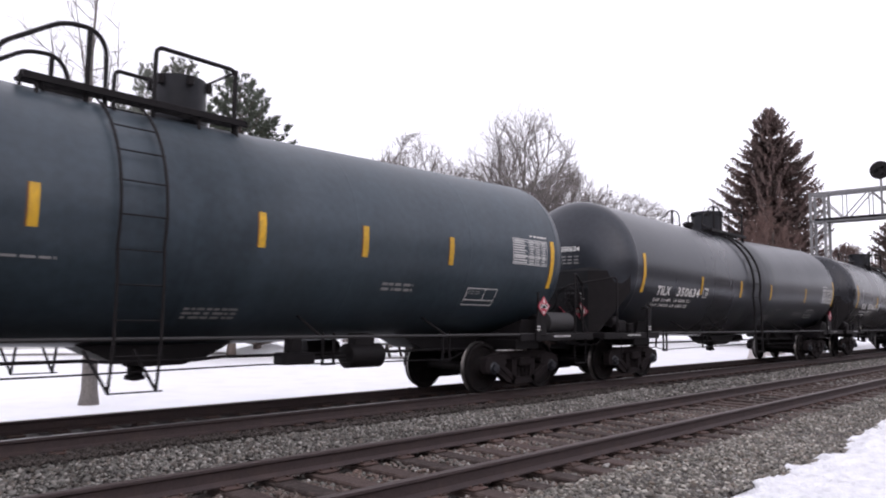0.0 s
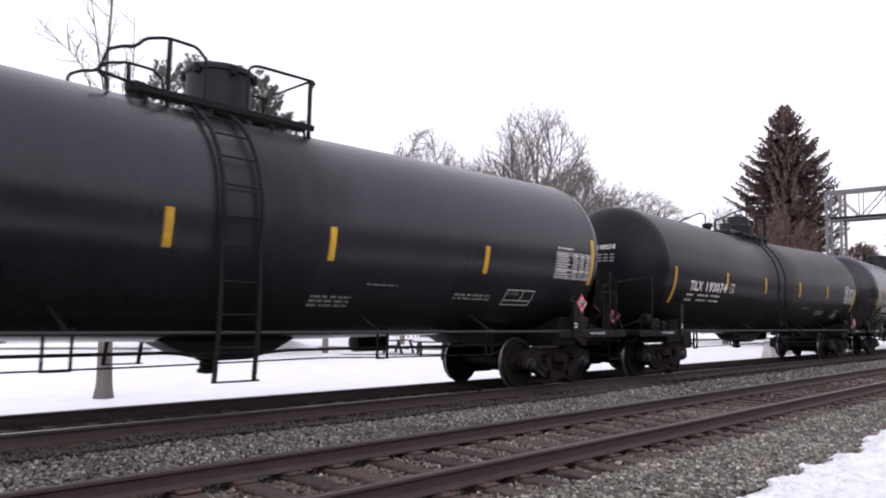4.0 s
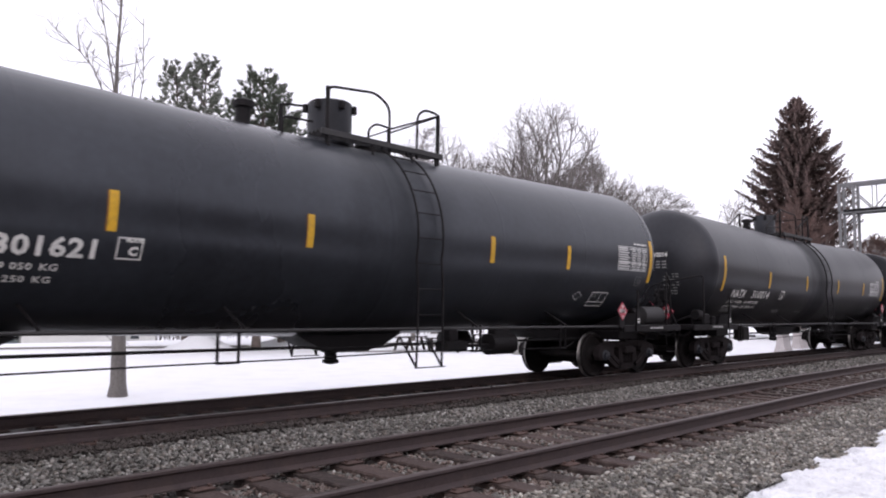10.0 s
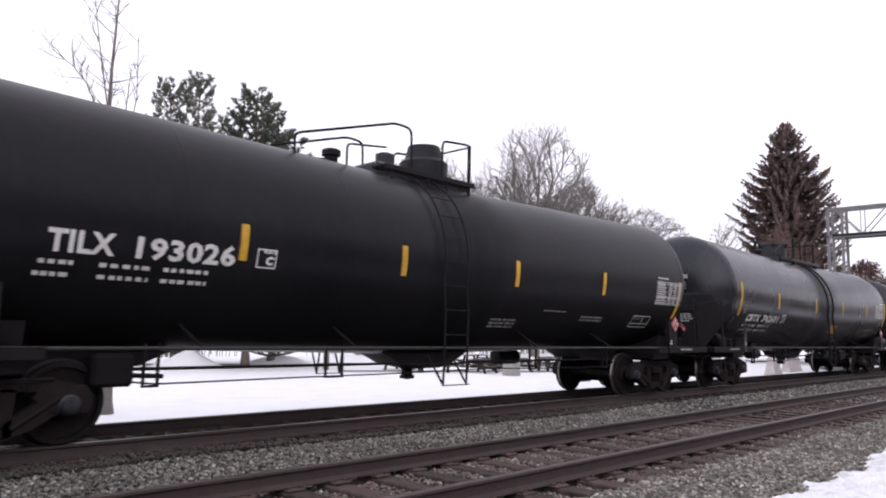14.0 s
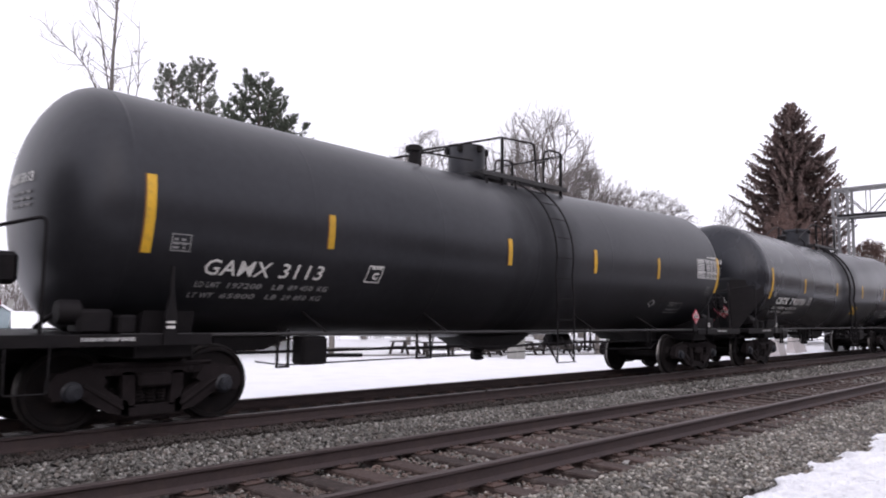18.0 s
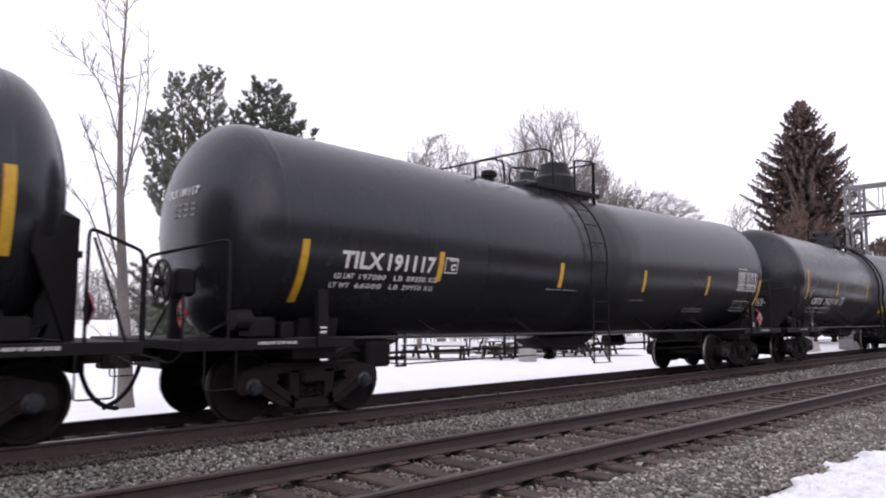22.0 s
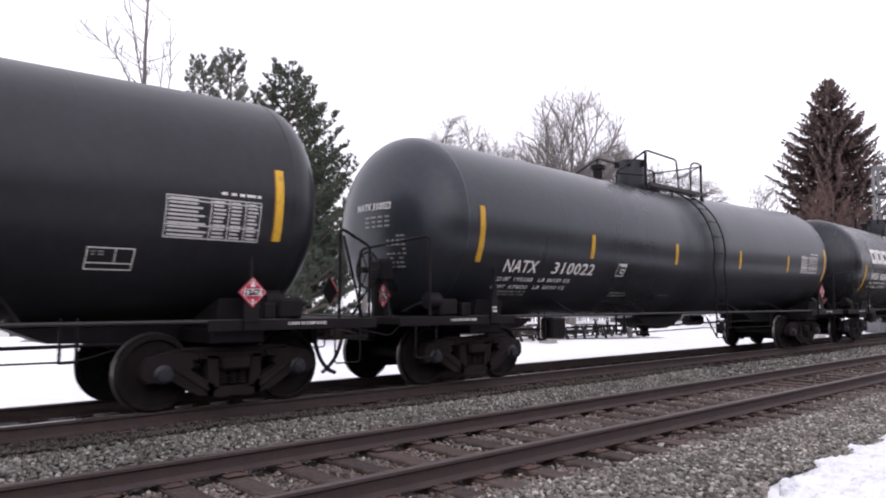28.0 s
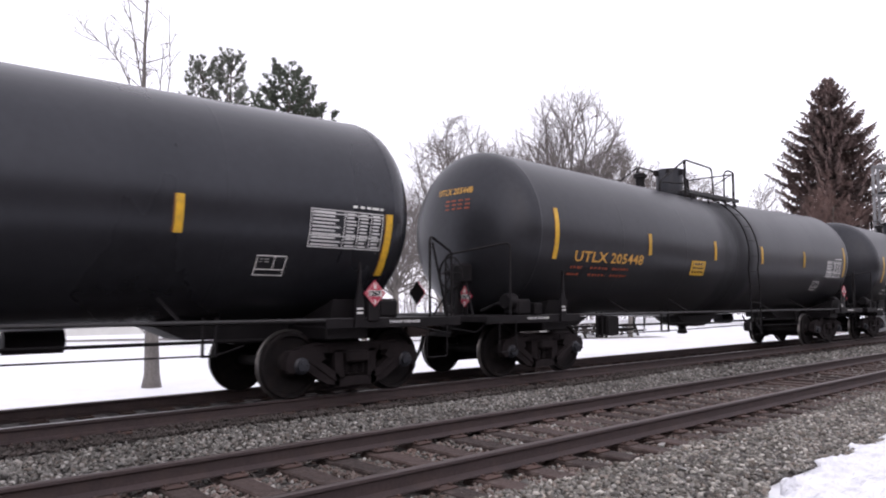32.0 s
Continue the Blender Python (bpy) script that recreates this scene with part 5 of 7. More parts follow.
CARS = [
    ("grey_side", BLUEGREY, dict(name=[("", -6.3, -4)], short="", brake=1, tape=(-7.0, -1.77, 0.88, 2.6, 4.43, 7.26), low=(2.22, 2.67), table=(6.04, 7.08, 2.35, 2.82), box=(5.0, 5.8, 1.59, 1.88), pl=(6.96, 1.6),
                                 notes=((0.06, 0.8, 1.3, 1.46, 3, 1), (3.05, 3.7, 1.75, 1.9, 2, 2), (-2.6, -1.5, 1.9, 1.95, 1, 3)))),
    tx("350634", paint=BLACK_BLUE, tape=(-7.08, -4.0, -1.42, 0.95, 4.26, 7.39), load=[("LD LMT", "211400", "LB", "95890", "KG"), ("LT WT", "74600", "LB", "33850", "KG")]),
    tx("350662", [("LD LMT", "211200", "LB", "95800", "KG"), ("LT WT", "74800", "LB", "33900", "KG")]),
    ("bare_low", BLACK_DEEP, dict(name=[("TILX", -6.28, -5.6), ("193074", -5.38, -4.19)], short="TILX 193074", plate=-3.98, h=0.235, weight=0.008, z=2.08, brake=-1, tape=(-7.07, -4.17, -1.5, 1.37, 4.12, 7.36), tall=(1.75, 2.6), low=(2.15, 2.6),
                            table=(6.1, 7.27, 2.06, 2.58), box=(5.5, 6.02, 1.52, 1.79), pl=(7.08, 1.34), notes=((1.9, 2.7, 1.78, 1.82, 1, 1), (3.5, 4.3, 1.6, 1.75, 3, 3)))),
    cb("742722", 1, [("LD LMT", "210500", "LB", "95480", "KG"), ("LT WT", "75500", "LB", "34250", "KG")]),
    ("bare_tall", BLACK_BLUE, dict(name=[("NATX", -6.3, -5.32), ("301621", -5.07, -4.1)], short="NATX 301621", load=[("LD LMT", "196300", "LB", "89 050", "KG"), ("LT WT", "66700", "LB", "30 250", "KG")], plate=-3.9, h=0.21, weight=0.007, z=1.87, brake=1, shear=0.02, badge=True, dia=4.95, tape=(-7.04, -3.98, -1.46, 2.17, 4.34, 7.37), tall=(2.02, 2.92), low=(2.16, 2.6),
                             box=(5.42, 6.0, 1.49, 1.77), pl=(6.17, 1.39))),
    ("bare_peak", None, dict(name=[("NATX", -6.33, -5.5), ("310014", -5.07, -3.93)], short="NATX 310014", load=[("LD LMT", "195600", "LB", "88700", "KG"), ("LT WT", "67400", "LB", "30600", "KG")], plate=-3.15, h=0.225, weight=0.004, z=1.81, brake=-1, shear=0.1, tape=(-7.02, -4.08, -1.13, 1.87, 4.75, 7.25), table=(5.53, 6.74, 2.12, 2.59), boxdim=True, box=(5.79, 6.35, 1.43, 1.66), pl=(7.01, 1.64),
                             notes=((-3.1, -2.5, 1.42, 1.52, 2, 1), (-1.3, -0.9, 1.44, 1.48, 1, 4), (-6.4, -5.7, 1.42, 1.52, 2, 5)))),
    ("bare_low", BLACK_DEEP, dict(name=[("TILX", -6.38, -5.7), ("193026", -5.47, -4.27)], short="TILX 193026", plate=-3.98, h=0.235, weight=0.008, z=2.08, brake=-1, tape=(-7.07, -4.17, -1.5, 1.2, 4.03, 7.3), tall=(1.75, 2.61), low=(2.15, 2.6), table=(6.2, 7.4, 2.06, 2.58),
                            box=(5.52, 6.29, 1.53, 1.78), notes=((0.8, 1.5, 1.42, 1.6, 3, 2), (2.2, 2.9, 1.75, 1.79, 1, 1), (3.5, 4.3, 1.6, 1.72, 2, 3)))),
    cb("742601", 1, [("LD LMT", "210800", "LB", "95600", "KG"), ("LT WT", "75200", "LB", "34100", "KG")], (2.21, 2.67), (-7.08, -4.36, -1.05, 1.8, 4.8, 7.42)),
    ("bare_short", None, dict(name=[("GAMX", -6.37, -5.46), ("3113", -5.34, -4.66)], short="GAMX 3113", load=[("LD LMT", "197200", "LB", "89 450", "KG"), ("LT WT", "65800", "LB", "29 850", "KG")], plate=-3.94, h=0.21, weight=0.002, z=1.8, brake=-1, shear=0.15, badge=True, dim=True, tape=(-7.11, -4.63, -0.84, 1.82, 4.37, 7.4), tall=(2.0, 2.88), low=(2.22, 2.68),
                             table=(6.25, 7.35, 2.33, 2.8), boxdim=True, box=(5.3, 5.95, 1.48, 1.72), pl=(6.1, 1.39))),
    cb("742731", -1, [("LD LMT", "210700", "LB", "95550", "KG"), ("LT WT", "75300", "LB", "34180", "KG")], (2.18, 2.63), (-7.08, -4.4, -1.25, 1.72, 4.72, 7.36)),
    ("bare_low", BLACK, dict(name=[("TILX", -6.5, -5.76), ("191117", -5.67, -4.74)], short="TILX 191117", load=[("LD LMT", "197000", "LB", "89350", "KG"), ("LT WT", "66000", "LB", "29950", "KG")], plate=-4.54, h=0.235, weight=0.008, z=2.05, brake=-1, tape=(-7.09, -4.62, -1.53, 1.42, 4.39, 7.4), tall=(1.56, 2.38), low=(1.92, 2.37), table=(6.0, 7.2, 2.07, 2.56),
                            box=(6.11, 6.99, 1.56, 1.82), pl=(7.2, 1.36), notes=((1.0, 1.6, 1.72, 1.76, 1, 1), (3.6, 4.6, 1.5, 1.62, 2, 3), (-1.9, -0.9, 1.86, 1.9, 1, 4)))),
    cb("742718", 1, [("LD LMT", "210600", "LB", "95500", "KG"), ("LT WT", "75400", "LB", "34200", "KG")]),
    ("bare_peak", None, dict(name=[("UTLX", -6.45, -5.42), ("212515", -5.3, -4.3)], short="UTLX 212515", h=0.2, weight=0.003, z=2.05, brake=-1, ink="gold", tape=(-7.08, -4.0, -1.23, 1.36, 3.85, 7.18), tall=(2.06, 2.95), low=(2.26, 2.7), table=(5.76, 6.93, 2.03, 2.51), box=(5.0, 5.5, 1.65, 1.89), pl=(6.83, 1.42))),
    ("bare_peak", BLACK_BLUE, dict(name=[("NATX", -6.43, -5.58), ("310022", -5.18, -3.97)], short="NATX 310022", load=[("LD LMT", "195200", "LB", "88550", "KG"), ("LT WT", "67800", "LB", "30750", "KG")], plate=-3.24, h=0.225, weight=0.004, z=1.82, brake=-1, shear=0.1, tape=(-7.08, -4.12, -1.1, 1.9, 4.73, 7.33), low=(2.12, 2.56), table=(5.6, 6.8, 2.13, 2.6), boxdim=True, box=(5.79, 6.35, 1.43, 1.66),
                             notes=((-6.3, -5.6, 1.42, 1.52, 2, 5), (-3.1, -2.5, 1.42, 1.52, 2, 1), (-1.3, -0.9, 1.44, 1.48, 1, 4)))),
    ("bare_peak", BLACK, dict(name=[("PROX", -6.37, -5.65), ("45069", -5.52, -4.74)], short="PROX 45069", plate=-3.68, h=0.215, weight=0.007, z=2.09, brake=-1, logo=True, sticker=(-2.22, 2.32, 0.83, 0.27), tape=(-7.0, -3.9, -1.25, 1.7, 4.32, 7.32), tall=(1.69, 2.54), low=(2.1, 2.54),
                             table=(6.03, 7.21, 2.03, 2.53), box=(5.36, 5.78, 1.65, 1.9), pl=(7.06, 1.43), load=[("LD LMT", "197200", "LB", "89452", "KG"), ("LT WT", "65800", "LB", "29850", "KG")], lw=0.92)),
    ("bare_peak", None, dict(name=[("UTLX", -6.4, -5.38), ("205448", -5.27, -4.15)], short="UTLX 205448", h=0.2, weight=0.003, z=2.06, brake=-1, ink="gold", sticker=(-2.2, 1.9, 0.62, 0.32), tape=(-6.97, -3.93, -1.14, 1.34, 4.05, 7.18), tall=(2.07, 2.97), low=(2.26, 2.7), table=(5.76, 6.93, 2.03, 2.51), box=(5.0, 5.5, 1.65, 1.89))),
    ("bare_tall", None, dict(name=[("NATX", -6.33, -5.5), ("", -4.9, -3.68)], short="", plate=-3.1, h=0.22, weight=0.004, z=1.82, brake=-1, tape=(-6.95, -3.9, -0.95, 2.05, 4.87, 7.25))),
    ("bare_low", None, dict(name=[("TILX", -6.28, -5.6), ("", -5.38, -4.19)], short="", plate=-3.98, h=0.235, weight=0.006, z=2.08, brake=-1, tape=(-7.07, -4.17, -1.5, 1.2, 4.03, 7.3))),
]
SLACK = [0, -0.06, -0.057, 0.034, -0.063, -0.166, 0.001, 0.033, -0.05, -0.095, -0.017, -0.1, -0.104, 0.06, -0.031, -0.047, 0.026, 0, 0]


# how far the trucks of a car stand off their usual place: left, right
TRUCK_OFF = {0: (0, 0.05), 1: (0.06, 0.06), 2: (0, -0.04), 4: (0.12, 0.04), 5: (0.12, 0.22), 6: (0, 0.05), 9: (0, 0.18), 11: (0.12, 0.05), 12: (0.12, 0.23), 13: (0, -0.05), 15: (0, 0.18)}


def train_x(t):
    """How far the train has come at t seconds."""
    return -8.8303 * t + 0.45202 * t * t / 30 - 0.21247 * t ** 3 / 900


def car_x(i, t):
    return 22.060 + CAR_PITCH * (i - 1) + SLACK[i] + train_x(t)


def block_letters(kind, u0, u1, z0, z1):
    """The owner's name as six plain white framed blocks."""
    w = (u1 - u0) / 6
    return [outline(kind, u0 + i * w + 0.03, u0 + (i + 1) * w - 0.03, z0, z1, 0.13) for i in range(6)]


def build_train():
    masters, cars = {}, []
    for i, (kind, paint, spec) in enumerate(CARS):
        if kind not in masters:
            masters[kind] = make_car(kind, BLACK if KINDS[kind]["shield"] else BLACK_OLD)
            masters[kind]["fresh"] = 1
            car = masters[kind]
        else:
            car = None
        cars.append(car)
    for i, (kind, paint, spec) in enumerate(CARS):      # copies before any lettering
        if cars[i] is None:
            cars[i] = copy_thing(masters[kind], pose(0, 0, 0))
    for i, (kind, paint, spec) in enumerate(CARS):
        car = cars[i]
        if "fresh" in car:
            del car["fresh"]
        words = " ".join(n[0] for n in spec["name"]).strip()
        style = {"shield_round": "round dome, boxed ends", "shield_plain": "wide dome, boxed ends", "bare_tall": "narrow dome, bare ends", "bare_peak": "slim dome, bare ends", "bare_short": "slim dome, short ends", "bare_low": "low dome, bare ends", "grey_side": "narrow dome"}[kind]
        ink = "gold" if spec.get("ink") == "gold" else "white"
        if paint and paint != BLUEGREY:
            for c in car.children_recursive:
                if c.name.split(".")[0] in ("tank", "head_seam", "weld_seam", "middle_seam"):
                    c.material_slots[0].link = "OBJECT"
                    c.material_slots[0].material = paint
        if paint == BLUEGREY:
            tagged(car, "blue-grey tank car with yellow reflector tape on the far track", "tank car", "tank cars of the train")
            for c in car.children_recursive:
                if c.type == "MESH" and c.data.materials and  c.name.split(".")[0] in ("tank", "head_seam", "weld_seam", "middle_seam"):
                    c.material_slots[0].link = "OBJECT"
                    c.material_slots[0].material = paint
        else:
            tagged(car, "black tank car lettered %s in %s, %s" % (words or "faintly", ink, style), "tank car", "tank cars of the train")
        for c in car.children:
            if c.name.startswith("truck"):
                x = c.matrix_basis.translation.x
                c.matrix_basis = pose(x + TRUCK_OFF.get(i, (0, 0))[x > 0], 0, 0)
        marks(car, kind, spec)
        if spec.get("logo"):
            tank = [c for c in car.children if c.name.startswith("tank")][0]
            for b in block_letters(kind, -6.45, -2.9, 2.62, 3.1):
                part("name_block", b, WHITE, tank, "large white block of the owner's name", smooth=0)
        brake_wheel(car, spec["brake"])
        # placards: one on the side near the right-hand end, one on the end that faces the camera
        pu, pz = spec.get("pl", (7.0, 1.62))
        placard(car, (pu, -1.545, pz), (1, 0, 0), (0, 0, 1), (0, -1, 0))
        hold = Build().box(pu - 0.1, pu + 0.1, -1.535, -1.5, 1.05, pz - 0.1, 0.01)
        part("placard_holder", hold, IRON, car)
        if KINDS[kind]["shield"]:
            placard(car, (-8.275, -0.35 if spec["brake"] > 0 else -0.62, 1.55), (0, -1, 0), (0, 0, 1), (-1, 0, 0))
        else:
            placard(car, (-8.36, -0.6, 1.4), (0, -1, 0), (0, 0, 1), (-1, 0, 0))
            part("placard_holder", Build().box(-8.35, -8.32, -0.65, -0.55, 1.08, 1.3, 0.005), IRON, car)
        placard(car, (8.34, -0.95, 1.45), (0, 1, 0), (0, 0, 1), (1, 0, 0))
        if spec["brake"] > 0:
            part("platform_reservoir", Build().lathe([(0.05, 7.36), (0.2, 7.4), (0.2, 8.2), (0.05, 8.24)], (0, -1.2, 1.3), 0, 18), GREYSTEEL, car, "grey air tank")
        for c in car.children_recursive:
            if c.name.split(".")[0] in ("small_stencil", "weight_stencil", "table_heading", "badge_print", "sticker_print", "head_stencil", "data_table", "table_print"):
                c["kind"] = "stuff"
        car.matrix_basis = pose(car_x(i, 0), Y_FAR, 0)
    return cars


def motions():
    """The train rolls by from right to left; its wheels turn with it."""
    times = [float(t) for t in range(33)]
    for i, car in enumerate(TRAIN):
        walk(car, [(t, pose(car_x(i, t), Y_FAR, 0)) for t in times])
    steps = [2 * k / FPS for k in range(481)]
    for w in WHEELS_ALL:
        x = w.matrix_basis.translation.x
        walk(w, [(t, pose(x, 0, WHEEL_R, 0, math.degrees(train_x(t) / WHEEL_R), 0)) for t in steps])


# ---------------------------------------------------------------- ground and tracks
def height(x, y):
    """Level of the ground sheet."""
    if y < 3.6:
        z = -0.26 - 0.05 * min(1, max(0, (3.6 - y) / 1.0)) - 0.12 * min(1, max(0, (1.5 - y) / 6))
    elif y < 11.0:
        z = -0.34
    else:
        z = -0.235 - 0.3 * min(1, (y - 11.0) / 1.6)
    if y > 18:
        z += 0.05 * math.sin(x * 0.13) * math.sin(y * 0.11)
    if y > 42:
        t = min(1, (y - 42) / 30)
        z -= 2.6 * t * t * (3 - 2 * t)
    return z


def behind():
    """Closes the place behind the camera: unseen lot and dark screen added for reflections."""
    b = Build()
    b.box(-120, 160, -14, -1.6, -0.6, -0.35)
    solid("lot", b, WET, "unseen dark ground added behind the camera", "lot", "structure", 0)
    # plain ragged-topped screen, never in view, added to block the low sky
    v, f, n = [], [], 140
    for i in range(n + 1):
        x = -140 + 300 * i / n
        h = 7.5 + 2.2 * noise.noise((x * 0.13, 0, 2)) + 1.2 * noise.noise((x * 0.6, 3, 0))
        y = -17 + 1.2 * noise.noise((x * 0.2, 7, 0))
        v += [(x, y, -0.8), (x, y, h), (x, y - 1.5, h), (x, y - 1.5, -0.8)]
    f = [(4 * i + j, 4 * i + 4 + j, 4 * i + 5 + j, 4 * i + 1 + j) for i in range(n) for j in range(3)]
    solid("tree_line", Build().add(v, f), SPRUCE, "unseen dark screen added behind the camera to block low sky", "hedge", "structure", 0)


def build_ground():
    xs = [-4000, -1500, -500, -200, -80] + [float(x) for x in range(-40, 130, 3)] + [150, 200, 300, 500, 900, 1800, 4000]
    ys = [-4000, -1500, -500, -150, -60, -25, -12, -6, -3, -1, 0.5, 1.5, 2.0, 2.4, 2.8, 3.2, 3.6, 4.5, 6, 7.4, 9, 10.4, 11.0, 11.5, 12, 12.6, 14, 16, 18, 21, 24, 28, 32, 37, 43, 50, 60, 75, 95, 130, 200, 400, 900, 2000, 4000]
    v = [(x, y, height(x, y)) for y in ys for x in xs]
    nx = len(xs)
    f = [(j * nx + i, j * nx + i + 1, (j + 1) * nx + i + 1, (j + 1) * nx + i) for j in range(len(ys) - 1) for i in range(nx - 1)]
    b = Build().add(v, f)
    solid("ground", b, SNOW, "flat ground under old white snow", "snow", "structure", 60)
    # ballast bed: a low broad bank of stone with both tracks on it
    prof = [(2.55, -0.42), (2.9, -0.24), (3.7, -0.2), (3.95, -0.24), (4.1, -0.255), (6.3, -0.255), (6.5, -0.235), (6.9, -0.2), (7.6, -0.21), (8.1, -0.215), (8.25, -0.255), (10.6, -0.255), (10.8, -0.235), (11.1, -0.25), (11.9, -0.62)]
    xs = [-300 + 20 * i for i in range(13)] + [-40 + 4 * i for i in range(1, 60)] + [210 + 40 * i for i in range(20)]
    v = [(x, y, z) for x in xs for y, z in prof]
    n = len(prof)
    f = [(i * n + j, i * n + j + 1, (i + 1) * n + j + 1, (i + 1) * n + j)[::-1] for i in range(len(xs) - 1) for j in range(n - 1)]
    bed = solid("ballast_bed", Build().add(v, f), BED, "bed of grey crushed stone under two tracks", "ballast", "structure", 60)
    return bed


def rail_mesh(top_mat, x0, x1):
    """A flat-bottomed rail, 0.17 m high."""
    half = [(0.0, 0.0), (0.026, 0.0), (0.035, -0.006), (0.037, -0.03), (0.012, -0.048), (0.009, -0.09), (0.012, -0.13), (0.07, -0.158), (0.07, -0.17)]
    poly = half + [(-a, z) for a, z in half[::-1]][:-1]
    xs = [x0 + (x1 - x0) * i / 60 for i in range(61)]
    n = len(poly)
    v = [(x, a, z) for x in xs for a, z in poly]
    f = [(i * n + j, i * n + (j + 1) % n, (i + 1) * n + (j + 1) % n, (i + 1) * n + j) for i in range(60) for j in range(n)]
    b = Build().add(v, f)
    me = b.mesh("rail", 50)
    me.materials.append(RAIL)
    me.materials.append(top_mat)
    for p in me.polygons:
        if p.center.z > -0.004:
            p.material_index = 1
    return me


def stone_shapes(rng, count, fine):
    shapes = []
    if fine:
        t = (1 + 5 ** 0.5) / 2
        base = np.array([(-1, t, 0), (1, t, 0), (-1, -t, 0), (1, -t, 0), (0, -1, t), (0, 1, t), (0, -1, -t), (0, 1, -t), (t, 0, -1), (t, 0, 1), (-t, 0, -1), (-t, 0, 1)]) / 1.9
        tri = np.array([(0, 11, 5), (0, 5, 1), (0, 1, 7), (0, 7, 10), (0, 10, 11), (1, 5, 9), (5, 11, 4), (11, 10, 2), (10, 7, 6), (7, 1, 8), (3, 9, 4), (3, 4, 2), (3, 2, 6), (3, 6, 8), (3, 8, 9), (4, 9, 5), (2, 4, 11), (6, 2, 10), (8, 6, 7), (9, 8, 1)])
    else:
        base = np.array([(1, 0, 0), (-1, 0, 0), (0, 1, 0), (0, -1, 0), (0, 0, 1), (0, 0, -1)], float)
        tri = np.array([(0, 2, 4), (2, 1, 4), (1, 3, 4), (3, 0, 4), (2, 0, 5), (1, 2, 5), (3, 1, 5), (0, 3, 5)])
    for _ in range(count):
        s = base * rng.uniform(0.62, 1.32, (len(base), 1)) * np.array([rng.uniform(0.9, 1.35), rng.uniform(0.75, 1.05), rng.uniform(0.6, 0.9)])
        shapes.append(s + rng.normal(0, 0.11, s.shape))
    return shapes, tri


def stones(name, places, sizes, fine, material, label, seed):
    """Loose stones, joined into one sheet of stuff."""
    rng = np.random.default_rng(seed)
    shapes, tri = stone_shapes(rng, 24, fine)
    n, nv = len(places), len(shapes[0])
    pick = rng.integers(0, len(shapes), n)
    base = np.array(shapes)[pick] * sizes[:, None, None]
    a, tilt = rng.uniform(0, 2 * np.pi, n), rng.uniform(-0.7, 0.7, n)
    ca, sa, ct, s_t = np.cos(a), np.sin(a), np.cos(tilt), np.sin(tilt)
    x, y, z = base[..., 0], base[..., 1], base[..., 2]
    y, z = y * ct[:, None] - z * s_t[:, None], y * s_t[:, None] + z * ct[:, None]
    x, y = x * ca[:, None] - y * sa[:, None], x * sa[:, None] + y * ca[:, None]
    v = np.stack([x, y, z], -1) + places[:, None, :]
    f = (tri[None] + (np.arange(n) * nv)[:, None, None]).reshape(-1, 3)
    me = bpy.data.meshes.new(name)
    me.vertices.add(n * nv)
    me.vertices.foreach_set("co", v.ravel())
    me.loops.add(len(f) * 3)
    me.loops.foreach_set("vertex_index", f.ravel().astype(np.int32))
    me.polygons.add(len(f))
    me.polygons.foreach_set("loop_start", np.arange(0, len(f) * 3, 3, dtype=np.int32))
    me.polygons.foreach_set("loop_total", np.full(len(f), 3, dtype=np.int32))
    me.update(calc_edges=True)
    me.materials.append(material)
    return tagged(new(name, me), label, "gravel", "", "stuff")


TIE_STEP = 0.53


def bed_level(x, y, rng):
    """Height of the loose stone between and beside the ties."""
    z = np.full(len(x), -0.205)
    for yc in (Y_NEAR, Y_FAR):
        inside = np.abs(y - yc) < 1.3
        z = np.where(inside, -0.222 - 0.014 * np.sin(x * 1.7) ** 2, z)
    shoulder = y < 3.75
    z = np.where(shoulder, -0.2 - 0.06 * np.clip((3.75 - y) / 1.0, 0, 2), z)
    between = (y > 6.6) & (y < 8.05)
    z = np.where(between, -0.19 + 0.025 * np.sin((y - 6.6) / 1.45 * np.pi), z)
    return z + 0.02 * np.sin(x * 0.9 + y * 1.3) * np.sin(x * 0.37)


def scatter(x0, x1, y0, y1, per_m2, size, fine, material, name, label, seed, clear_ties, lift=0.0):
    rng = np.random.default_rng(seed)
    n = int((x1 - x0) * (y1 - y0) * per_m2)
    x, y = rng.uniform(x0, x1, n), rng.uniform(y0, y1, n)
    keep = np.ones(n, bool)
    for yc in (Y_NEAR, Y_FAR):
        for s in (-1, 1):
            keep &= np.abs(y - yc - s * GAUGE / 2) > 0.085
        if clear_ties:
            on_tie = (np.abs(y - yc) < 1.3) & (np.abs((x / TIE_STEP) % 1 - 0.5) < (0.175 if material == STONE else 0.13) + 0.05 * np.sin(x * 3.1 + y * 5.0))
            keep &= ~on_tie | (rng.uniform(0, 1, n) < (0.1 if material == STONE else 0.38))
    if material == STONE:                                 # rusty fines take their place between the rails
        keep &= (np.abs(y - Y_NEAR) > 1.2 + 0.15 * np.sin(x * 2.3)) | (rng.uniform(0, 1, n) < 0.4)
    edge = 2.62 + 0.12 * np.sin(x * 1.1) + 0.07 * np.sin(x * 2.9 + 1)
    keep &= y > edge
    x, y = x[keep], y[keep]
    sz = size * rng.uniform(0.55, 1.35, len(x))
    z = bed_level(x, y, rng) + lift + rng.uniform(-0.012, 0.018, len(x))
    return stones(name, np.stack([x, y, z], 1), sz, fine, material, label, seed + 1)


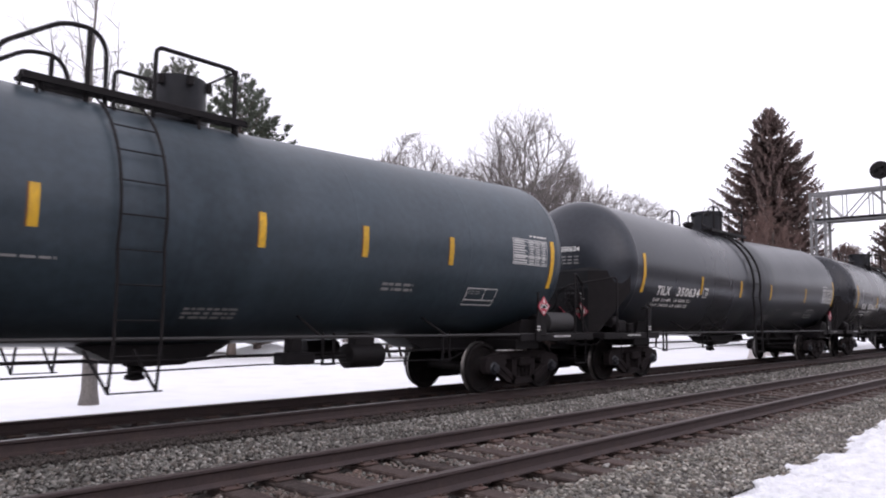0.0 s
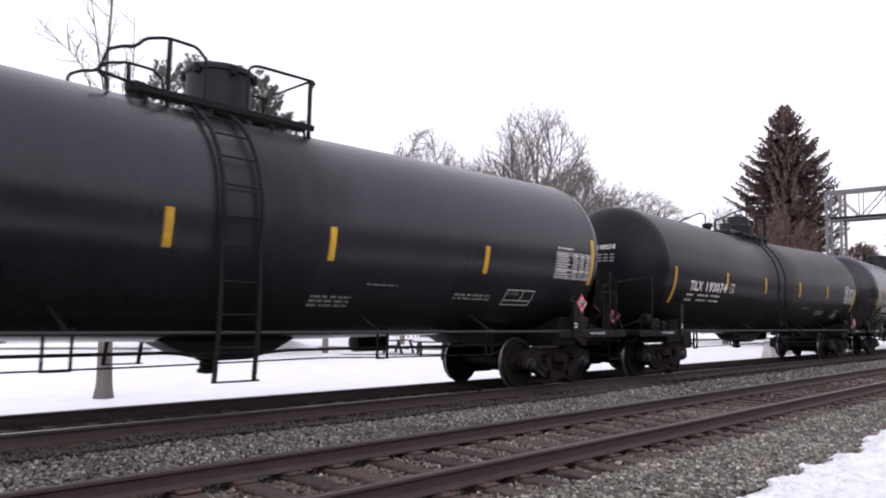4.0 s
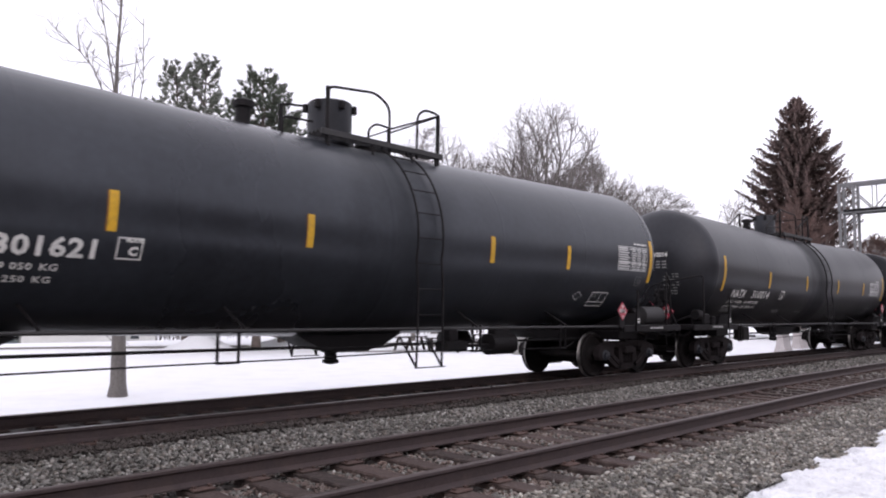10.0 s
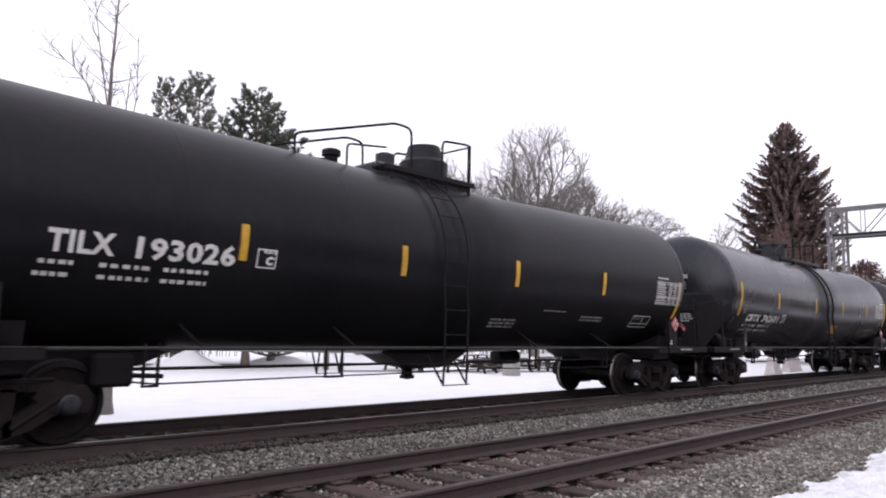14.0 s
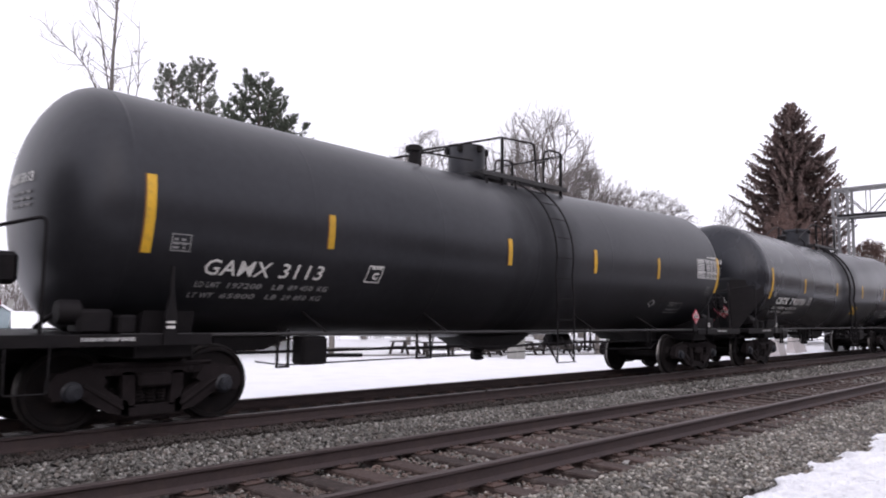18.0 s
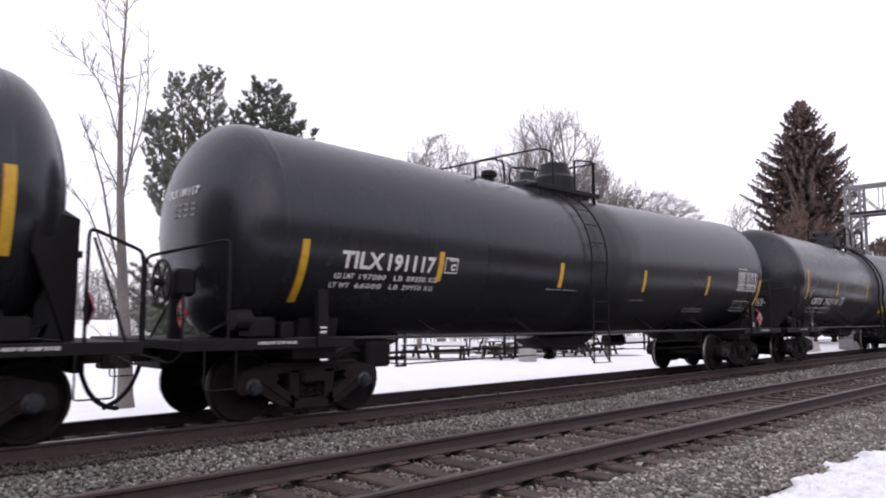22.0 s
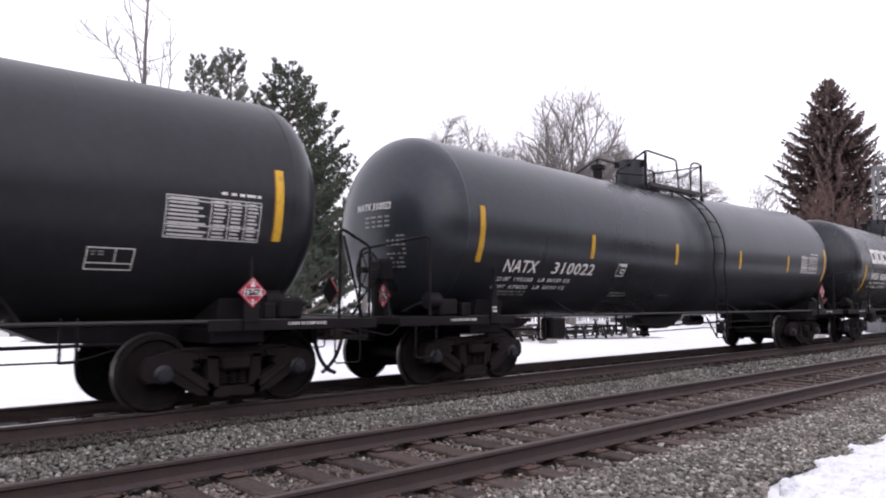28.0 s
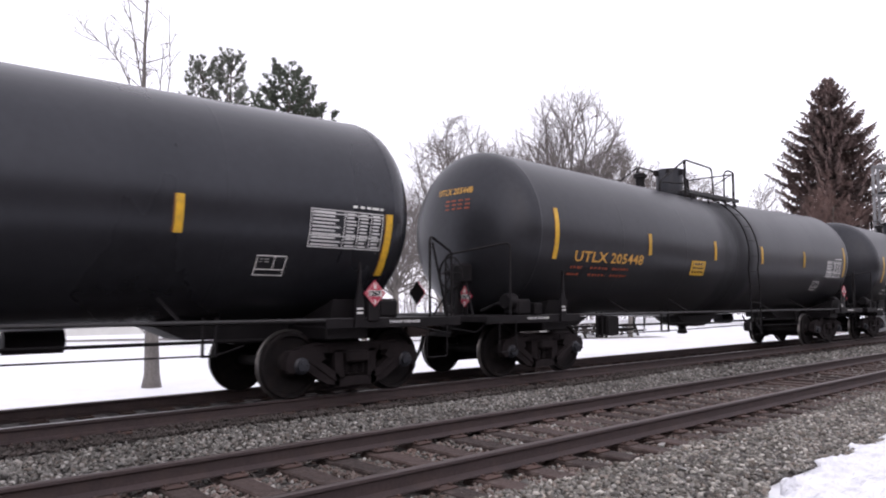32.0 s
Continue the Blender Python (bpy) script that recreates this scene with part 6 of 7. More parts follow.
def build_tracks():
    long_near = rail_mesh(RAILDULL, -220, 620)
    long_far = rail_mesh(RAILTOP, -220, 620)
    tie = Build().box(-0.115, 0.115, -1.295, 1.295, -0.17, 0.0, 0.014).mesh("tie", 0)
    tie.materials.append(TIE)
    # the far track has the same tie in a darker brown
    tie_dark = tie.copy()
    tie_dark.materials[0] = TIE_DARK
    plate = Build().box(-0.1, 0.1, -0.17, 0.17, 0.0, 0.018, 0.006)
    for sx, sy in ((-0.07, -0.1), (0.07, 0.1), (0.07, -0.1), (-0.07, 0.1)):
        plate.box(sx - 0.012, sx + 0.012, sy - 0.02, sy + 0.02, 0.015, 0.038, 0.004)
    plate = plate.mesh("tie_plate", 0)
    plate.materials.append(PLATE)
    rng = random.Random(5)
    for name, yc, me, count in (("track_near", Y_NEAR, long_near, 190), ("track_far", Y_FAR, long_far, 150)):
        track = thing(name, "railway track of steel rails on wooden ties in grey stone", "railway track", "", "structure")
        for s in (-1, 1):
            r = part("rail", me, None, track, "rusty steel rail with a worn head")
            r.matrix_basis = pose(0, yc + s * GAUGE / 2, 0)
        for i in range(count):
            x = (i - 14 + 0.5) * TIE_STEP
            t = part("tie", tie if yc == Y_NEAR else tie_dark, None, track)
            t.matrix_basis = pose(x + rng.uniform(-0.02, 0.02), yc + rng.uniform(-0.05, 0.05), TIE_TOP - rng.uniform(0.0, 0.012), rng.uniform(-0.3, 0.3), 0, rng.uniform(-1.2, 1.2))
            if i < 70:
                for s in (-1, 1):
                    p = part("tie_plate", plate, None, track)
                    p.matrix_basis = pose(x, yc + s * GAUGE / 2, TIE_TOP - 0.004)
    # far away the ties go on as one piece
    b = Build()
    for i in range(190, 900):
        x = (i - 14 + 0.5) * TIE_STEP
        for yc in (Y_NEAR, Y_FAR):
            b.box(x - 0.115, x + 0.115, yc - 1.295, yc + 1.295, TIE_TOP - 0.17, TIE_TOP)
    for i in range(-200, 0):
        x = (i - 14 + 0.5) * TIE_STEP
        b.box(x - 0.115, x + 0.115, Y_FAR - 1.295, Y_FAR + 1.295, TIE_TOP - 0.17, TIE_TOP)
        b.box(x - 0.115, x + 0.115, Y_NEAR - 1.295, Y_NEAR + 1.295, TIE_TOP - 0.17, TIE_TOP)
    solid("far_ties", b, TIE, "weathered wooden ties of the distant track", "railway ties", "stuff", 0)


def snow_bank():
    """Old snow with a ragged, lumpy edge beside the stone."""
    rng = np.random.default_rng(8)
    nx, ny = 520, 90
    x0, x1 = 4.0, 48.0
    v = []
    for i in range(nx + 1):
        u = i / nx
        x = x0 + (x1 - x0) * u ** 1.7
        edge = 2.68 + 0.03 * (x - 6.5) - 0.06 * max(0.0, 8.0 - x) + 0.06 * math.sin(x * 1.1) + 0.05 * math.sin(x * 2.9 + 1) + 0.16 * noise.noise((x * 2.2, 0, 3)) + 0.13 * noise.noise((x * 5, 4, 0)) + 0.07 * noise.noise((x * 14, 2, 0))
        for j in range(ny + 1):
            d = (j / ny) ** 1.6 * 3.4
            y = edge - d + 0.04 * noise.noise((x * 6, d * 6, 1)) * min(1, d * 5)
            top = 0.075 * (1 - math.exp(-d * 14)) + 0.05 * noise.noise((x * 2.0, y * 2.4, 0)) + 0.05 * abs(noise.noise((x * 5, y * 7, 5))) * min(1, d * 8) + 0.03 * noise.noise((x * 13, y * 15, 9))
            z = -0.3 + top + (0.02 if j else -0.06) + 0.04 * min(1, d)
            v.append((x, y, z))
    n = ny + 1
    f = [(i * n + j, i * n + j + 1, (i + 1) * n + j + 1, (i + 1) * n + j) for i in range(nx) for j in range(ny)]
    solid("snow_bank", Build().add(v, f), SNOW_OLD, "lumpy edge of old white snow beside the track", "snow", "stuff", 60)


build_ground()
behind()
build_tracks()
scatter(3.5, 20, 2.55, 3.95, 560, 0.023, True, STONE_PALE, "ballast_shoulder", "loose grey crushed stone of the track shoulder", 61, False, 0.012)
scatter(-2.5, 14, 2.55, 7.95, 800, 0.0215, True, STONE, "ballast", "loose grey crushed stone between the rails", 21, True)
scatter(-2.5, 14, 3.85, 6.55, 560, 0.021, True, STONE_BROWN, "ballast_fines", "small rust-stained stone between the ties", 31, True)
scatter(-2.5, 16, 7.85, 8.62, 620, 0.025, False, STONE_DARK, "ballast_oiled", "dark oily stone beside the far track", 51, False, 0.04)
scatter(20, 48, 2.55, 4.0, 200, 0.036, False, STONE_PALE, "ballast_verge", "pale crushed stone beside the distant track", 71, False, 0.012)
scatter(14, 44, 2.55, 8.0, 210, 0.042, False, STONE, "ballast_beyond", "grey crushed stone along the track", 41, True)
snow_bank()


# ---------------------------------------------------------------- trees
class Limbs:
    """Tapered limbs of a tree, collected as segments."""

    def __init__(self, seed, bound=None):
        self.rng, self.bound = random.Random(seed), bound
        self.thick, self.thin = Build(), Build()

    def seg(self, pts, r0, r1):
        if r0 > 0.045:
            self.thick.tube(pts, r0, 8 if r0 > 0.12 else 6, r1, cap=False)
        else:
            self.thin.tube(pts, r0, 3, r1, cap=False)

    def grow(self, p, d, length, r, level, spread=0.7, lift=0.12, kids=5, least=0.008):
        """A limb with side limbs, wandering upwards."""
        rng = self.rng
        n = 4 if level > 1 else 3
        pts, dirs = [Vector(p)], []
        d = Vector(d).normalized()
        for _ in range(n):
            d = (d + Vector((rng.gauss(0, 0.13), rng.gauss(0, 0.13), rng.gauss(0, 0.08) + lift * 0.5))).normalized()
            q = pts[-1] + d * (length / n)
            if self.bound and sum(((q[i] - self.bound[0][i]) / self.bound[1][i]) ** 2 for i in range(3)) > 1 + rng.uniform(-0.12, 0.12):
                if len(pts) < 2:
                    return
                break
            pts.append(q)
            dirs.append(d.copy())
        n = len(dirs)
        r1 = max(r * 0.35, least)
        self.seg(pts, r, r1)
        if level <= 0:
            return
        for i in range(kids):
            t = 0.25 + 0.75 * (i + rng.random()) / kids
            k = min(int(t * n), n - 1)
            q = pts[k].lerp(pts[k + 1], t * n - k)
            side = Vector((rng.gauss(0, 1), rng.gauss(0, 1), rng.gauss(0, 0.6)))
            side = (side - dirs[k] * side.dot(dirs[k])).normalized()
            nd = (dirs[k] * (1 - spread * 0.5) + side * spread + Vector((0, 0, lift))).normalized()
            self.grow(q, nd, length * rng.uniform(0.42, 0.68) * (1.15 - 0.45 * t), max(r * (0.62 - 0.25 * t), least), level - 1, spread, lift, kids if level > 1 else max(3, kids - 1), least)


def sideways(base, r, z):
    """A point r metres to the right of a tree's foot, as seen from the track, and z up."""
    d = Vector((base[0], base[1], 0)).normalized()
    return Vector((base[0] + d.y * r, base[1] - d.x * r, base[2] + z))


def finish(name, limbs, bark, twig, label, category="tree"):
    tree = thing(name, label, category)
    part("trunk", limbs.thick, bark, tree, smooth=60)
    if limbs.thin.v:
        part("crown", limbs.thin, twig, tree, smooth=60)
    return tree


def maple(base):
    """The bare tree close behind the train."""
    t = Limbs(7)
    S = lambda r, z, out=0.0: sideways(base, r, z) + Vector((base[0], base[1], 0)).normalized() * out
    trunk = [S(0, -0.1), S(0.0, 0.25), S(-0.03, 1.2), S(-0.12, 2.2), S(-0.2, 3.4), S(-0.28, 4.7), S(-0.33, 6.0), S(-0.34, 7.4), S(-0.3, 9.2)]
    t.thick.tube(trunk[:2], 0.22, 10, 0.16, cap=False)
    t.thick.tube(trunk[1:6], 0.16, 10, 0.072, cap=False)
    t.thick.tube(trunk[5:], 0.072, 8, 0.016, cap=False)
    big = [
        ([S(-0.12, 2.5), S(-0.42, 3.6, -0.1), S(-0.6, 4.6, -0.2), S(-0.85, 5.5, -0.2), S(-1.15, 6.2, -0.2)], 0.042),
        ([S(-0.12, 2.3), S(-0.5, 3.2, 0.3), S(-0.85, 4.1, 0.4), S(-1.25, 4.7, 0.5), S(-1.75, 4.9, 0.5)], 0.034),
        ([S(-0.26, 4.2), S(-0.12, 5.2, 0.2), S(-0.02, 6.3, 0.3), S(0.05, 7.6, 0.3)], 0.036),
        ([S(-0.32, 5.6), S(-0.55, 6.4), S(-0.8, 7.0), S(-1.1, 7.35), S(-1.45, 7.6)], 0.022),
        ([S(-0.33, 6.3), S(-0.5, 7.3, 0.2), S(-0.66, 8.2, 0.2), S(-0.78, 9.0, 0.2)], 0.022),
        ([S(-0.28, 4.6), S(-0.65, 5.3, -0.3), S(-1.05, 5.7, -0.3)], 0.022),
        ([S(-0.12, 5.2, 0.2), S(0.1, 6.0, 0.1), S(0.2, 6.9, 0.1), S(0.15, 8.3)], 0.022),
    ]
    for pts, r in big:
        t.seg(pts, r, 0.008)
        for i in range(len(pts) * 3):
            k = t.rng.randrange(len(pts) - 1)
            q = pts[k].lerp(pts[k + 1], t.rng.random())
            d = (pts[k + 1] - pts[k]).normalized() * 0.7 + Vector((t.rng.gauss(0, 0.6), t.rng.gauss(0, 0.6), t.rng.gauss(0.25, 0.3)))
            t.grow(q, d, t.rng.uniform(0.3, 0.8), 0.011, 1, 0.7, 0.1, 3, 0.004)
    for i in range(26):
        k = t.rng.uniform(4.2, 9.0)
        q = S(-0.31, k)
        d = Vector((t.rng.gauss(0, 1), t.rng.gauss(0, 1), t.rng.uniform(0.3, 1.0)))
        t.grow(q, d, t.rng.uniform(0.35, 0.85), 0.013, 1, 0.7, 0.1, 3, 0.004)
    # shoots round the foot
    for i in range(24):
        a = t.rng.uniform(0, 6.28)
        z = t.rng.uniform(1.0, 3.0)
        t.grow(S(-0.06 + t.rng.uniform(-0.1, 0.1), z), (math.cos(a), math.sin(a), t.rng.uniform(0.2, 0.9)), t.rng.uniform(0.5, 1.4), 0.012, 1, 0.6, 0.05, 4, 0.004)
    return finish("bare_tree", t, BARK, TWIG, "tall bare leafless tree with grey bark standing in snow")


def crown_tree(name, x, y, z0, height, width, seed, twig, label, kids=6, levels=3, fork=0.3, least=0.014, n=20, spread=0.66):
    t = Limbs(seed, ((x, y, z0 + height * (0.42 + fork * 0.5)), (width / 2, width / 2, height * (0.58 - fork * 0.5))))
    base = Vector((x, y, z0))
    top = base + Vector((0, 0, height * fork))
    t.thick.tube([base - Vector((0, 0, 0.2)), base + Vector((0.05, 0, height * fork * 0.5)), top], height * 0.022, 9, height * 0.016, cap=False)
    for i in range(n):
        a = 2 * math.pi * (i * 0.382 + t.rng.random() * 0.1)
        el = radians(18 + 62 * (i + 0.5) / n)
        ln = 1 / math.hypot(math.cos(el) / (width / 2), math.sin(el) / (height * (1 - fork))) * t.rng.uniform(0.95, 1.05)
        t.grow(top - Vector((0, 0, t.rng.uniform(0, height * fork * 0.3))), (math.cos(a) * math.cos(el), math.sin(a) * math.cos(el), math.sin(el)), ln, height * 0.0075, levels, spread, 0.06, kids, least)
    t.grow(top, (0, 0, 1), height * (1 - fork) * 0.8, height * 0.009, levels, 0.6, 0.1, kids, least)
    return finish(name, t, BARK, twig, label)


def needle_spray(b, p, d, length, width, droop, rng):
    d = d.normalized()
    s = d.cross(Vector((0, 0, 1)))
    s = s.normalized() if s.length > 0.01 else Vector((1, 0, 0))
    m = p + d * length * 0.45 + s * rng.uniform(-0.05, 0.05)
    e = p + d * length + Vector((0, 0, -droop))
    u = Vector((0, 0, width * 0.45))
    b.add([p, m + s * width * 0.5, e, m - s * width * 0.5, m + u, m - u], [(0, 1, 2, 3), (0, 4, 2, 5)])


def spruce_tree(x, y, z0, top, reach, seed, label, mat):
    """Norway spruce: whorls of limbs that sag and turn up at the tips, with hanging sprays and gaps between."""
    rng = random.Random(seed)
    trunk, crown = Build(), Build()
    h = top - z0
    trunk.tube([(x, y, z0 - 0.2), (x, y, z0 + h * 0.5), (x, y, top - 0.3)], h * 0.016, 8, 0.02, cap=False)
    z = z0 + 0.1 * h
    while z < top - 0.2:
        d = top - z
        rad = reach * min(1.0, d / (0.36 * h)) ** 0.8 * rng.uniform(0.88, 1.05) + 0.1
        n = 13 if d > 3 else 8
        a0 = rng.uniform(0, 6.28)
        for i in range(n):
            a = a0 + 2 * math.pi * i / n + rng.uniform(-0.25, 0.25)
            r = rad * rng.uniform(0.72, 1.1)
            out = Vector((math.cos(a), math.sin(a), 0))
            rise = 0.35 if d < 2.5 else 0.0
            pts = [Vector((x, y, z)) + out * (r * t) + Vector((0, 0, r * (-0.42 * t + 0.5 * t ** 3 + rise * t))) for t in (0, 0.25, 0.5, 0.75, 1.0)]
            trunk.tube(pts, 0.035, 3, 0.008, cap=False)
            m = max(6, int(r * 10))
            for k in range(m):
                t = 0.12 + 0.88 * (k + rng.random()) / m
                q = min(int(t * 4), 3)
                p = pts[q].lerp(pts[q + 1], min(1.0, t * 4 - q))
                along = (pts[q + 1] - pts[q]).normalized()
                side = along.cross(Vector((0, 0, 1))) * (1 if k % 2 else -1)
                ln = (0.3 + 0.32 * (1 - t)) * (0.6 + 0.4 * min(1, r / 2))
                needle_spray(crown, p, along * 0.8 + side * rng.uniform(0.3, 0.9) + Vector((0, 0, rng.uniform(-0.25, 0.3))), ln * rng.uniform(0.8, 1.4), 0.2, rng.uniform(0.0, 0.14), rng)
                if rng.random() < 0.65:
                    needle_spray(crown, p, along * 0.3 + side * 0.2 + Vector((0, 0, -0.9)), rng.uniform(0.25, 0.5), 0.16, 0.05, rng)
            needle_spray(crown, pts[-2], pts[-1] - pts[-2] + Vector((0, 0, 0.12)), 0.16 * r + 0.28, 0.22, -0.08, rng)
        z += (0.36 + 0.16 * min(1, d / 8)) * rng.uniform(0.85, 1.15)
    needle_spray(crown, Vector((x, y, top - 0.8)), Vector((0.02, 0, 1)), 1.0, 0.16, 0, rng)
    for k in range(5):
        a = 1.26 * k
        needle_spray(crown, Vector((x, y, top - 0.5)), Vector((math.cos(a), math.sin(a), 0.8)), 0.4, 0.12, 0, rng)
    tree = thing("spruce_tree", label, "tree")
    part("trunk", trunk, PINE_BARK, tree, smooth=60)
    part("crown", crown, mat, tree, smooth=0)
    return tree


def tuft(b, p, d, r, rng, n=26):
    """A brush of long needles round the end of a twig."""
    for _ in range(n):
        v = (Vector((rng.gauss(0, 1), rng.gauss(0, 1), rng.gauss(0.15, 0.7))).normalized() + d * 0.9).normalized()
        ln = r * rng.uniform(0.6, 1.2)
        s = v.cross(Vector((rng.gauss(0, 1), rng.gauss(0, 1), 1))).normalized() * (r * 0.1)
        q = p + v * r * rng.uniform(-0.3, 0.1)
        b.add([q - s, q + s, q + v * ln], [(0, 1, 2)])


def pine_tree(x, y, z0, tops, low, seed, label, tiers, rise, shape, dense, needles):
    """White pine: separate limbs in whorls, each a flat plume of side twigs that end in brushes of needles."""
    rng = random.Random(seed)
    trunk, crown = Build(), Build()
    base = Vector((x, y, z0))
    split = base + Vector((0, 0, low))
    trunk.tube([base - Vector((0, 0, 0.2)), split], 0.26, 9, 0.2, cap=False)
    for tp, width, clear in tops:
        tip = Vector(tp)
        line = [split, split.lerp(tip, 0.3) + Vector((rng.uniform(-0.15, 0.15), rng.uniform(-0.15, 0.15), 0)), split.lerp(tip, 0.6) + Vector((rng.uniform(-0.1, 0.1), 0, 0)), tip]
        trunk.tube(line, 0.17, 7, 0.03, cap=False)
        span = (tip - split).length
        z = clear * span
        while z < span - 0.15:
            t = z / span
            q = min(int(t * 3), 2)
            p = line[q].lerp(line[q + 1], t * 3 - q)
            n = rng.randint(4, 6) + (2 if width * (1 - t) ** shape > 2.4 else 0)
            a0 = rng.uniform(0, 6.28)
            for i in range(n):
                a = a0 + 6.283 * i / n + rng.uniform(-0.35, 0.35)
                ln = width * (1 - t) ** shape * rng.uniform(0.55, 1.12) + 0.3
                out = Vector((math.cos(a), math.sin(a), 0))
                up = rise * (0.7 + 0.3 * t) * rng.uniform(0.7, 1.3)
                pts = [p + out * (ln * k) + Vector((0, 0, ln * (up * k + 0.3 * k * k * k))) for k in (0, 0.35, 0.7, 1.0)]
                trunk.tube(pts, 0.02 + 0.014 * ln, 4, 0.008, cap=False)
                m = max(3, int(ln * 4.2 * dense))
                for k in range(m + 1):
                    u = 1.0 if k == m else 0.3 + 0.68 * (k + rng.random()) / m
                    j = min(int(u * 3), 2)
                    c = pts[j].lerp(pts[j + 1], min(1.0, u * 3 - j))
                    along = (pts[j + 1] - pts[j]).normalized()
                    side = out.cross(Vector((0, 0, 1))) * ((1 if k % 2 else -1) if k < m else 0)
                    d = (along + side * rng.uniform(0.5, 1.1) + Vector((0, 0, rng.uniform(-0.05, 0.3)))).normalized()
                    sub = (0.25 + 0.26 * ln * (1.15 - u)) * rng.uniform(0.7, 1.2)
                    steps = max(2, int(sub / 0.2))
                    for g in range(steps):
                        at = c + d * (sub * (g + 1) / steps) + Vector((rng.gauss(0, 0.03), rng.gauss(0, 0.03), rng.gauss(0.02, 0.03)))
                        tuft(crown, at, (d + Vector((0, 0, 0.45))).normalized(), rng.uniform(0.2, 0.31), rng)
            z += tiers * rng.uniform(0.75, 1.25) * (1.2 - 0.55 * t)
        for k in range(7):
            tuft(crown, tip + Vector((rng.gauss(0, 0.12), rng.gauss(0, 0.12), rng.uniform(-0.6, 0.0))), Vector((0, 0, 1)), 0.26, rng)
    tree = thing("pine_tree", label, "tree")
    part("trunk", trunk, PINE_BARK, tree, smooth=60)
    part("crown", crown, needles, tree, smooth=0)
    return tree


maple((5.88, 15.78, -0.5))
pine_tree(17.4, 37.4, -0.5, [((16.55, 38.2, 14.4), 2.6, 0.4), ((18.0, 37.5, 14.9), 2.5, 0.4), ((15.4, 38.6, 12.1), 2.0, 0.5)], 1.6, 3, "tall white pine with grey-green tufts and forked tops", 0.66, 0.8, 0.62, 1.0, PINE_PALE)
pine_tree(17.75, 30.7, -0.5, [((17.7, 30.75, 12.7), 5.2, 0.03)], 0.6, 12, "white pine with a dark green pointed crown in tiers", 0.5, 0.45, 0.8, 1.35, PINE)
pine_tree(16.1, 34.0, -0.5, [((16.1, 34.0, 6.4), 3.3, 0.0)], 0.5, 17, "low broad dark green pine below taller ones", 0.5, 0.22, 0.5, 1.0, PINE)
pine_tree(20.2, 32.4, -0.5, [((20.2, 32.4, 4.6), 2.6, 0.0)], 0.4, 19, "low spreading dark green pine beside the drive", 0.45, 0.2, 0.45, 1.0, PINE)
spruce_tree(62.5, 21.2, -0.8, 19.6, 4.3, 5, "tall dark spruce with drooping branches behind the train", SPRUCE)
spruce_tree(74.5, 13.6, -0.8, 13.4, 3.4, 9, "reddish dark spruce beyond the signal bridge", SPRUCE)
crown_tree("bare_tree", 47.6, 36.4, -0.9, 20.4, 12.4, 34, TWIG, "broad bare tree with a rounded crown of fine twigs", 6, 3, 0.22, 0.008, 34, 0.55)
crown_tree("bare_tree", 43.0, 44.6, -0.9, 18.6, 13.0, 22, TWIG, "bare tree with thin upright twigs behind a larger one", 6, 3, 0.3, 0.011)
crown_tree("bare_tree", 57.0, 38.6, -0.9, 17.4, 13.0, 23, TWIG, "bare twiggy tree in the row beyond the track", 7, 3, 0.25)
crown_tree("bare_tree", 65.0, 36.5, -0.9, 15.4, 13.0, 24, TWIG, "low bare twiggy tree in the row beyond the track", 7, 3, 0.25)
crown_tree("bare_tree", 56.6, 24.1, -0.9, 12.8, 4.5, 25, TWIG, "slender bare tree beside the spruce", 5, 3, 0.3)
crown_tree("bare_tree", 30.4, 33.5, -0.6, 7.4, 4.0, 27, TWIG, "small bare park tree in the snow", 5, 2, 0.35, 0.008)
crown_tree("bare_tree", 32.6, 21.1, -0.7, 6.4, 4.2, 29, TWIG, "young bare park tree with a straight trunk", 5, 2, 0.38, 0.007)
crown_tree("bare_tree", 33.6, 42.0, -0.9, 11.6, 7.5, 41, TWIG, "small bare tree with a brown-grey rounded crown", 6, 3, 0.28, 0.009)
crown_tree("shrubby_tree", 56.9, 19.3, -0.9, 12.0, 5.4, 26, TWIG_RED, "reddish-brown leafless tree in front of the spruce", 5, 4, 0.14, 0.01)
crown_tree("shrubby_tree", 66.5, 16.6, -0.9, 9.0, 5.0, 28, TWIG_RED, "rounded reddish-brown leafless tree by the signal bridge", 8, 3, 0.16, 0.02)


def thicket(name, x0, x1, y0, y1, z0, z1, count, seed, label):
    """Distant leafless woods."""
    rng = random.Random(seed)
    b = Build()
    for i in range(count):
        x, y = rng.uniform(x0, x1), rng.uniform(y0, y1)
        h = z0 + (z1 - z0) * (0.55 + 0.45 * math.sin(x * 0.35) * math.sin(x * 0.11 + 1)) * rng.uniform(0.6, 1.0)
        zg = height(x, y)
        p = Vector((x, y, zg))
        d = Vector((rng.gauss(0, 0.1), rng.gauss(0, 0.1), 1))
        q = p + d * (h - zg)
        b.tube([p, p.lerp(q, 0.5) + Vector((rng.gauss(0, 0.15), 0, 0)), q], 0.07, 3, 0.015, cap=False)
        for k in range(9):
            t = rng.uniform(0.25, 0.95)
            c = p.lerp(q, t)
            e = c + Vector((rng.gauss(0, 1), rng.gauss(0, 1), rng.uniform(0.3, 1.4))) * (h - zg) * 0.16
            b.tube([c, e], 0.03, 3, 0.012, cap=False)
    return tagged(solid(name, b, TWIG, label, "woods", "stuff", 60), label)


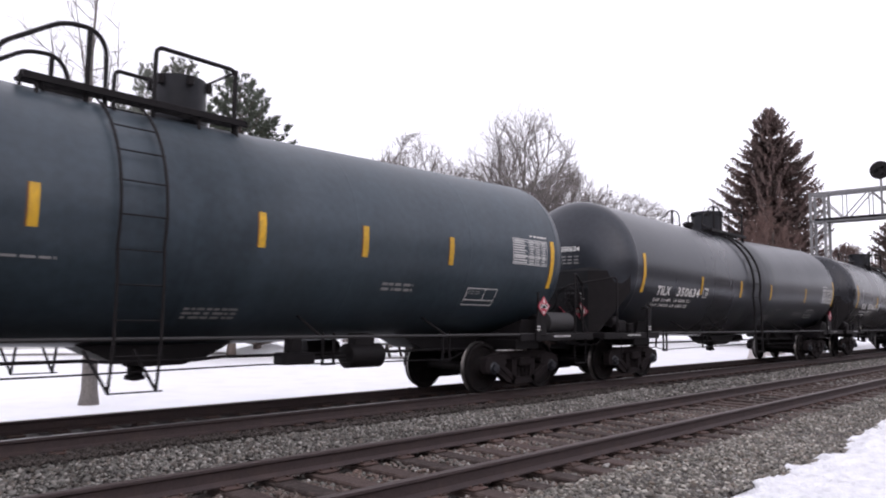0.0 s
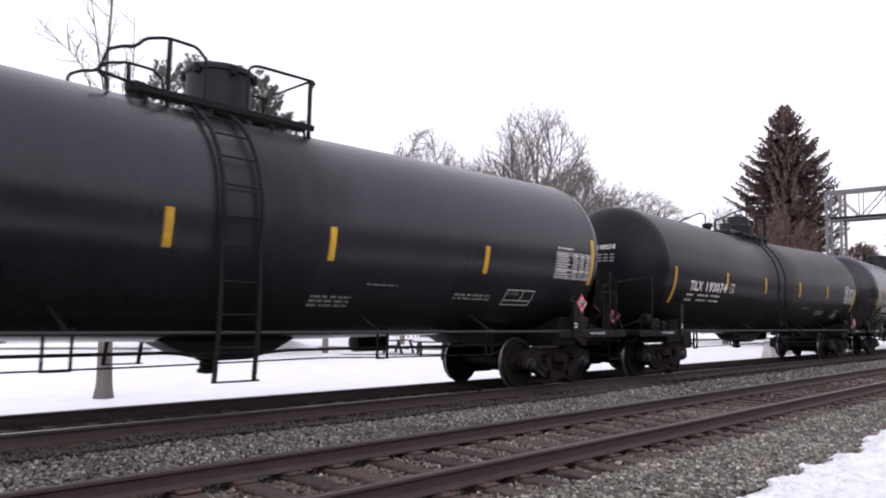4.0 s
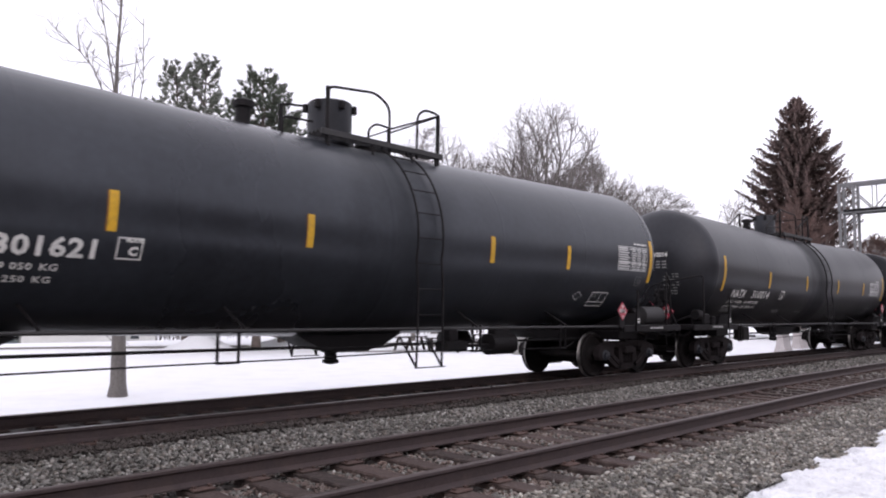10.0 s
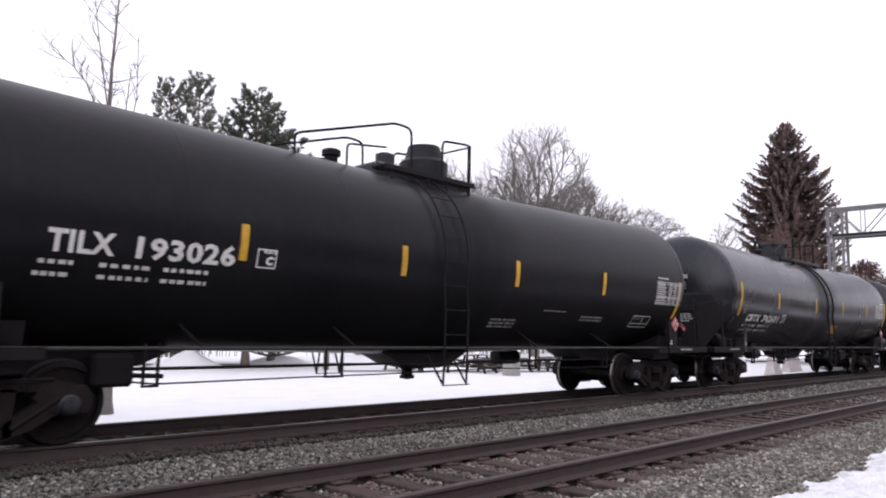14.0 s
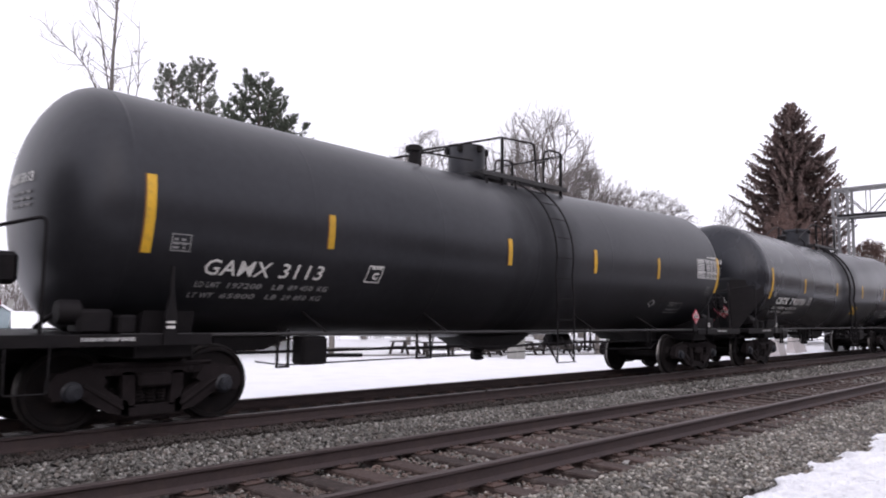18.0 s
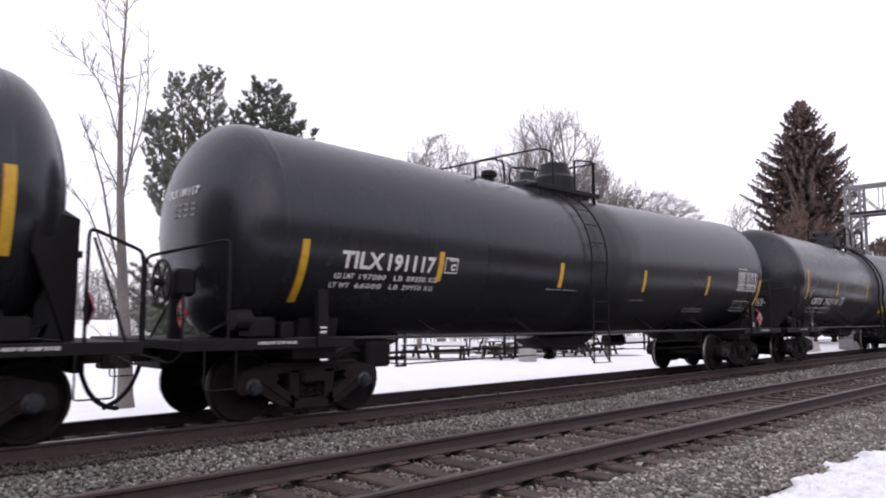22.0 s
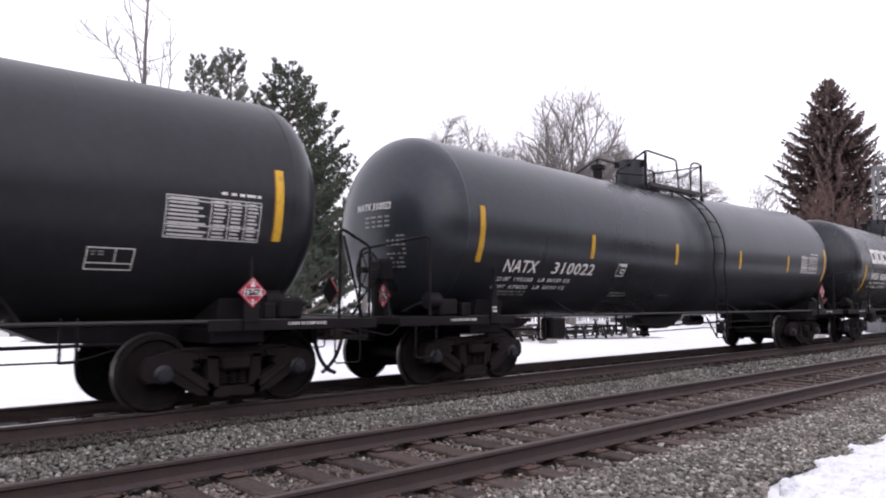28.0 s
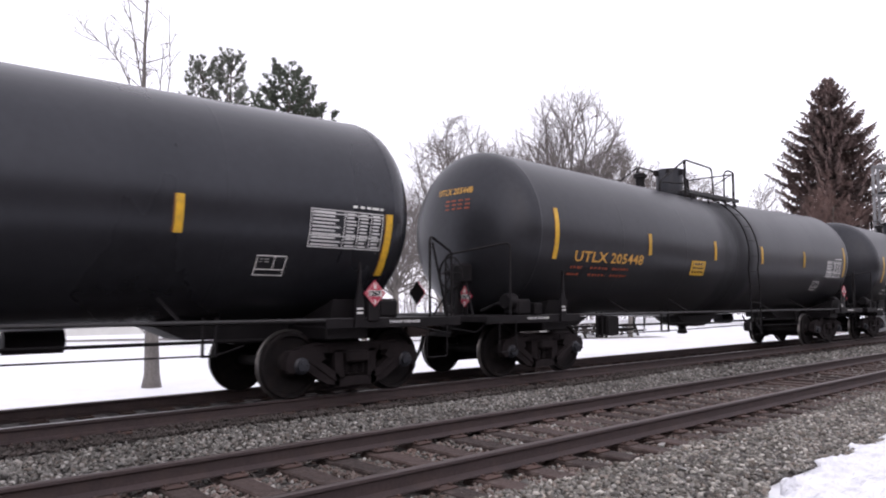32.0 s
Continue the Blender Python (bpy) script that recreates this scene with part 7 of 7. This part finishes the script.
thicket("far_woods", -25, 60, 98, 125, 2.0, 9.5, 520, 3, "distant grey leafless woods behind the houses")
thicket("far_woods", 60, 160, 60, 90, 3.0, 9.0, 420, 4, "distant grey leafless woods along the track")
thicket("brush", 4.0, 46.0, 90, 99, 3.5, 8.5, 300, 6, "grey leafless brush behind the houses")


# ---------------------------------------------------------------- signal bridge
def signal_bridge(x):
    g = thing("signal_bridge", "galvanised steel lattice signal bridge over both tracks", "signal bridge")
    for yc in (12.85, 1.6):
        for dx in (-0.45, 0.45):
            for dy in (-0.38, 0.38):
                part("leg", Build().box(x + dx - 0.07, x + dx + 0.07, yc + dy - 0.07, yc + dy + 0.07, -0.6, 9.0, 0.01), GALV, g)
        for i in range(6):
            z0, z1 = -0.4 + 1.5 * i, 1.1 + 1.5 * i
            for dx in (-0.45, 0.45):
                s = 1 if i % 2 else -1
                part("leg_brace", Build().tube([(x + dx, yc - 0.38 * s, z0), (x + dx, yc + 0.38 * s, z1)], 0.03, 5), GALV, g)
    for dx in (-0.45, 0.45):
        for z in (7.35, 9.0):
            part("chord", Build().box(x + dx - 0.07, x + dx + 0.07, 1.2, 13.3, z - 0.07, z + 0.07, 0.01), GALV, g)
        for i in range(8):
            y0, y1 = 1.98 + 1.36 * i, 1.98 + 1.36 * (i + 1)
            part("truss_diagonal", Build().tube([(x + dx, y0, 7.4 if i % 2 else 8.95), (x + dx, y1, 8.95 if i % 2 else 7.4)], 0.035, 5), GALV, g)
            part("truss_post", Build().tube([(x + dx, y0, 7.4), (x + dx, y0, 8.95)], 0.028, 5), GALV, g)
    part("gangway", Build().box(x - 0.55, x + 0.55, 1.5, 13.0, 7.36, 7.5, 0.01), IRON, g, "dark steel gangway")
    for y in (9.5, 5.3):
        part("signal_mast", Build().tube([(x - 0.5, y, 7.4), (x - 0.5, y, 9.6)], 0.06, 8), GALV, g)
        b = Build()
        b.lathe([(0.05, -0.16), (0.5, -0.14), (0.52, -0.1), (0.5, -0.07), (0.05, -0.06)], (x - 0.55, y, 9.95), 0, 24)
        sig = part("signal_target", b, IRON, g, "round black signal target")
        for k in range(3):
            a = 2 * math.pi * k / 3
            part("signal_hood", Build().lathe([(0.1, -0.42), (0.11, -0.16), (0.09, -0.15), (0.09, -0.41)], (x - 0.55, y + 0.22 * math.cos(a), 9.95 + 0.22 * math.sin(a)), 0, 12), IRON, sig)
        part("signal_case", Build().box(x - 0.5, x - 0.1, y - 0.25, y + 0.25, 9.65, 10.2, 0.03), IRON, g)
    return g


signal_bridge(46.0)


# ---------------------------------------------------------------- far side of the tracks
def house(x, y, turn, w, d, wall_h, roof_h, wall, label):
    z = height(x, y)
    h = thing("house", label, "house", "houses beyond the park", "", pose(x, y, z, 0, 0, turn))
    b = Build()
    b.box(-w / 2, w / 2, -d / 2, d / 2, -0.5, wall_h)
    b.prism([(-w / 2, wall_h), (w / 2, wall_h), (0, wall_h + roof_h - 0.12)], 1, -d / 2, d / 2)
    part("wall", b, wall, h, smooth=0)
    for s in (-1, 1):
        o = 0.35
        k = roof_h / (w / 2)
        q = [(0, wall_h + roof_h), (s * (w / 2 + o), wall_h - o * k), (s * (w / 2 + o), wall_h - o * k + 0.28), (0, wall_h + roof_h + 0.28)]
        part("roof", Build().prism(q[::s], 1, -d / 2 - o, d / 2 + o), SNOW, h, "roof under a layer of snow", smooth=0)
    part("chimney", Build().box(w * 0.12, w * 0.12 + 0.5, -0.25, 0.25, wall_h, wall_h + roof_h + 0.7, 0.02), CONCRETE, h)
    for u in (-w * 0.25, w * 0.22):
        win = part("window", Build().box(u - 0.5, u + 0.5, -d / 2 - 0.06, -d / 2 + 0.02, wall_h * 0.38, wall_h * 0.38 + 1.2, 0.01), SIDING, h, "white-framed window")
        part("pane", Build().box(u - 0.42, u + 0.42, -d / 2 - 0.075, -d / 2 - 0.05, wall_h * 0.38 + 0.08, wall_h * 0.38 + 1.12), PANE, win)
    return h


house(20.1, 86.0, -12, 6.4, 9, 2.9, 2.0, SIDING_BLUE, "small blue-grey house with a snow-covered gable roof")
house(23.8, 77.5, 78, 8.0, 8.4, 2.4, 1.7, SIDING, "low pale house with a broad snow-covered roof")
house(14.5, 80.0, -6, 7.0, 8, 2.6, 1.9, SIDING, "pale house with snow on its roof among trees")
house(31.0, 84.0, -20, 7.5, 9, 2.8, 2.1, SIDING, "pale distant house with a snowy roof")

part_of = thing("electrical_box", "grey concrete utility block standing in the snow", "utility box")
part("body", Build().box(24.85, 25.45, 20.2, 20.8, -0.6, 0.45, 0.04), CONCRETE, part_of)
part("cap", Build().box(24.8, 25.5, 20.15, 20.85, 0.45, 0.53, 0.02), CONCRETE, part_of)


def picnic_table(x, y, turn):
    t = thing("picnic_table", "dark wooden picnic table half sunk in snow", "picnic table", "picnic tables", "", pose(x, y, height(x, y) - 0.1, 0, 0, turn))
    for i in range(5):
        part("top_board", Build().box(-0.9, 0.9, -0.36 + 0.146 * i, -0.36 + 0.146 * i + 0.135, 0.7, 0.74, 0.006), DARKWOOD, t)
    for s in (-1, 1):
        part("seat_board", Build().box(-0.9, 0.9, s * 0.62, s * 0.86, 0.4, 0.44, 0.006), DARKWOOD, t)
        u = s * 0.6
        part("leg_frame", Build().box(u - 0.03, u + 0.03, -0.85, 0.85, 0.34, 0.4, 0.005).tube([(u, -0.3, 0.7), (u, -0.55, -0.05)], 0.07, 5).tube([(u, 0.3, 0.7), (u, 0.55, -0.05)], 0.07, 5), DARKWOOD, t)
    return t


picnic_table(23.6, 23.9, -35)
picnic_table(30.2, 25.2, 15)
picnic_table(32.4, 23.6, -20)
picnic_table(25.5, 22.6, 15)
picnic_table(23.4, 26.0, 20)
picnic_table(30.1, 27.1, 5)
picnic_table(28.2, 24.0, -10)
picnic_table(31.5, 25.8, 30)
picnic_table(28.6, 22.7, 40)
picnic_table(30.4, 22.0, -25)
picnic_table(33.0, 23.4, 70)
picnic_table(33.8, 22.2, 10)


def heap(name, x, y, r, h, mat, label, category, seed):
    rng = random.Random(seed)
    v, f, n, m = [], [], 20, 7
    for j in range(m + 1):
        t = j / m
        for i in range(n):
            a = 2 * math.pi * i / n
            rr = r * t * (1 + 0.25 * noise.noise((math.cos(a) * 1.5, math.sin(a) * 1.5, seed)))
            v.append((x + rr * math.cos(a), y + rr * math.sin(a), height(x, y) - 0.03 + h * (1 - t) ** 1.2 * (1 + 0.2 * noise.noise((rr * 2, a, seed)))))
    f = [(j * n + i, (j + 1) * n + i, (j + 1) * n + (i + 1) % n, j * n + (i + 1) % n) for j in range(m) for i in range(n)]
    return solid(name, Build().add(v, f), mat, label, category, "", 60)


heap("bare_earth", 5.88, 15.78, 0.55, 0.05, WET, "ring of wet earth melted bare round a tree", "earth", 7)
heap("snow_heap", 15.4, 31.5, 1.9, 0.9, SNOW, "ploughed heap of white snow in the park", "snow heap", 3)
heap("snow_heap", 21.0, 33.0, 2.4, 0.6, SNOW, "low heap of white snow beside the drive", "snow heap", 4)


def strip(name, pts, width, mat, label):
    """A thin worn strip lying on the ground."""
    v, f = [], []
    for i, (x, y) in enumerate(pts):
        for s in (-1, 1):
            w = width * (1 + 0.3 * noise.noise((x * 0.7, y * 0.7, s)))
            v.append((x + 0.2 * s * w, y + s * w / 2, height(x, y) + 0.02))
    f = [(2 * i, 2 * i + 2, 2 * i + 3, 2 * i + 1) for i in range(len(pts) - 1)]
    return solid(name, Build().add(v, f), mat, label, "drive", "structure", 60)


strip("park_drive", [(8 + 2.0 * i, 37.5 - 0.75 * i + 0.5 * math.sin(i)) for i in range(15)], 1.7, WET, "wet bare drive cleared of snow")
strip("bare_patch", [(20 + 1.0 * i, 26.0 - 0.42 * i) for i in range(15)], 0.9, WET, "bare wet ground around the picnic tables")
strip("far_road", [(-60 + 6.0 * i, 52.0 + 0.4 * math.sin(i)) for i in range(32)], 2.6, WET, "cleared road beyond the park")


def barrier(x, y, w, h, turn, label):
    t = thing("concrete_barrier", label, "barrier", "concrete blocks beside the track", "", pose(x, y, -0.55, 0, 0, turn))
    part("block", Build().prism([(-0.3, 0), (0.3, 0), (0.2, 0.3), (0.12, h), (-0.12, h), (-0.2, 0.3)], 0, -w / 2, w / 2), PALE_STONE, t, smooth=0)
    part("snow_cap", Build().box(-w / 2, w / 2, -0.13, 0.13, h, h + 0.09, 0.03), SNOW, t, "cap of snow")


barrier(39.2, 14.3, 2.4, 0.9, 12, "pale concrete barrier block beside the far track")
barrier(44.5, 15.2, 3.2, 0.9, 8, "pale long concrete barrier beside the far track")
cab = thing("signal_cabinet", "grey steel signal cabinet beside the track", "cabinet")
part("case", Build().box(48.5, 50.0, 13.9, 14.9, -0.5, 1.5, 0.03), GALV, cab)
part("door", Build().box(48.47, 48.5, 14.0, 14.8, -0.35, 1.4, 0.008), GALV, cab)
part("roof", Build().box(48.4, 50.1, 13.8, 15.0, 1.5, 1.58, 0.02), GALV, cab)

post = thing("wooden_post", "dark wooden post standing in the snow", "post")
part("shaft", Build().tube([(20.2, 27.6, -0.7), (20.2, 27.6, 2.2)], 0.15, 10, 0.13), BARK, post)

# two odd pale stones on the ballast
for x, y, s, turn in ((6.84, 4.08, 0.07, 30), (6.03, 3.4, 0.05, 80)):
    st = stone_shapes(np.random.default_rng(int(x * 100)), 1, True)
    b = Build().add([Vector((p[0] * s * 1.7, p[1] * s * 0.7, p[2] * s * 0.7)) for p in st[0][0]], [tuple(int(i) for i in q) for q in st[1]])
    ob = solid("pale_stone", b, CONCRETE, "pale buff stone lying on the grey ballast", "stone", "", 0)
    ob.matrix_world = pose(x, y, -0.185, 0, 0, turn)

# ---------------------------------------------------------------- put the train on the far track
TRAIN = build_train()
WHEELS_ALL = [c for car in TRAIN for c in car.children_recursive if c.name.startswith("wheelset")]
motions()
